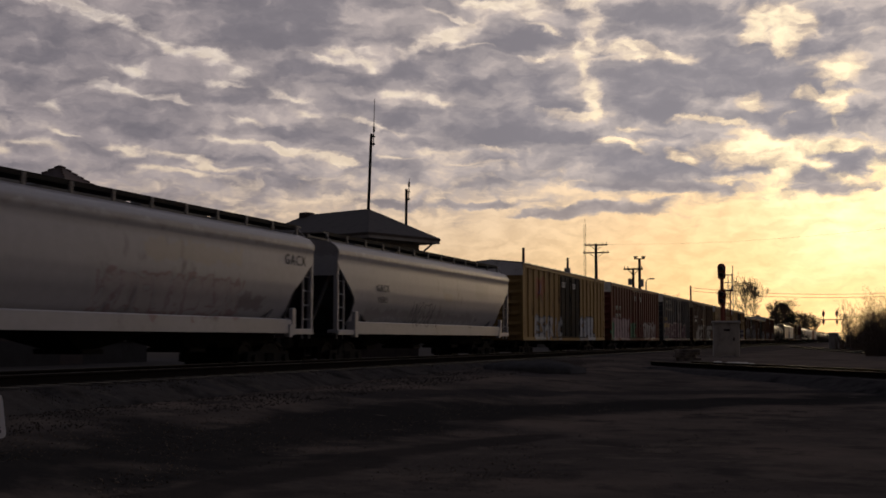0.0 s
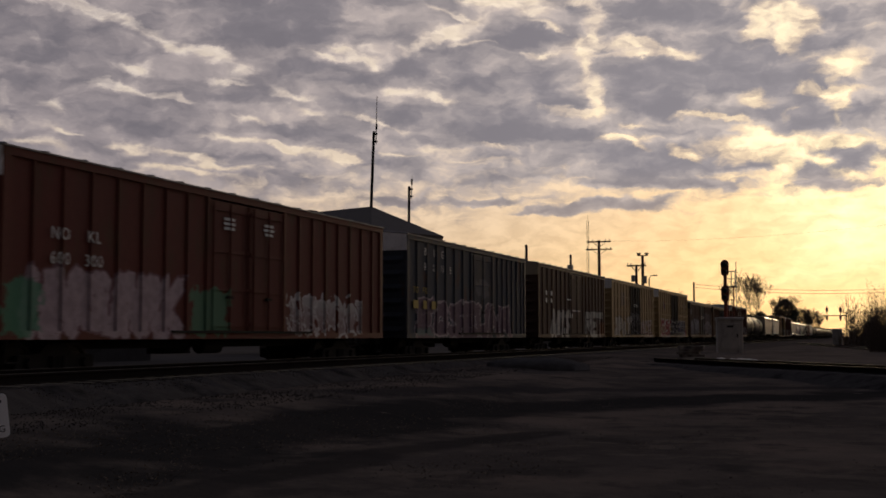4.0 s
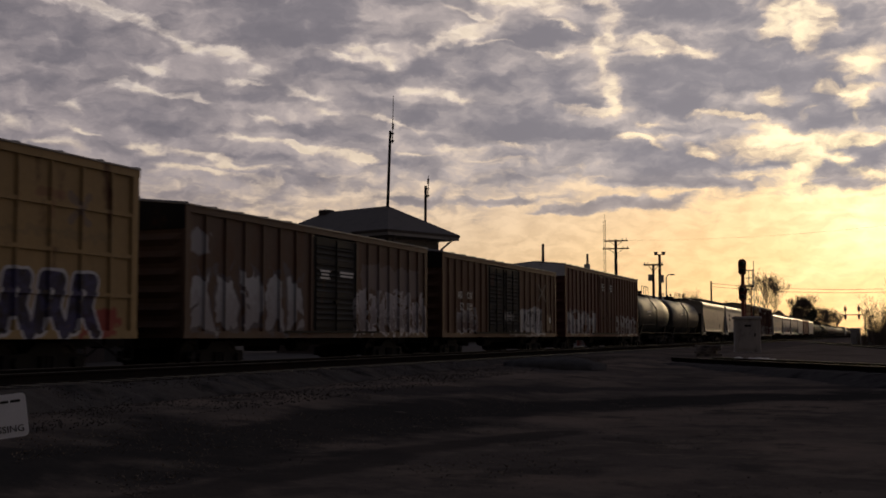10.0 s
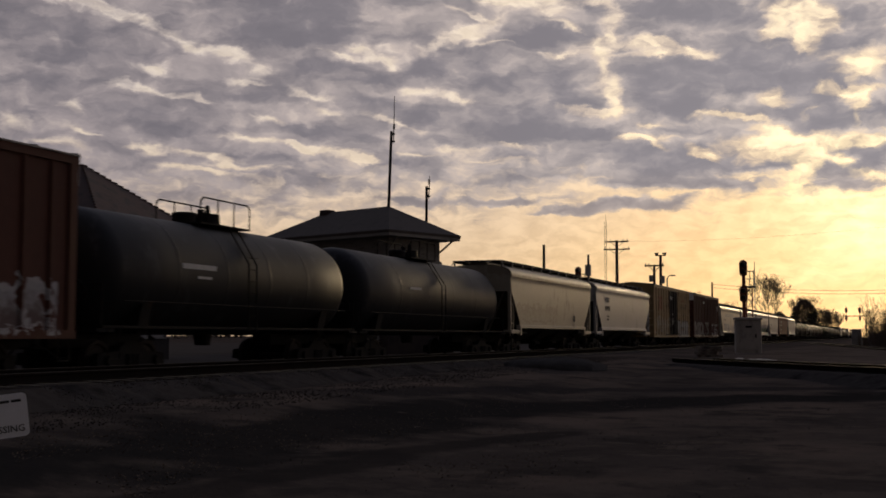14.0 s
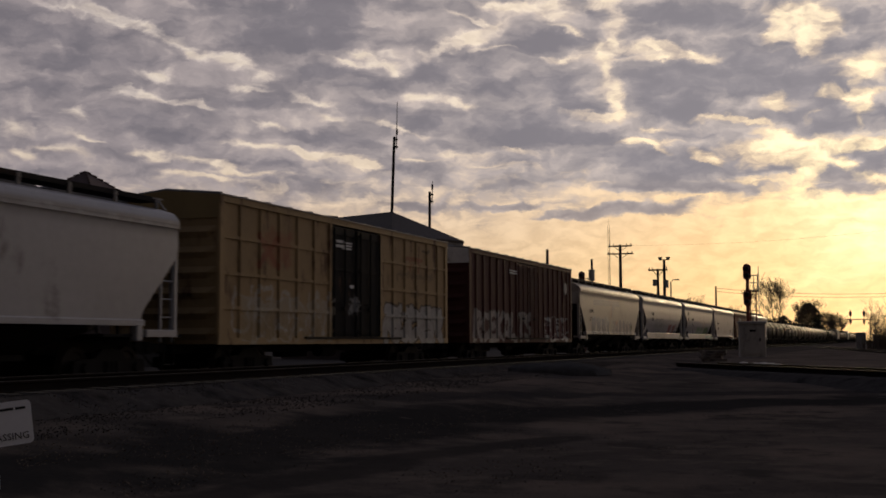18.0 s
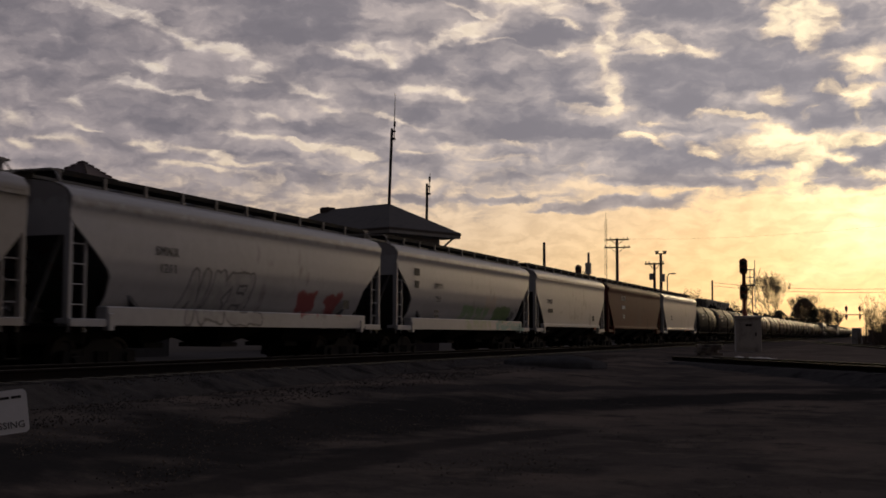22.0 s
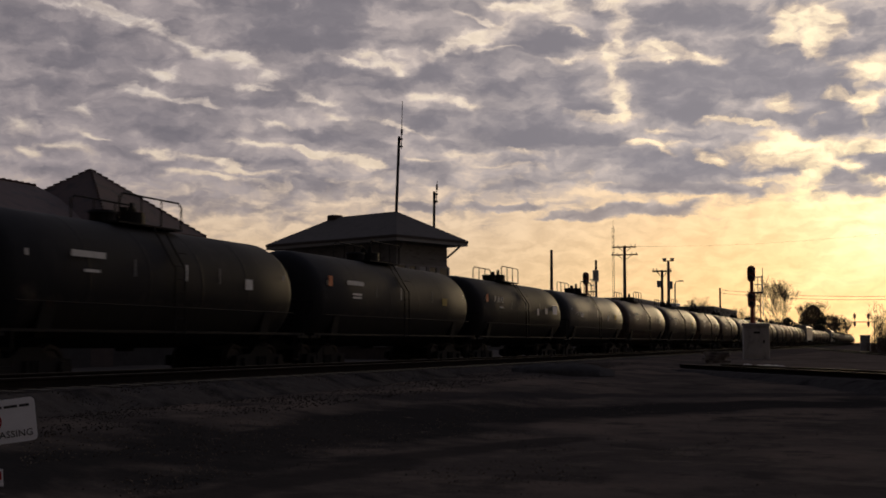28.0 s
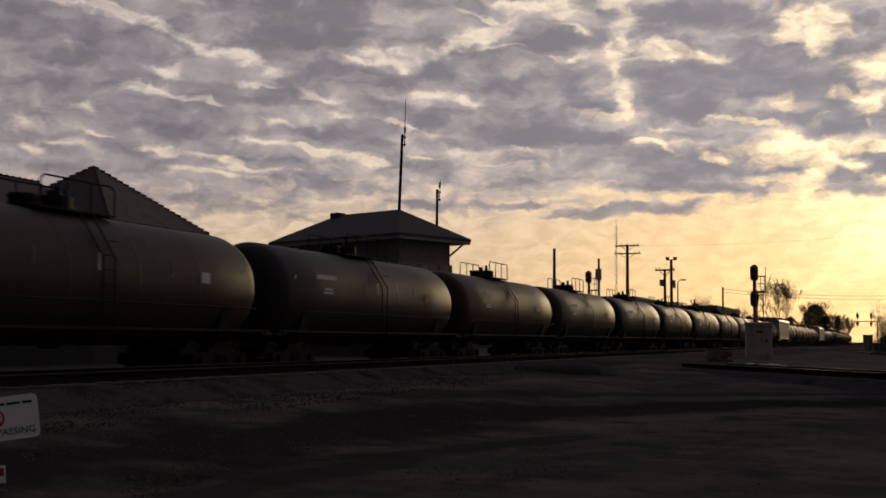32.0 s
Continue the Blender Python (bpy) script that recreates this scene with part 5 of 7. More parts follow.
# ---- trackside things ----
def utility_pole(label, x, y, top, arms=(), boxes=(), lean=0.0, flood=False, r=0.15):
    p = thing("utility_pole", label, "utility pole", pose(x, y, -0.1))
    h = top + 0.1
    part("pole", Geo().rod((0, 0, 0), (lean, 0, h), r * 1.2, r * 0.8, 10), "wood_pole", p)
    for z, w in arms:
        arm = part("crossarm", Geo().box(-w / 2, w / 2, -0.07, 0.07, h - z - 0.07, h - z + 0.07), "wood_pole", p)
        for sx in (-0.45, -0.28, 0.28, 0.45):
            part("insulator", lambda: Geo().rod((0, 0, 0), (0, 0, 0.2), 0.05, 0.03, 8), "trim", arm, at=pose(sx * w, 0, h - z + 0.07), share="insulator")
        part("arm_brace", Geo().rod((-w * 0.3, 0.08, h - z), (0, 0.12, h - z - 0.6), 0.03, sides=5).rod((w * 0.3, 0.08, h - z), (0, 0.12, h - z - 0.6), 0.03, sides=5), "steel_dark", p)
    for dx, z, bw, bh in boxes:
        part("transformer", Geo().rod((dx, -0.1, h - z - bh), (dx, -0.1, h - z), bw / 2, sides=12), "aluminium", p)
    if flood:
        bar = part("lamp_bar", Geo().box(-0.5, 0.5, -0.04, 0.04, h - 0.04, h + 0.05), "steel_dark", p)
        for sx in (-0.36, 0.36):
            part("floodlight", Geo().loft([[(sx - 0.1, -0.1, h + 0.05), (sx + 0.1, -0.1, h + 0.05), (sx + 0.1, 0.1, h + 0.05), (sx - 0.1, 0.1, h + 0.05)],
                                           [(sx - 0.2, -0.16, h + 0.26), (sx + 0.2, -0.16, h + 0.26), (sx + 0.2, 0.16, h + 0.26), (sx - 0.2, 0.16, h + 0.26)]]), "aluminium", bar)
    return p


def signal_head(parent, x, y, z, h=0.95, w=0.46, lamps=2):
    n = 18
    out = []
    for i in range(n):
        a = i * 2 * math.pi / n
        out.append((w / 2 * math.cos(a), (h / 2 - w / 2) * (1 if math.sin(a) >= 0 else -1) + w / 2 * math.sin(a)))
    plate = part("backing_plate", Geo().slab(out, "y", -0.02, 0.02), "dark_oxide", parent, at=pose(x, y, z))
    for k in range(lamps):
        zz = (k - (lamps - 1) / 2) * h * 0.42
        part("hood", Geo().rod((0, -0.02, zz), (0, -0.3, zz - 0.02), 0.13, 0.12, 12), "black_paint", plate)
        part("lens", Geo().rod((0, -0.015, zz), (0, -0.035, zz), 0.1, sides=12), "window_glass", plate)
    part("case", Geo().block(-0.17, 0.17, 0.02, 0.26, -h * 0.42, h * 0.42, 0.03), "black_paint", plate)


def mast_signal(label, x, y, base, top, heads, cage=True, facing=0):
    """A mast signal with oval heads, ladder and railed stand."""
    s = thing("railway_signal", label, "signal", pose(x, y, base, 0, 0, facing))
    h = top - base
    part("mast", Geo().rod((0, 0, 0), (0, 0, h - 0.2), 0.1, 0.09, 12), "oxide_red", s)
    part("foundation", Geo().block(-0.35, 0.35, -0.35, 0.35, 0, 0.3, 0.05), "concrete", s)
    for z in heads:
        signal_head(s, 0, -0.14, z - base, 0.86, 0.42)
    part("ladder", ladder_mesh(0.3, h - 1.3, 0.3, 0.3), "oxide_red", s, at=pose(0.24, 0.35, 0, 0, 0, 90))
    if cage:
        for z in (h - 1.35, h - 0.95, h - 0.55):
            part("stand_rail", Geo().path([(0.1, 0.1, z), (0.5, 0.1, z), (0.5, 0.6, z), (0.1, 0.6, z)], 0.016), "aluminium", s)
        for px, py in ((0.5, 0.1), (0.5, 0.6), (0.25, 0.6)):
            part("stand_post", Geo().rod((px, py, h - 1.35), (px, py, h - 0.5 + (0.45 if (px, py) == (0.5, 0.6) else 0)), 0.02, sides=6), "aluminium", s)
        part("stand_post", Geo().rod((0.5, 0.6, h - 2.6), (0.5, 0.6, h - 1.35), 0.02, sides=6), "aluminium", s)
        part("stand_rail", Geo().rod((0.1, 0.6, h - 2.5), (0.5, 0.6, h - 1.8), 0.016, sides=6), "aluminium", s)
        part("stand", Geo().box(0.08, 0.54, 0.08, 0.64, h - 1.4, h - 1.35), "steel_dark", s)
    return s


def cabinet(x, y, z, w, d, h, turn):
    c = thing("relay_cabinet", "weathered concrete relay cabinet with a slab lid", "cabinet", pose(x, y, z, 0, 0, turn))
    part("body", Geo().block(-w / 2, w / 2, -d / 2, d / 2, -0.1, h - 0.1, 0.03), "concrete", c)
    part("lid", Geo().block(-w / 2 - 0.06, w / 2 + 0.06, -d / 2 - 0.06, d / 2 + 0.06, h - 0.1, h + 0.02, 0.04), "concrete", c)
    door = part("door", Geo().block(-w * 0.36, w * 0.36, -d / 2 - 0.025, -d / 2 + 0.01, 0.2, h - 0.3, 0.01), "concrete", c, "flat grey door panel")
    part("door_handle", Geo().box(w * 0.25, w * 0.3, -d / 2 - 0.06, -d / 2 - 0.02, h * 0.45, h * 0.55), "steel_dark", door)
    part("vent", Geo().box(-0.15, 0.15, -d / 2 - 0.035, -d / 2 - 0.02, h - 0.5, h - 0.4), "steel_dark", door)


cabinet(-6.62, 61.5, 0.13, 1.26, 1.1, 1.80, 10)
mast_signal("tall two-headed railway signal with red oxide mast and ladder", -6.98, 63.3, 0.13, 4.95, (4.55, 3.2))
mast_signal("distant railway signal with an oval head and railed stand", -19.5, 78.1, 0.0, 5.75, (5.25,))
utility_pole("plain weathered wooden pole without arms", -24.36, 86.78, 7.95, r=0.13)
utility_pole("slim wooden pole with a small box near its top", -20.05, 83.2, 6.86, boxes=((0.0, 0.75, 0.45, 0.8),), r=0.1)
utility_pole("tall utility pole with two crossarms", -27.69, 128.2, 11.53, ((0.15, 2.6), (1.0, 2.9)), r=0.19)
utility_pole("pole with twin floodlights and a transformer", -19.64, 110.0, 8.5, (), ((0.22, 1.9, 0.36, 0.7),), flood=True, r=0.15)
utility_pole("wooden pole with one crossarm and transformer", -20.35, 110.6, 7.7, ((0.1, 1.8),), ((-0.28, 1.0, 0.4, 0.6),), r=0.14)
utility_pole("thin far wooden pole", -20.76, 152.65, 7.87, r=0.13)
utility_pole("thin far wooden pole", -24.2, 152.0, 6.3, r=0.13)


def street_lamp(x, y, z):
    s = thing("street_lamp", "slim street lamp with a curved arm", "street lamp", pose(x, y, 0))
    part("column", Geo().rod((0, 0, 0), (0, 0, z - 0.3), 0.09, 0.06, 8), "aluminium", s)
    arm = part("arm", Geo().path([(0, 0, z - 0.3), (0.15, 0, z - 0.05), (0.4, 0, z)], 0.04), "aluminium", s)
    part("lamp_housing", Geo().block(0.35, 0.8, -0.13, 0.13, z - 0.08, z + 0.04, 0.03), "aluminium", arm)


street_lamp(-19.4, 112.0, 6.75)


def lattice_mast():
    m = thing("lattice_mast", "very tall thin far-off lattice radio mast", "radio mast", pose(-88.6, 392.5, 0))
    g = Geo()
    for px, py in ((-0.35, 0), (0.35, 0), (0, 0.6)):
        g.rod((px, py, 0), (px, py, 40), 0.05, sides=4)
    for i in range(40):
        g.rod((-0.35, 0, i), (0.35, 0, i + 1), 0.03, sides=4)
    part("lattice", g, "steel_dark", m)
    part("tip", Geo().rod((0, 0.2, 40), (0, 0.2, 42), 0.04, sides=4), "steel_dark", m)


lattice_mast()


def low_building(label, x0, x1, y0, y1, h, steps):
    b = thing("warehouse", label, "warehouse")
    part("wall", Geo().box(x0, x1, y0, y1, -0.1, h), "clapboard", b)
    part("parapet", Geo().box(x0 - 0.1, x1 + 0.1, y0 - 0.1, y1 + 0.1, h, h + 0.25), "trim", b)
    part("roof", Geo().box(x0 + 0.2, x1 - 0.2, y0 + 0.2, y1 - 0.2, h + 0.25, h + 0.27), "roof_grey", b)
    for fx, w, hh in steps:
        part("roof_unit", Geo().block(x0 + fx, x0 + fx + w, y0 + 2, y0 + 5, h + 0.25, h + 0.25 + hh, 0.05), "galvanised", b)
    for i in range(int((x1 - x0) / 4)):
        window(b, x0 + 2 + i * 4, y0 - 0.02, 1.4, 1.6, 1.4, "y", sill=False)


low_building("long low flat-roofed warehouse beyond the tracks", -60, -29.2, 139, 170, 6.0, ((18, 3, 0.8),))
low_building("low grey industrial building beyond the tracks", -29, -20.2, 143, 165, 5.0, ((2, 2, 0.5),))


# ---- trees and brush ----
def bare_tree(label, x, y, height, spread, seed, z=0.0, levels=7):
    rng = random.Random(seed)
    t = thing("bare_tree", label, "tree", pose(x, y, z))
    trunk, crown = Geo(), Geo()
    fine = 0.00006 * y

    def grow(g, p, d, length, r, level):
        n = 2
        for i in range(n):
            d2 = (d + Vector((rng.uniform(-1, 1), rng.uniform(-1, 1), rng.uniform(-0.3, 0.6))) * 0.16).normalized()
            q = p + d2 * length / n
            g.rod(p, q, r, r * 0.85, 5 if level < 2 else 3)
            p, d, r = q, d2, r * 0.85
            if i == 0 and level in (1, 2, 3):
                for _ in range(3):
                    out = Vector((rng.uniform(-1, 1), rng.uniform(-1, 1), rng.uniform(-0.2, 0.5)))
                    grow(crown, p, (d + out).normalized(), length * 0.5, max(r * 0.4, fine), max(level + 2, levels - 2))
        if level >= levels:
            return
        for _ in range(rng.choice((3, 3, 4)) if level < 3 else rng.choice((2, 3)) if level < 6 else 2):
            side = Vector((rng.uniform(-1, 1), rng.uniform(-1, 1), rng.uniform(-0.15, 0.9)))
            nd = (d + side * spread).normalized()
            grow(crown, p, nd, (length if level else height * 0.26) * rng.uniform(0.66, 0.88), max(r * 0.6, fine), level + 1)

    grow(trunk, Vector((0, 0, -0.2)), Vector((0, 0, 1)), height * 0.1, height * 0.016, 0)
    part("trunk", trunk, "bark", t)
    part("crown", crown, "bark", t)
    return t


def leafy(label, name, category, x, y, height, width, n, seed, material, z=0.0, shape=0.8):
    """An evergreen or bush: a trunk and a crown of many small tufts."""
    rng = random.Random(seed)
    t = thing(name, label, category, pose(x, y, z))
    part("trunk", Geo().rod((0, 0, -0.2), (0, 0, height * 0.8), height * 0.03, 0.02, 7), "bark", t)
    g = Geo()
    for _ in range(n):
        h = rng.random()
        a = rng.uniform(0, 2 * math.pi)
        lump = 1 + 0.35 * noise.noise((math.cos(a) * 1.5, math.sin(a) * 1.5, h * 4 + seed))
        r = width / 2 * (1 - h) ** shape * (0.35 + 0.65 * rng.random() ** 0.5) * lump + 0.05
        c = Vector((r * math.cos(a), r * math.sin(a), height * (0.06 + 0.94 * h)))
        s = height * rng.uniform(0.018, 0.045)
        k = len(g.v)
        for _j in range(3):
            g.v.append(tuple(c + Vector((rng.uniform(-1, 1), rng.uniform(-1, 1), rng.uniform(-0.7, 0.7))) * s))
        g.f.append((k, k + 1, k + 2))
    me = bpy.data.meshes.new("crown")
    me.from_pydata(g.v, [], g.f)
    part("crown", me, material, t)
    return t


bare_tree("large bare spreading winter tree", -20.3, 224.4, 13.0, 0.46, 3, levels=8)
bare_tree("bare upright winter tree", -21.0, 298.8, 12.6, 0.45, 5)
bare_tree("bare rounded winter tree", -19.3, 397.0, 12.9, 0.72, 7, levels=7)
bare_tree("bare rounded winter tree", -17.2, 410.8, 11.0, 0.75, 8)
bare_tree("bare rounded winter tree", -21.4, 352.0, 10.6, 0.7, 11)
bare_tree("small bare far tree", -27.0, 236.0, 9.0, 0.7, 9, levels=6)
bare_tree("small bare far tree", -30.6, 196.9, 9.2, 0.7, 10, levels=7)
bare_tree("small bare far tree", -33.0, 205.0, 8.8, 0.7, 12, levels=7)
bare_tree("small bare far tree", -24.5, 262.0, 8.2, 0.7, 13, levels=6)
bare_tree("thin bare sapling beside the brush", -1.0, 98.0, 5.2, 0.35, 21, 0.1, levels=5)
bare_tree("thin bare sapling beside the brush", -0.5, 103.4, 4.6, 0.35, 22, 0.1, levels=5)
leafy("dense dark evergreen tree", "evergreen_tree", "tree", -19.9, 317.5, 10.4, 12.0, 6500, 4, "needles", shape=0.55)
leafy("low dark evergreen beside the line", "evergreen_tree", "tree", -23.1, 281.2, 6.6, 7.5, 3600, 6, "needles", shape=0.6)


def thicket(label, x, y, z, n, height, width, seed):
    """Many thin bare stems from the ground, with side twigs."""
    rng = random.Random(seed)
    t = thing("brush", label, "bush", pose(x, y, z))
    g, tw = Geo(), Geo()
    for _ in range(n):
        a, r = rng.uniform(0, 6.283), width / 2 * rng.random() ** 0.5
        p = Vector((r * math.cos(a), r * math.sin(a), -0.1))
        d = Vector((rng.uniform(-0.35, 0.35), rng.uniform(-0.35, 0.35), 1)).normalized()
        h = height * rng.uniform(0.5, 1.0) * (1 - 0.5 * (2 * r / width) ** 2)
        for k in range(4):
            q = p + d * h / 4
            g.rod(p, q, 0.012 * (1 - k * 0.2), sides=3)
            for _j in range(4):
                s = (d + Vector((rng.uniform(-1, 1), rng.uniform(-1, 1), rng.uniform(-0.3, 0.6))) * 0.9).normalized()
                tw.rod(q, q + s * h * rng.uniform(0.1, 0.28), 0.007, 0.004, 3)
            p = q
            d = (d + Vector((rng.uniform(-1, 1), rng.uniform(-1, 1), 0.2)) * 0.2).normalized()
    part("stem_cluster", g, "bark", t)
    part("twig_mass", tw, "dry_brush", t)


thicket("thick dark brush at the edge of the yard", 1.3, 108.0, 0.1, 420, 4.0, 5.4, 14)
thicket("low dense brush beside the crossing track", 1.45, 66.0, 0.1, 300, 2.7, 3.0, 18)
thicket("tall bare brush behind the yard's edge", 2.2, 116.0, 0.1, 240, 6.0, 6.0, 15)
thicket("low bare brush along the line", -0.6, 104.0, 0.1, 160, 2.2, 3.6, 16)


def far_woods():
    rng = random.Random(31)
    g = Geo()
    for i in range(9000):
        a = math.radians(rng.uniform(-52, 30))
        d = rng.uniform(420, 700)
        x, y = d * math.sin(a), d * math.cos(a)
        if abs(x + 16) < 14:
            continue
        top = 7 + 4 * noise.noise((a * 18, d * 0.004, 2.0)) + 3 * noise.noise((a * 70, 0, 5.0))
        c = Vector((x, y, rng.uniform(0, max(top, 2))))
        k = len(g.v)
        for _ in range(3):
            g.v.append(tuple(c + Vector((rng.uniform(-1, 1), rng.uniform(-1, 1), rng.uniform(-1, 1))) * 2.0))
        g.f.append((k, k + 1, k + 2))
    me = bpy.data.meshes.new("far_woods")
    me.from_pydata(g.v, [], g.f)
    me.materials.append(M["dry_brush"])
    tagged(new("far_woods", me), "far line of bare winter woods on the horizon", "woods", kind="stuff")


far_woods()


def wire(label, points, r, sag):
    g = Geo()
    pts = []
    for a, b in zip(points, points[1:]):
        a, b = Vector(a), Vector(b)
        for i in range(13):
            t = i / 12
            pts.append(a.lerp(b, t) - Vector((0, 0, sag * 4 * t * (1 - t))))
    g.path(pts, r, 4)
    tagged(part("overhead_wire", g, "steel_dark"), label, "wire")


wire("thin overhead power wire", ((-28.6, 128.2, 11.5), (2.0, 120.0, 11.6), (60, 104, 11.6)), 0.006, 0.5)
wire("far overhead wire across the yard", ((-20.76, 152.6, 7.6), (4.0, 160.0, 7.0), (60, 176, 7.0)), 0.02, 0.5)
wire("far overhead wire across the yard", ((-20.76, 152.6, 7.2), (4.0, 160.0, 6.6), (60, 176, 6.6)), 0.02, 0.5)


def far_signals():
    """Two small signals on a bracket far down the line."""
    s = thing("bracket_signal", "small far bracket signal with two heads", "signal", pose(-6.3, 244, 0))
    part("mast", Geo().rod((2.4, 0, 0), (2.4, 0, 5.0), 0.12, 0.1, 8), "steel_dark", s)
    part("bracket", Geo().box(-1.8, 2.5, -0.08, 0.08, 4.9, 5.05), "steel_dark", s)
    for x in (-1.2, 1.3):
        signal_head(s, x, -0.1, 6.1, 1.0, 0.5)
        signal_head(s, x, -0.1, 4.6, 0.9, 0.45)
        part("head_post", Geo().rod((x, 0, 3.9), (x, 0, 6.9), 0.06, sides=6), "steel_dark", s)


far_signals()


M["old_board"] = surface("weathered grey board", (0.16, 0.135, 0.115), 0.9, 0, 0.4, 3.0, (0.05, 0.043, 0.04), 0.5, 0.6, per_object=0.3)


def scrap_stack():
    s = thing("scrap_stack", "low stack of dark old ties and boards on the gravel", "scrap", pose(-6.75, 48.2, 0.165, 0, 0, 20))
    rng = random.Random(17)
    for i in range(12):
        a = rng.uniform(-35, 35)
        part("board", Geo().block(-0.44, 0.44, -0.09, 0.09, 0, 0.11, 0.012), "old_board", s, at=pose(rng.uniform(-0.15, 0.15), (i % 3) * 0.22 - 0.22, (i // 3) * 0.112, 0, 0, a))


scrap_stack()
rng_d = random.Random(23)
M["pale_scrap"] = surface("pale broken plaster", (0.62, 0.58, 0.54), 0.6, 0, 0.3, 5.0)
for i in range(9):
    tagged(part("rubble_piece", pile_geo(rng_d.uniform(0.09, 0.22), rng_d.uniform(0.06, 0.12), rng_d.uniform(0.05, 0.10), i * 1.7, 8, 4), "pale_scrap",
                at=pose(-4.75 + i * 0.15 + rng_d.uniform(-0.06, 0.06), 41.7 - i * 0.05 + rng_d.uniform(-0.5, 0.4), 0.165)), "pale broken piece of rubble on the gravel", "rubble", "rubble beside the crossing track")


def steel_box(x, y, w, h):
    b = thing("equipment_box", "small grey steel equipment box beside the line", "cabinet", pose(x, y, 0.165))
    part("body", Geo().block(-w / 2, w / 2, -0.3, 0.3, 0, h, 0.03), "aluminium", b)
    part("door", Geo().block(-w * 0.42, w * 0.42, -0.325, -0.295, 0.12, h - 0.1, 0.01), "aluminium", b)
    part("roof", Geo().block(-w / 2 - 0.05, w / 2 + 0.05, -0.36, 0.36, h, h + 0.05, 0.02), "aluminium", b)


steel_box(-2.8, 120.5, 0.9, 1.5)
steel_box(-1.4, 118.0, 0.7, 1.3)
track(pose(-0.86, 87.1, 0.26, 0, 0, math.degrees(math.atan2(9.5, 74.0))) @ pose(0, -45, 0), 120, 0, "siding track curving off beside the main line")


def sign():
    """Warning sign on a yellow post, leaning a little."""
    s = thing("warning_sign", "white no-trespassing sign on a yellow post", "sign", pose(-5.428, 6.105, -0.355, 0, 0, 41.2))
    M["sign_white"] = surface("sign white", (0.86, 0.86, 0.88), 0.55, 0, 0.08, 5.0, (0.4, 0.38, 0.36), 0.2)
    M["sign_red"] = surface("sign red", (0.42, 0.03, 0.04), 0.55, 0, 0.1, 5.0)
    M["post_yellow"] = surface("yellow post paint", (0.55, 0.40, 0.03), 0.55, 0, 0.15, 5.0, (0.3, 0.2, 0.03), 0.2)
    post = part("post", Geo().rod((0, 0.03, 0), (0, 0.03, 0.92), 0.028, sides=12), "post_yellow", s)
    w, h, c = 0.27, 0.14, 0.03
    out = []
    for cx, cz, a0 in ((w - c, h - c, 0), (-w + c, h - c, 90), (-w + c, -h + c, 180), (w - c, -h + c, 270)):
        for k in range(5):
            a = math.radians(a0 + k * 22.5)
            out.append((cx + c * math.cos(a), cz + c * math.sin(a)))
    tilt = pose(0, 0, 0.82, 0, -7.0, 0)
    panel = part("sign_panel", Geo().slab(out, "y", -0.002, 0.004), "sign_white", s, at=tilt)
    part("lettering", lambda: lettering("NO TRESPASSING", 0.062, 0.001, 1.0), "black_text", panel, at=pose(0, -0.004, -0.105))
    rng = random.Random(2)
    x = -0.23
    while x < 0.2:
        ww = rng.uniform(0.04, 0.09)
        part("caption_bar", Geo().box(x, min(x + ww, 0.235), -0.004, -0.002, 0.084, 0.1), "black_text", panel)
        x += ww + 0.012
    n = 28
    ring = lambda r, y: [(r * math.cos(i * 2 * math.pi / n), y, r * math.sin(i * 2 * math.pi / n)) for i in range(n)]
    part("prohibition_ring", Geo().loft([ring(0.062, -0.002), ring(0.062, -0.005), ring(0.05, -0.005), ring(0.05, -0.002)], caps=False)
         .slab([(-0.045, 0.035), (-0.035, 0.045), (0.045, -0.035), (0.035, -0.045)], "y", -0.006, -0.0045), "sign_red", panel, at=pose(0.0, 0, 0.005))
    part("pictogram", Geo().slab([(-0.012, -0.04), (0.012, -0.04), (0.016, 0.02), (0.0, 0.04), (-0.016, 0.02)], "y", -0.0042, -0.002), "black_text", panel, at=pose(0, 0, 0.005))
    small = part("small_sign", Geo().slab([(-0.08, -0.055), (0.08, -0.055), (0.08, 0.055), (-0.08, 0.055)], "y", -0.002, 0.003), "sign_white", s, at=pose(0, 0, 0.47, 0, -4, 0))
    part("red_band", Geo().box(-0.07, 0.07, -0.004, -0.002, -0.01, 0.04), "sign_red", small)


sign()


# ---- the freight train ----
SCALE = 0.957
CARS = []


def add(car, near, far):
    """Keep a car with the middle of its body along the train, in metres."""
    CARS.append((car, SCALE * (near + far) / 2))


def L(near, far):
    return SCALE * (far - near)


M["grey_text"] = surface("faded grey stencil paint", (0.13, 0.13, 0.135), 0.7, 0, 0.2, 6.0)
BLACK_DOOR = (0.010, 0.0105, 0.012)
WHITE = (0.50, 0.50, 0.50)

# grey hoppers at the head of what is seen
c = hopper("faded light grey covered hopper with red graffiti scrawl", L(19.6, 38.9), (0.36, 0.36, 0.385), "round",
           (graffiti(-1.2, 5.2, 1.55, 2.3, (0.36, 0.30, 0.31), (0.42, 0.40, 0.41), (0.22, 0.10, 0.10), 0.5, 1.0, 0.55),
            rubbed(-7.5, -5.6, 1.7, 2.4, (0.10, 0.10, 0.12), 3.0, 0.8), rubbed(5.0, 6.4, 1.7, 2.2, (0.16, 0.12, 0.12), 5.0, 0.6),
            rubbed(0.5, 5.0, 2.8, 3.3, (0.42, 0.34, 0.18), 7.0, 0.3)), 1, 0.2, uprights=True)
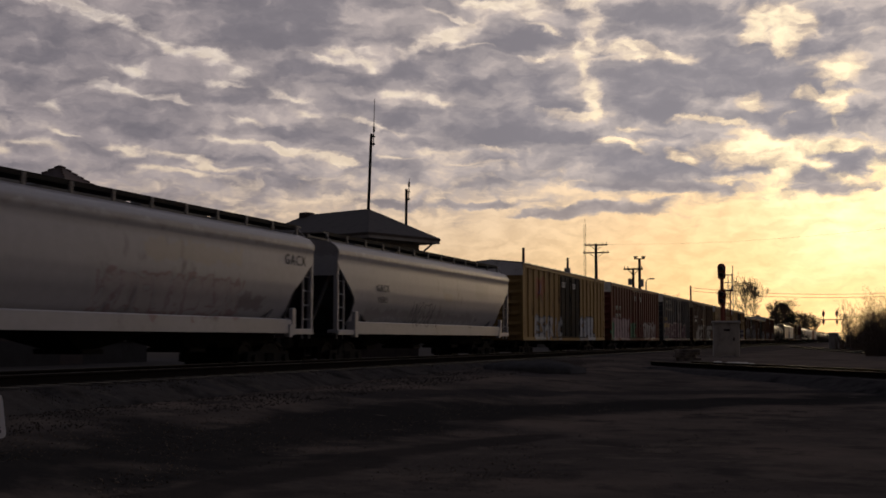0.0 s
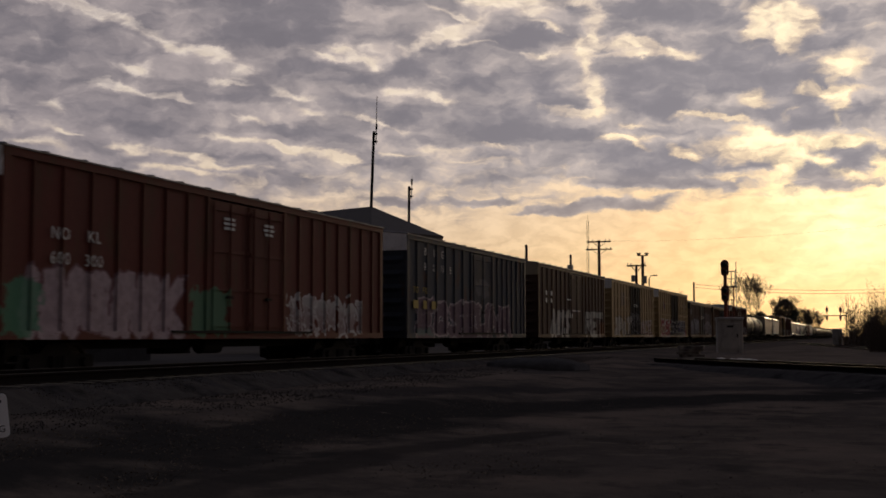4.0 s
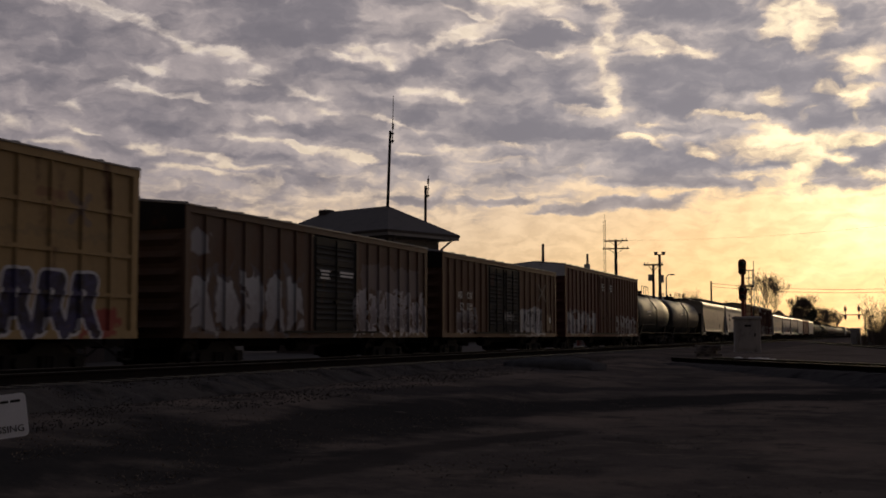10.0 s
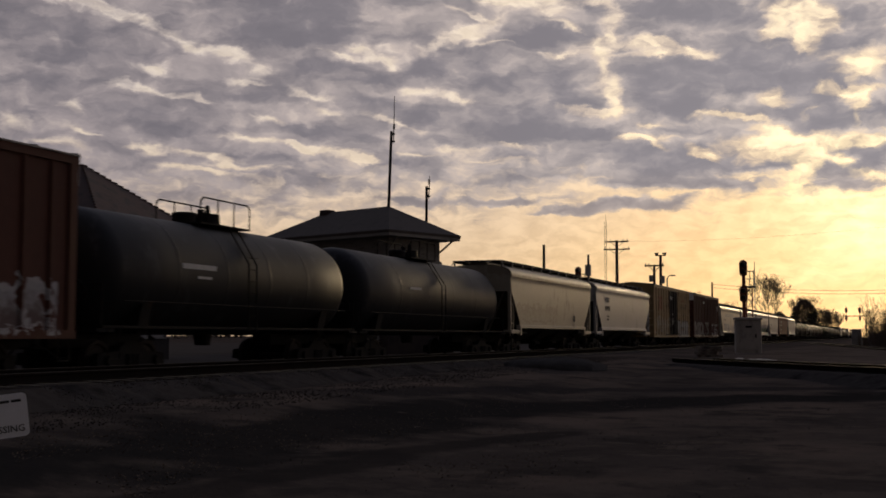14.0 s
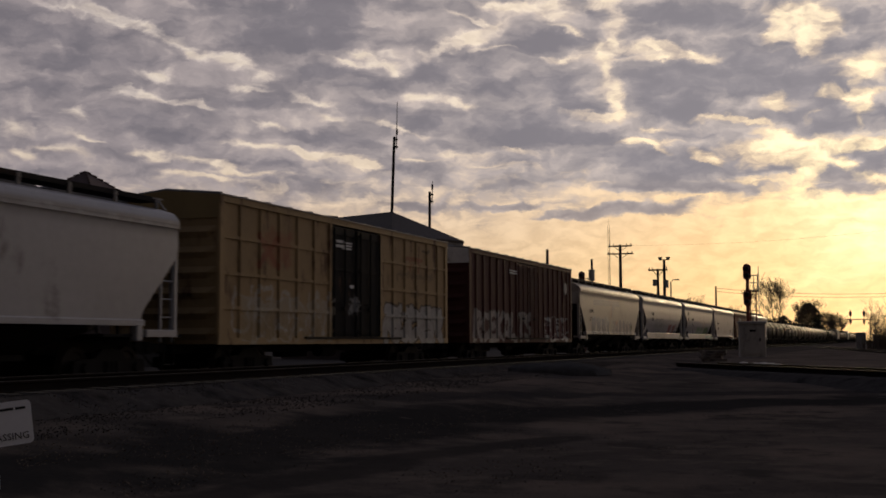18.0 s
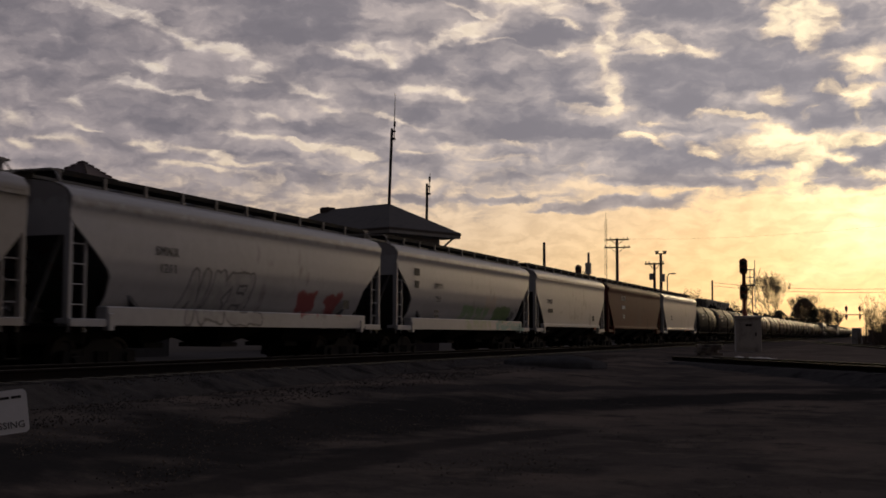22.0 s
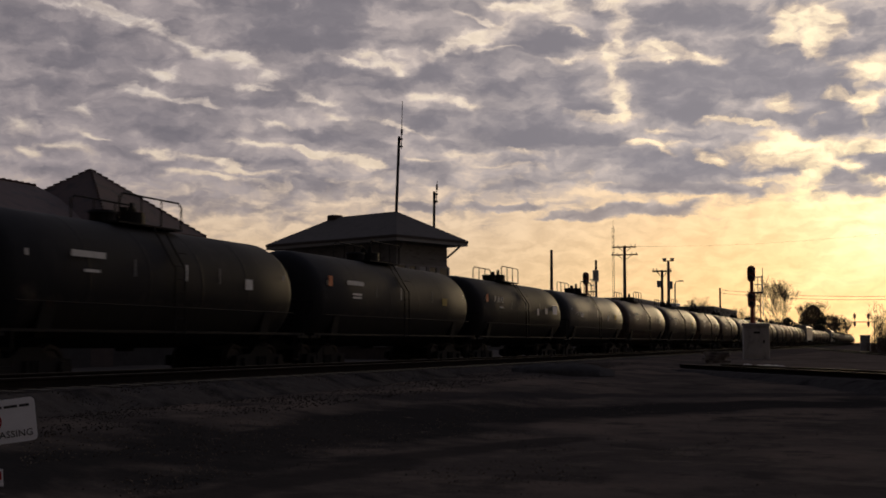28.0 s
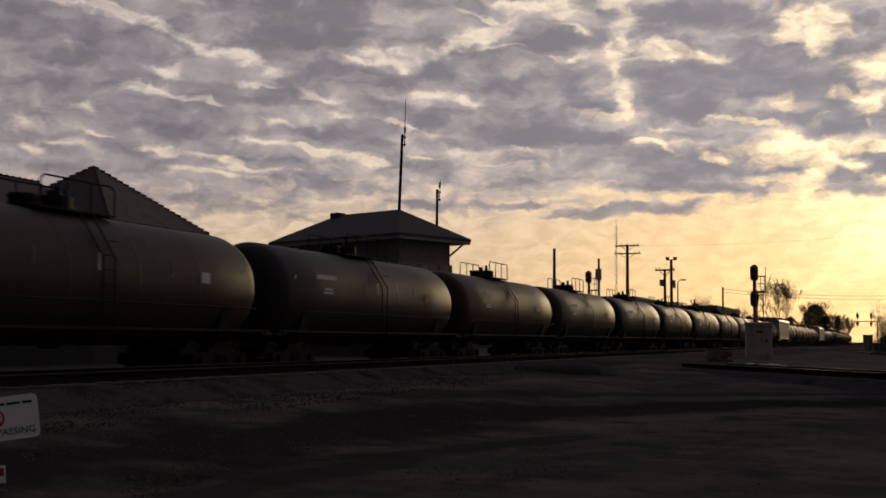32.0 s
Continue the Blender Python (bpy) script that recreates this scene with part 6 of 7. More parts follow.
stencil(c, "GACX", 0.42, 1.585, L(19.6, 38.9) / 2 - 1.2, 3.08, "black_text")
add(c, 19.6, 38.9)
c = hopper("pale grey covered hopper with a thin black scrawl", L(40.7, 60.06), (0.35, 0.35, 0.375), "round",
           (rubbed(-6.9, 4.5, 1.62, 2.02, (0.15, 0.14, 0.15), 1.5, 0.5), rubbed(0.25, 1.45, 2.33, 2.7, (0.30, 0.27, 0.24), 2.5, 0.7, 0.6),
            rubbed(4.4, 6.2, 2.6, 3.3, (0.24, 0.235, 0.25), 4.0, 0.5), rubbed(4.8, 5.2, 1.7, 2.0, (0.08, 0.08, 0.09), 6.0, 0.8),
            tag(word("ANOSTX", -2.9, -0.4, 1.45, 2.3, 0.1), 0.028, (0.05, 0.05, 0.055), seed=4.0, wob=0.3, strength=0.85)), 2, 0.2, uprights=True)
stencil(c, "GACX", 0.34, 1.605, -5.69, 2.57, "black_text")
stencil(c, "15005", 0.30, 1.605, -5.72, 2.2, "black_text")
add(c, 40.7, 60.06)

ln = L(62.6, 82.12)
c = boxcar("mustard yellow sixty-foot boxcar with black double doors", ln, (0.29, 0.19, 0.075), (0.387, 0.64), BLACK_DOOR, False, 7,
           (tag(word("ESHBIC", -7.0, -1.5, 1.12, 2.0, 0.1), 0.13, (0.44, 0.46, 0.50), (0.10, 0.11, 0.15), 0.05, 2.0, 0.9, 0.3),
            tag(word("SIMEL", 2.5, 6.7, 1.12, 2.05, 0.1), 0.21, (0.46, 0.50, 0.58), (0.06, 0.07, 0.10), 0.06, 3.0, 0.9, 0.3),
            rubbed(-6.9, -5.0, 3.2, 4.1, (0.36, 0.12, 0.07), 2.0, 0.55), tag(word("X", -6.7, -5.3, 3.1, 4.0), 0.13, (0.32, 0.09, 0.06), seed=4.0, strength=0.7), rubbed(-6.3, -5.7, 3.3, 3.8, (0.10, 0.13, 0.26), 4.0, 0.6)), 11, 0.3)
bars(c, 1.60, -1.3, 4.05, 3, 1.0, 0.06, "white_text")
bars(c, 1.60, 1.1, 4.05, 3, 1.0, 0.06, "white_text")
add(c, 62.6, 82.12)

ln = L(84.35, 103.74)
c = boxcar("rust-red sixty-foot boxcar with pale pink and green graffiti", ln, (0.115, 0.036, 0.028), (0.40, 0.62), None, False, 8,
           (tag(word("HNOUNBK", -8.5, -3.0, 1.12, 2.2, 0.1), 0.2, (0.46, 0.37, 0.40), (0.20, 0.12, 0.14), 0.05, 5.0, 0.9, 0.3),
            rubbed(-9.2, -8.0, 1.0, 2.1, (0.07, 0.24, 0.15), 6.0, 0.8), rubbed(-2.6, -0.8, 1.0, 2.2, (0.08, 0.24, 0.15), 8.0, 0.7),
            graffiti(2.4, 7.6, 1.0, 2.0, (0.38, 0.36, 0.36), (0.26, 0.2, 0.2), (0.5, 0.48, 0.48), 0.55, 7.0)), 12, 0.4)
stencil(c, "NO", 0.36, 1.59, -7.55, 2.95, "white_text")
stencil(c, "KL", 0.36, 1.59, -6.45, 2.95, "white_text")
stencil(c, "600", 0.36, 1.59, -7.55, 2.45, "white_text")
stencil(c, "300", 0.36, 1.59, -6.45, 2.45, "white_text")
bars(c, 1.6, -0.9, 4.0, 3, 0.6, 0.07, "white_text")
bars(c, 1.6, 1.2, 4.0, 3, 0.6, 0.07, "white_text")
add(c, 84.35, 103.74)

ln = L(106.04, 122.1)
c = boxcar("dark blue boxcar with faded lettering and pink graffiti", ln, (0.042, 0.050, 0.066), (0.47, 0.66), (0.036, 0.042, 0.056), False, 7,
           (tag(word("EOSEUNB", -6.6, 5.4, 1.12, 2.1, 0.1), 0.24, (0.17, 0.11, 0.145), (0.40, 0.34, 0.37), 0.07, 9.0, 0.8, 0.3),
            rubbed(-6.8, -4.8, 1.0, 1.35, (0.10, 0.2, 0.18), 4.0, 0.5), rubbed(0.2, 2.0, 2.6, 3.4, (0.12, 0.13, 0.16), 11.0, 0.5)), 13, 0.25, cap="galvanised")
for i, ch in enumerate("BIG"):
    stencil(c, ch, 0.42, 1.59, -5.9 + i * 0.93, 3.95, "white_text")
for i, ch in enumerate("BLUE"):
    stencil(c, ch, 0.38, 1.59, -5.9 + i * 0.93, 3.42, "white_text")
for i, ch in enumerate(("TO", "FX")):
    stencil(c, ch, 0.34, 1.59, -6.85 + i * 0.93, 2.55, "yellow_text")
for i in range(3):
    bars(c, 1.59, -6.85 + i * 0.93, 2.3, 1, 0.5, 0.3, "yellow_text")
add(c, 106.04, 122.1)

ln = L(124.46, 140.83)
c = boxcar("dark brown boxcar with white bubble-letter graffiti", ln, (0.060, 0.036, 0.028), (0.42, 0.62), None, False, 7,
           (tag(word("AOIS", -5.2, -1.4, 1.12, 2.2, 0.2), 0.23, (0.50, 0.48, 0.44), (0.05, 0.04, 0.04), 0.06, 12.0, 0.92, 0.16),
            tag(word("RET", 2.7, 7.1, 1.12, 2.25), 0.19, (0.46, 0.45, 0.42), (0.05, 0.04, 0.035), 0.06, 14.0, 0.92, 0.14),
            rubbed(6.4, 7.6, 1.0, 1.9, (0.18, 0.08, 0.035), 3.0, 0.7)), 14, 0.4, cap=surface("tan end cap", (0.30, 0.26, 0.19), 0.7, 0, 0.2, 1.0))
bars(c, 1.59, -6.3, 3.3, 2, 0.35, 0.22, "white_text")
bars(c, 1.59, -5.3, 3.3, 2, 0.35, 0.22, "white_text")
bars(c, 1.60, -1.55, 3.0, 1, 1.0, 0.06, "white_text")
bars(c, 1.60, 0.1, 2.42, 1, 2.0, 0.05, "white_text")
bars(c, 1.60, -1.0, 2.2, 1, 0.5, 0.2, "white_text")
add(c, 124.46, 140.83)

ln = L(143.08, 159.41)
c = boxcar("sand-yellow panelled boxcar with a black plug door", ln, (0.30, 0.220, 0.115), (0.387, 0.628), BLACK_DOOR, True, 6,
           (tag(word("OPAT", -6.9, -1.4, 1.12, 2.1, 0.1), 0.23, (0.48, 0.46, 0.41), (0.12, 0.10, 0.08), 0.06, 15.0, 0.85, 0.3),
            tag(word("UBESEL", 2.3, 7.2, 1.12, 2.0, 0.1), 0.11, (0.30, 0.20, 0.17), (0.52, 0.48, 0.46), 0.06, 17.0, 0.9, 0.3),
            graffiti(-1.6, 1.8, 1.1, 2.4, (0.2, 0.2, 0.22), (0.06, 0.06, 0.07), (0.3, 0.3, 0.32), 0.6, 18.0, 0.5),
            rubbed(-4.9, -3.3, 3.0, 4.0, (0.17, 0.15, 0.16), 5.0, 0.5), rubbed(5.6, 7.2, 3.0, 4.0, (0.24, 0.14, 0.08), 6.0, 0.55)), 15, 0.25)
bars(c, 1.60, 0.2, 3.2, 2, 1.3, 0.07, "white_text")
add(c, 143.08, 159.41)

ln = L(161.77, 177.98)
c = boxcar("sand-yellow panelled boxcar with a crossed mark and red graffiti", ln, (0.28, 0.195, 0.095), (0.387, 0.628), (0.022, 0.021, 0.019), True, 6,
           (tag(word("KTISAK", -6.6, -1.9, 1.12, 2.15, 0.1), 0.17, (0.29, 0.045, 0.06), (0.55, 0.53, 0.52), 0.07, 19.0, 0.95, 0.3),
            tag(word("SROEK", -1.9, 1.9, 1.12, 2.05, 0.1), 0.12, (0.04, 0.035, 0.045), (0.5, 0.47, 0.44), 0.06, 20.0, 0.95, 0.3),
            rubbed(5.9, 7.1, 1.0, 1.6, (0.24, 0.03, 0.035), 9.0, 0.85),
            tag(word("BBBB", 2.5, 6.5, 1.1, 2.15, 0.1), 0.17, (0.045, 0.045, 0.115), (0.46, 0.46, 0.5), 0.06, 21.0, 0.95, 0.05, (0.02, 0.02, 0.03)),
            tag(word("T", 4.5, 5.3, 3.35, 3.8), 0.08, (0.22, 0.10, 0.07), seed=3.0, strength=0.5),
            tag(word("X", 5.45, 6.2, 3.3, 3.85), 0.08, (0.14, 0.12, 0.15), seed=5.0, strength=0.5),
            rubbed(3.4, 7.0, 2.95, 3.15, (0.15, 0.12, 0.08), 4.0, 0.4),
            tag([[(-5.5, 3.0), (-4.4, 3.85)]], 0.12, (0.26, 0.08, 0.065), seed=1.0, strength=0.75, wob=0.08), tag([[(-5.5, 3.85), (-4.4, 3.0)]], 0.12, (0.13, 0.12, 0.2), seed=2.0, strength=0.75, wob=0.08)), 16, 0.22)
add(c, 161.77, 177.98)

ln = L(179.87, 196.09)
c = boxcar("rusty dark boxcar with a black louvred door and grey graffiti", ln, (0.092, 0.060, 0.046), (0.42, 0.618), (0.022, 0.022, 0.023), False, 7,
           (graffiti(-7.4, -1.6, 1.0, 2.5, (0.38, 0.39, 0.42), (0.28, 0.27, 0.29), (0.10, 0.09, 0.10), 0.9, 23.0, 0.8),
            graffiti(1.6, 7.6, 1.0, 2.2, (0.36, 0.35, 0.38), (0.2, 0.18, 0.2), (0.46, 0.45, 0.48), 0.55, 24.0, 0.75),
            rubbed(2.2, 7.0, 2.3, 3.3, (0.24, 0.22, 0.24), 5.0, 0.35), rubbed(-7.5, -6.6, 2.9, 3.5, (0.3, 0.3, 0.33), 7.0, 0.7)), 17, 0.5, cap="steel_dark", EAVE=4.06, louvred=True)
bars(c, 1.60, -0.45, 2.9, 3, 0.65, 0.06, "white_text")
bars(c, 1.60, 1.0, 2.9, 2, 1.1, 0.06, "white_text")
add(c, 179.87, 196.09)

ln = L(197.66, 214.37)
c = boxcar("brown boxcar with a dark louvred door and pale initials graffiti", ln, (0.095, 0.052, 0.034), (0.33, 0.613), (0.018, 0.018, 0.019), False, 7,
           (rubbed(1.9, 5.5, 1.1, 2.3, (0.40, 0.40, 0.41), 26.0, 0.9, 0.7), rubbed(0.2, 6.0, 0.94, 1.16, (0.40, 0.39, 0.38), 3.0, 0.8), rubbed(6.35, 7.25, 1.2, 2.1, (0.30, 0.22, 0.14), 3.0, 0.8, 0.5),
            tag(word("IOONI", 2.2, 5.5, 1.3, 2.1, 0.2), 0.06, (0.10, 0.09, 0.09), seed=26.0, strength=0.8), rubbed(-0.4, 0.95, 1.6, 2.05, (0.32, 0.31, 0.31), 5.0, 0.6, 4.0),
            graffiti(-6.4, -3.8, 1.1, 1.8, (0.24, 0.24, 0.28), (0.1, 0.08, 0.09), (0.4, 0.4, 0.44), 0.5, 27.0, 0.6)), 18, 0.5, cap="steel_dark", EAVE=4.06, louvred=True)
for ch, yy, zz in (("AB", -6.1, 2.42), ("OX", -5.0, 2.42), ("52", -5.9, 1.98), ("039", -5.0, 1.98)):
    stencil(c, ch, 0.40, 1.59, yy, zz, "white_text", spacing=1.1)
bars(c, 1.59, 6.75, 1.85, 1, 0.3, 0.25, "white_text")
for s in (-1, 1):
    part("painted_cross", Geo().slab([(-0.68, s * -0.36), (-0.6, s * -0.42), (0.68, s * 0.36), (0.6, s * 0.42)], "x", 0, 0.004 if s > 0 else 0.003),
         surface("worn grey cross" + str(s), (0.16, 0.13, 0.115), 0.8, 0, 0.3, 4.0), c, at=pose(1.583, 5.4, 3.0))
add(c, 197.66, 214.37)

ln = L(216.21, 235.77)
c = boxcar("long red-brown boxcar with a band of whitewash graffiti", ln, (0.088, 0.037, 0.028), (0.40, 0.62), None, False, 9,
           (graffiti(-8.8, -2.6, 1.0, 2.1, (0.42, 0.43, 0.45), (0.32, 0.32, 0.34), (0.2, 0.18, 0.18), 0.85, 29.0, 0.8),
            graffiti(2.8, 8.9, 1.0, 1.9, (0.40, 0.41, 0.43), (0.15, 0.12, 0.12), (0.46, 0.46, 0.48), 0.6, 30.0, 0.8)), 19, 0.35)
bars(c, 1.60, -0.9, 3.95, 3, 0.65, 0.09, "white_text")
bars(c, 1.60, 1.2, 3.95, 3, 0.65, 0.09, "white_text")
add(c, 216.21, 235.77)

c = tank_car("dull black tank car with white stencilled marks", L(236.9, 249.7), (0.020, 0.021, 0.024), 0.5, 1)
bars(c, 1.415, -2.4, 2.7, 1, 1.7, 0.12, "white_text")
bars(c, 1.425, -2.2, 2.42, 1, 0.7, 0.06, "white_text")
add(c, 236.9, 249.7)
c = tank_car("dull black tank car", L(250.5, 265.5), (0.020, 0.021, 0.025), 0.5, 2)
bars(c, 1.415, -2.6, 2.7, 1, 1.3, 0.09, "white_text")
add(c, 250.5, 265.5)

ln = L(266.4, 281.69)
c = hopper("beige covered hopper with brown rust streaks", ln, (0.34, 0.30, 0.235), "flat",
           (graffiti(-6.5, 0.5, 1.6, 2.25, (0.22, 0.17, 0.13), (0.34, 0.30, 0.24), (0.17, 0.12, 0.09), 0.6, 31.0, 0.55),), 21, 0.35)
bars(c, 1.60, 3.6, 2.05, 1, 0.5, 0.3, "black_text")
add(c, 266.4, 281.69)
ln = L(283.12, 299.57)
c = hopper("clean white covered hopper with dark numbers", ln, (0.35, 0.35, 0.365), "flat", (), 22, 0.15)
stencil(c, "849897", 0.44, 1.59, -5.0, 2.46, "black_text", spacing=1.05)
stencil(c, "WFRX", 0.42, 1.585, -5.1, 2.95, "grey_text", spacing=1.05)
bars(c, 1.585, -4.9, 2.2, 2, 0.6, 0.1, "black_text")
add(c, 283.12, 299.57)

ln = L(301.42, 317.95)
c = boxcar("ochre panelled boxcar with a black plug door", ln, (0.33, 0.235, 0.125), (0.387, 0.618), BLACK_DOOR, True, 6,
           (tag(word("UROUN", -7.3, -1.9, 1.15, 2.4, 0.2), 0.045, (0.50, 0.47, 0.41), seed=33.0, strength=0.7, wob=0.4),
            tag([[(-5.9, 3.0), (-4.9, 3.75)], [(-5.9, 3.75), (-4.9, 3.0)]], 0.1, (0.30, 0.09, 0.06), seed=3.0, strength=0.6, wob=0.1),
            graffiti(-6.8, -1.6, 1.0, 2.0, (0.36, 0.33, 0.26), (0.28, 0.22, 0.13), (0.40, 0.38, 0.33), 0.7, 33.0, 0.55),
            rubbed(2.2, 7.4, 1.7, 2.15, (0.42, 0.41, 0.39), 34.0, 0.8, 1.2), tag(word("RUDER", 2.2, 7.4, 1.12, 2.0, 0.1), 0.2, (0.42, 0.41, 0.39), (0.08, 0.065, 0.055), 0.06, 34.0, 0.9, 0.3),
            tag(word("TT", 4.0, 5.5, 3.4, 3.8), 0.07, (0.30, 0.10, 0.055), seed=2.0, strength=0.6, wob=0.03),
            rubbed(-5.6, -4.0, 3.0, 4.0, (0.30, 0.11, 0.06), 8.0, 0.5), rubbed(5.5, 6.3, 4.05, 4.3, (0.06, 0.05, 0.04), 12.0, 0.7),
            rubbed(3.3, 6.6, 3.08, 3.4, (0.12, 0.09, 0.06), 13.0, 0.5, 5.0), rubbed(4.2, 5.7, 2.5, 2.8, (0.14, 0.105, 0.07), 15.0, 0.45, 5.0), rubbed(-0.5, 0.2, 1.8, 2.4, (0.36, 0.36, 0.36), 16.0, 0.7, 4.0)), 23, 0.3, cap=surface("ochre end cap", (0.30, 0.22, 0.10), 0.7, 0, 0.2, 1.0))
bars(c, 1.60, -1.2, 4.0, 2, 0.7, 0.08, "white_text")
bars(c, 1.60, -0.4, 2.7, 1, 0.35, 0.1, "white_text")
bars(c, 1.60, -0.75, 3.97, 3, 0.7, 0.05, "white_text")
add(c, 301.42, 317.95)
ln = L(320.42, 336.78)
c = boxcar("wine-brown boxcar with pale outlined graffiti", ln, (0.075, 0.030, 0.027), (0.40, 0.62), None, False, 7,
           (tag(word("RCEKOLTS", -7.2, 0.4, 1.12, 2.1, 0.1), 0.15, (0.42, 0.39, 0.36), (0.12, 0.09, 0.08), 0.05, 36.0, 0.8, 0.3),
            graffiti(2.9, 7.0, 1.0, 1.95, (0.08, 0.03, 0.03), (0.10, 0.04, 0.04), (0.55, 0.54, 0.53), 0.8, 37.0, 0.9)), 24, 0.35)
bars(c, 1.60, -2.2, 4.05, 2, 1.1, 0.06, "white_text")
part("round_emblem", Geo().rod((0, 0, 0), (0.004, 0, 0), 0.3, sides=24), surface("pale emblem disc", (0.30, 0.28, 0.28), 0.7, 0, 0.2, 4.0), c, at=pose(1.583, 6.6, 3.6))
add(c, 320.42, 336.78)

ln = L(338.54, 354.73)
c = hopper("grey-beige covered hopper with faded blue stripe and graffiti", ln, (0.31, 0.29, 0.275), "flat",
           (rubbed(-5.2, -0.9, 1.25, 2.3, (0.17, 0.20, 0.27), 4.0, 0.8, 1.0), rubbed(-0.5, 5.6, 1.35, 2.15, (0.20, 0.21, 0.25), 6.0, 0.7, 1.4),
            graffiti(-5.2, -0.9, 1.2, 2.15, (0.15, 0.18, 0.26), (0.06, 0.065, 0.09), (0.40, 0.40, 0.42), 0.95, 40.0, 0.9),
            graffiti(-0.4, 5.5, 1.2, 2.0, (0.10, 0.115, 0.17), (0.06, 0.065, 0.09), (0.34, 0.34, 0.36), 0.7, 41.0, 0.85),
            tag([[(-4.6, 3.10), (1.75, 3.17)], [(0.15, 3.0), (-0.2, 2.5)]], 0.15, (0.14, 0.165, 0.23), seed=8.0, strength=0.75, wob=0.04),
            tag([[(-4.6, 3.12), (1.75, 3.19)]], 0.02, (0.27, 0.28, 0.32), seed=8.0, strength=0.7, wob=0.03), rubbed(-0.6, -0.1, 2.3, 3.2, (0.24, 0.15, 0.09), 11.0, 0.5), rubbed(0.6, 1.4, 1.9, 2.2, (0.32, 0.14, 0.06), 5.0, 0.7)), 25, 0.4)
stencil(c, "SMNX", 0.30, 1.60, -5.22, 2.52, "black_text")
stencil(c, "121", 0.30, 1.60, -5.45, 2.1, "black_text")
bars(c, 1.60, 5.1, 1.95, 1, 0.3, 0.3, "black_text")
add(c, 338.54, 354.73)
ln = L(356.07, 372.21)
c = hopper("white covered hopper with two red painted spots", ln, (0.35, 0.35, 0.365), "round",
           (tag(word("AUKEL", -3.5, 0.0, 1.35, 2.35, 0.15), 0.14, (0.36, 0.36, 0.37), (0.04, 0.04, 0.05), 0.05, 42.0, 0.85, 0.12), rubbed(2.2, 3.35, 1.45, 2.25, (0.25, 0.03, 0.035), 51.0, 0.92, 1.3), rubbed(4.0, 5.0, 1.55, 2.2, (0.25, 0.03, 0.035), 52.0, 0.92, 1.3)), 26, 0.15)
stencil(c, "SMNX", 0.30, 1.605, -4.35, 2.72, "black_text")
stencil(c, "1211", 0.30, 1.605, -4.3, 2.34, "black_text")
bars(c, 1.60, 5.1, 1.98, 1, 0.45, 0.26, "black_text")
add(c, 356.07, 372.21)
ln = L(373.64, 389.79)
c = hopper("white covered hopper with green graffiti along the sill", ln, (0.35, 0.35, 0.365), "round",
           (graffiti(-1.0, 2.2, 1.15, 1.95, (0.10, 0.28, 0.07), (0.26, 0.32, 0.2), (0.3, 0.33, 0.28), 0.7, 44.0, 0.7),
            rubbed(3.0, 5.3, 1.5, 2.15, (0.11, 0.20, 0.06), 45.0, 0.9, 1.2), tag(word("DOB", 3.2, 5.2, 1.6, 2.05), 0.07, (0.16, 0.27, 0.09), (0.07, 0.13, 0.05), 0.04, 45.0, 0.7, 0.15),
            rubbed(2.8, 7.0, 1.1, 1.56, (0.10, 0.27, 0.27), 46.0, 0.9, 0.8), rubbed(3.2, 6.0, 1.3, 1.5, (0.33, 0.36, 0.36), 47.0, 0.7, 4.0), rubbed(5.3, 6.0, 1.6, 2.05, (0.05, 0.05, 0.055), 48.0, 0.85, 1.5),
            rubbed(1.5, 3.0, 1.9, 2.5, (0.42, 0.33, 0.26), 2.0, 0.5)), 27, 0.15)
stencil(c, "SMNX", 0.30, 1.605, -3.9, 2.62, "black_text")
stencil(c, "281", 0.30, 1.605, -3.9, 2.15, "black_text")
bars(c, 1.60, -6.0, 3.25, 2, 0.55, 0.25, "black_text")
bars(c, 1.60, -4.1, 1.85, 2, 0.6, 0.1, "black_text")
add(c, 373.64, 389.79)
ln = L(391.0, 405.75)
c = hopper("white short covered hopper", ln, (0.35, 0.35, 0.365), "flat", (rubbed(-1.0, 1.0, 1.72, 2.02, (0.22, 0.21, 0.21), 3.0, 0.5), rubbed(-2.8, -2.3, 1.95, 2.15, (0.14, 0.14, 0.14), 5.0, 0.5)), 28, 0.2)
stencil(c, "SMNX", 0.30, 1.60, -4.7, 2.47, "black_text")
bars(c, 1.60, -4.65, 2.22, 1, 1.05, 0.2, "black_text")
bars(c, 1.60, 4.2, 2.0, 1, 0.45, 0.28, "black_text")
bars(c, 1.60, 4.6, 1.35, 1, 0.6, 0.12, "orange_text")
add(c, 391.0, 405.75)
ln = L(406.91, 424.43)
c = hopper("red-brown covered hopper with white stencils", ln, (0.105, 0.031, 0.024), "flat", (), 29, 0.2, rough=0.6, gloss=0.08)
stencil(c, "GACX", 0.42, 1.60, -4.3, 3.05, "white_text")
bars(c, 1.60, -4.3, 2.75, 1, 0.9, 0.2, "white_text")
bars(c, 1.60, -4.2, 2.2, 2, 0.6, 0.08, "white_text")
add(c, 406.91, 424.43)
ln = L(425.75, 442.29)
c = hopper("white covered hopper coupled before the tank cars", ln, (0.35, 0.35, 0.365), "flat", (), 30, 0.18)
bars(c, 1.60, -4.5, 2.4, 2, 0.6, 0.12, "black_text")
bars(c, 1.60, 2.0, 1.36, 1, 0.5, 0.1, "orange_text")
bars(c, 1.60, 3.6, 1.36, 1, 0.4, 0.1, "orange_text")
add(c, 425.75, 442.29)

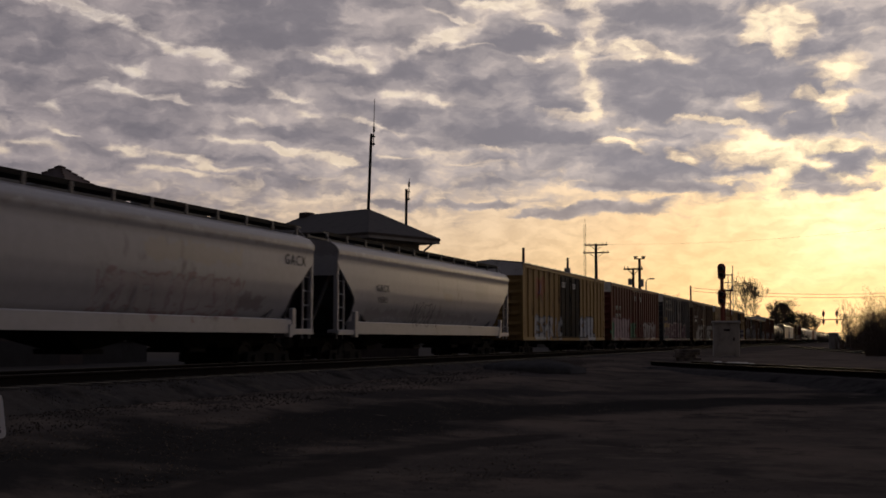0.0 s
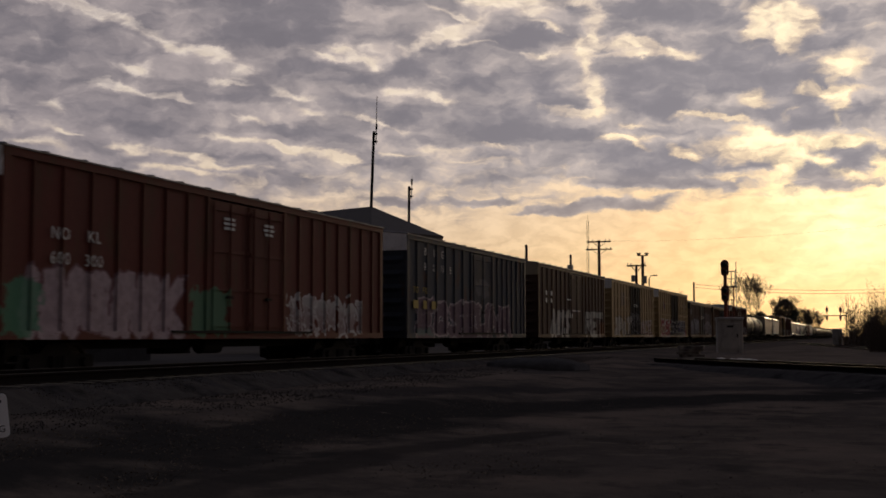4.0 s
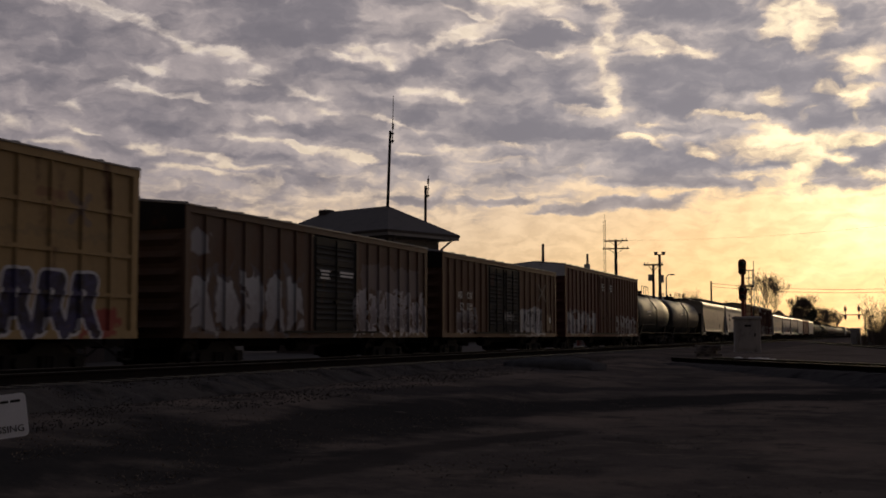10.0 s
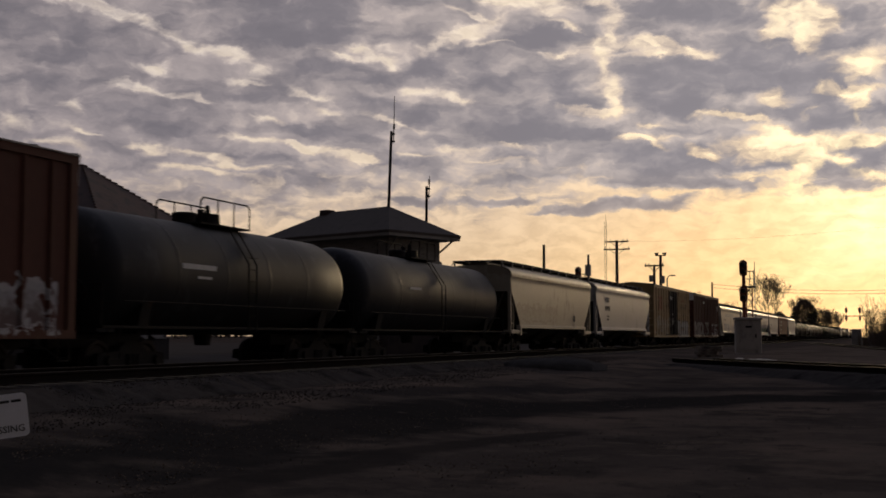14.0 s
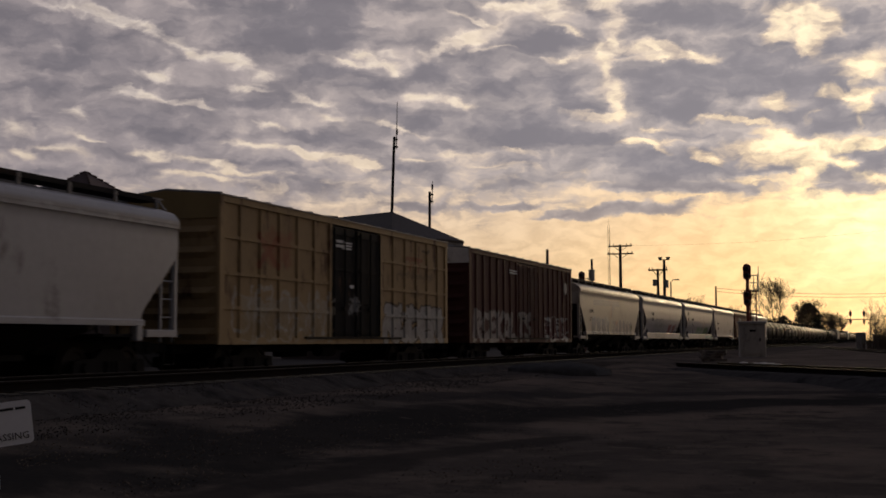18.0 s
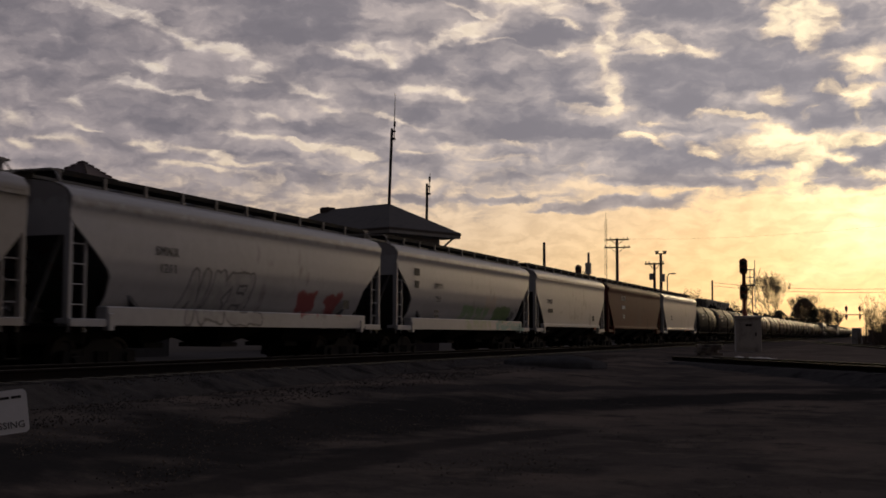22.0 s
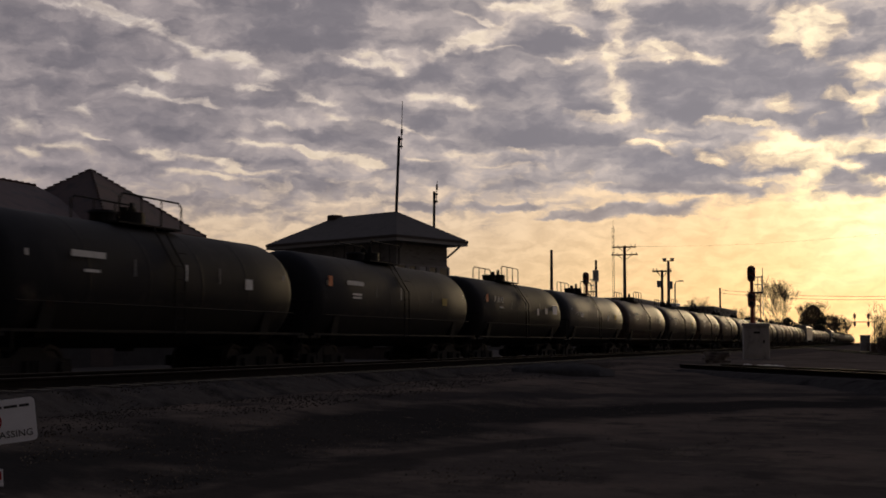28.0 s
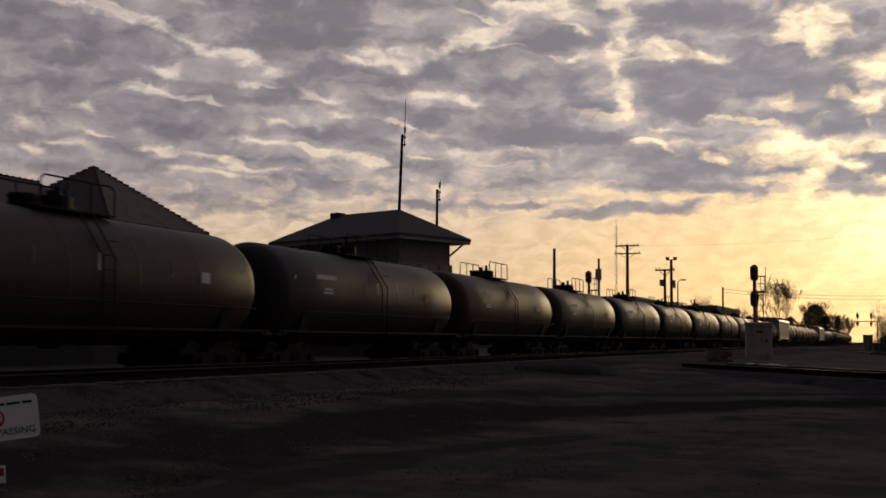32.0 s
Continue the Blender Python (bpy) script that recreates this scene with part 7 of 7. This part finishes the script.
# the block of tank cars
ENDS = [442.29, 455.67, 470.49, 484.78, 499.61, 514.26, 529.25, 543.44, 557.6, 572.04, 586.09, 602.25, 616.7, 631.2, 645.7, 660.2]
# last four tones browner: warm sunlight on the farther cars put into their paint
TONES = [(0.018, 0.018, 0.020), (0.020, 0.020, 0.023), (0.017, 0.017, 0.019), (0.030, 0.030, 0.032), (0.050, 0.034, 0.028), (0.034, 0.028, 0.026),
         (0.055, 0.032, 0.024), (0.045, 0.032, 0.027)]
for i, (a, b) in enumerate(zip(ENDS, ENDS[1:])):
    a, b = a + 2.3, b + 1.5
    label = ("glossy black tank car with small placards", "black tank car with a yellow placard", "black tank car with white stencilled marks",
             "dusty grey-black tank car")[i % 4]
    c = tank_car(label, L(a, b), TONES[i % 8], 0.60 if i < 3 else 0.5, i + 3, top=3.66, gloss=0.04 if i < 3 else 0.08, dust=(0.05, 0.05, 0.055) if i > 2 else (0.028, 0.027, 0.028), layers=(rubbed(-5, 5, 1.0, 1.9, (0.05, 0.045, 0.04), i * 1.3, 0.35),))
    h = L(a, b) / 2
    rng = random.Random(70 + i)
    if i == 3:
        stencil(c, "PPTX 3416", 0.27, 1.425, -h + 2.3, 2.36, "white_text")
    elif i == 2:
        stencil(c, "X 3242", 0.34, 1.415, -h + 2.6, 2.62, "white_text")
        part("steel_plate", Geo().block(1.38, 1.425, h - 2.1, h - 1.3, 2.3, 2.72, 0.01), "galvanised", c)
    else:
        bars(c, 1.415, -h + 2.8, 2.82, 1, 1.3, 0.13, "white_text")
    bars(c, 1.43, -h + 2.9, 2.45, rng.choice((1, 2)), 0.7, 0.06, "white_text")
    bars(c, 1.43, h - rng.uniform(2.6, 3.4), 2.55, 1, 0.5, 0.26, "yellow_text" if i % 2 else "white_text", "placard")
    for k, y in enumerate((-h + 1.0, -h + 4.4, -h + 6.4, h - 4.2, h - 0.9) if i < 6 else ()):
        part("reflector_strip", lambda: Geo().box(-0.004, 0.004, -0.035, 0.035, 0, 0.5), "grey_text" if k % 2 else "white_text", c, at=pose(1.405 if k not in (0, 4) else 1.36, y, 2.25), share=("strip", k % 2))
    if i in (1, 2, 9):
        bars(c, 1.41, -h + 1.1, 2.9, 1, 0.3, 0.3, "orange_text", "placard")
    if i in (2, 3):
        bars(c, 1.43, h - 4.6, 2.5, 1, 0.35, 0.3, "white_text", "placard")
    add(c, a, b)
pale = hopper("pale far covered hopper among tank cars", L(662, 679), (0.32, 0.32, 0.32), "flat", (), 60, 0.2)
add(pale, 662, 679)
last = c
pos = 680.5
for i in range(18):
    if i == 5:
        add(copy_thing(pale, pose(0, 0, 0)), pos, pos + 17)
        pos += 18.5
        continue
    add(copy_thing(last, pose(0, 0, 0)), pos, pos + 13)
    pos += 14.5


def train_y(s, t):
    """Where a spot of the train lies along the track: steady, very slightly gaining."""
    return s - SCALE * (14.866 * t + 0.0056 * t * t) - 5.77


def motions():
    for car, s in CARS:
        walk(car, [(t, pose(TRACK_X, train_y(s, t), 0)) for t in (0, 4, 8, 12, 16, 20, 24, 28, 32)])


motions()
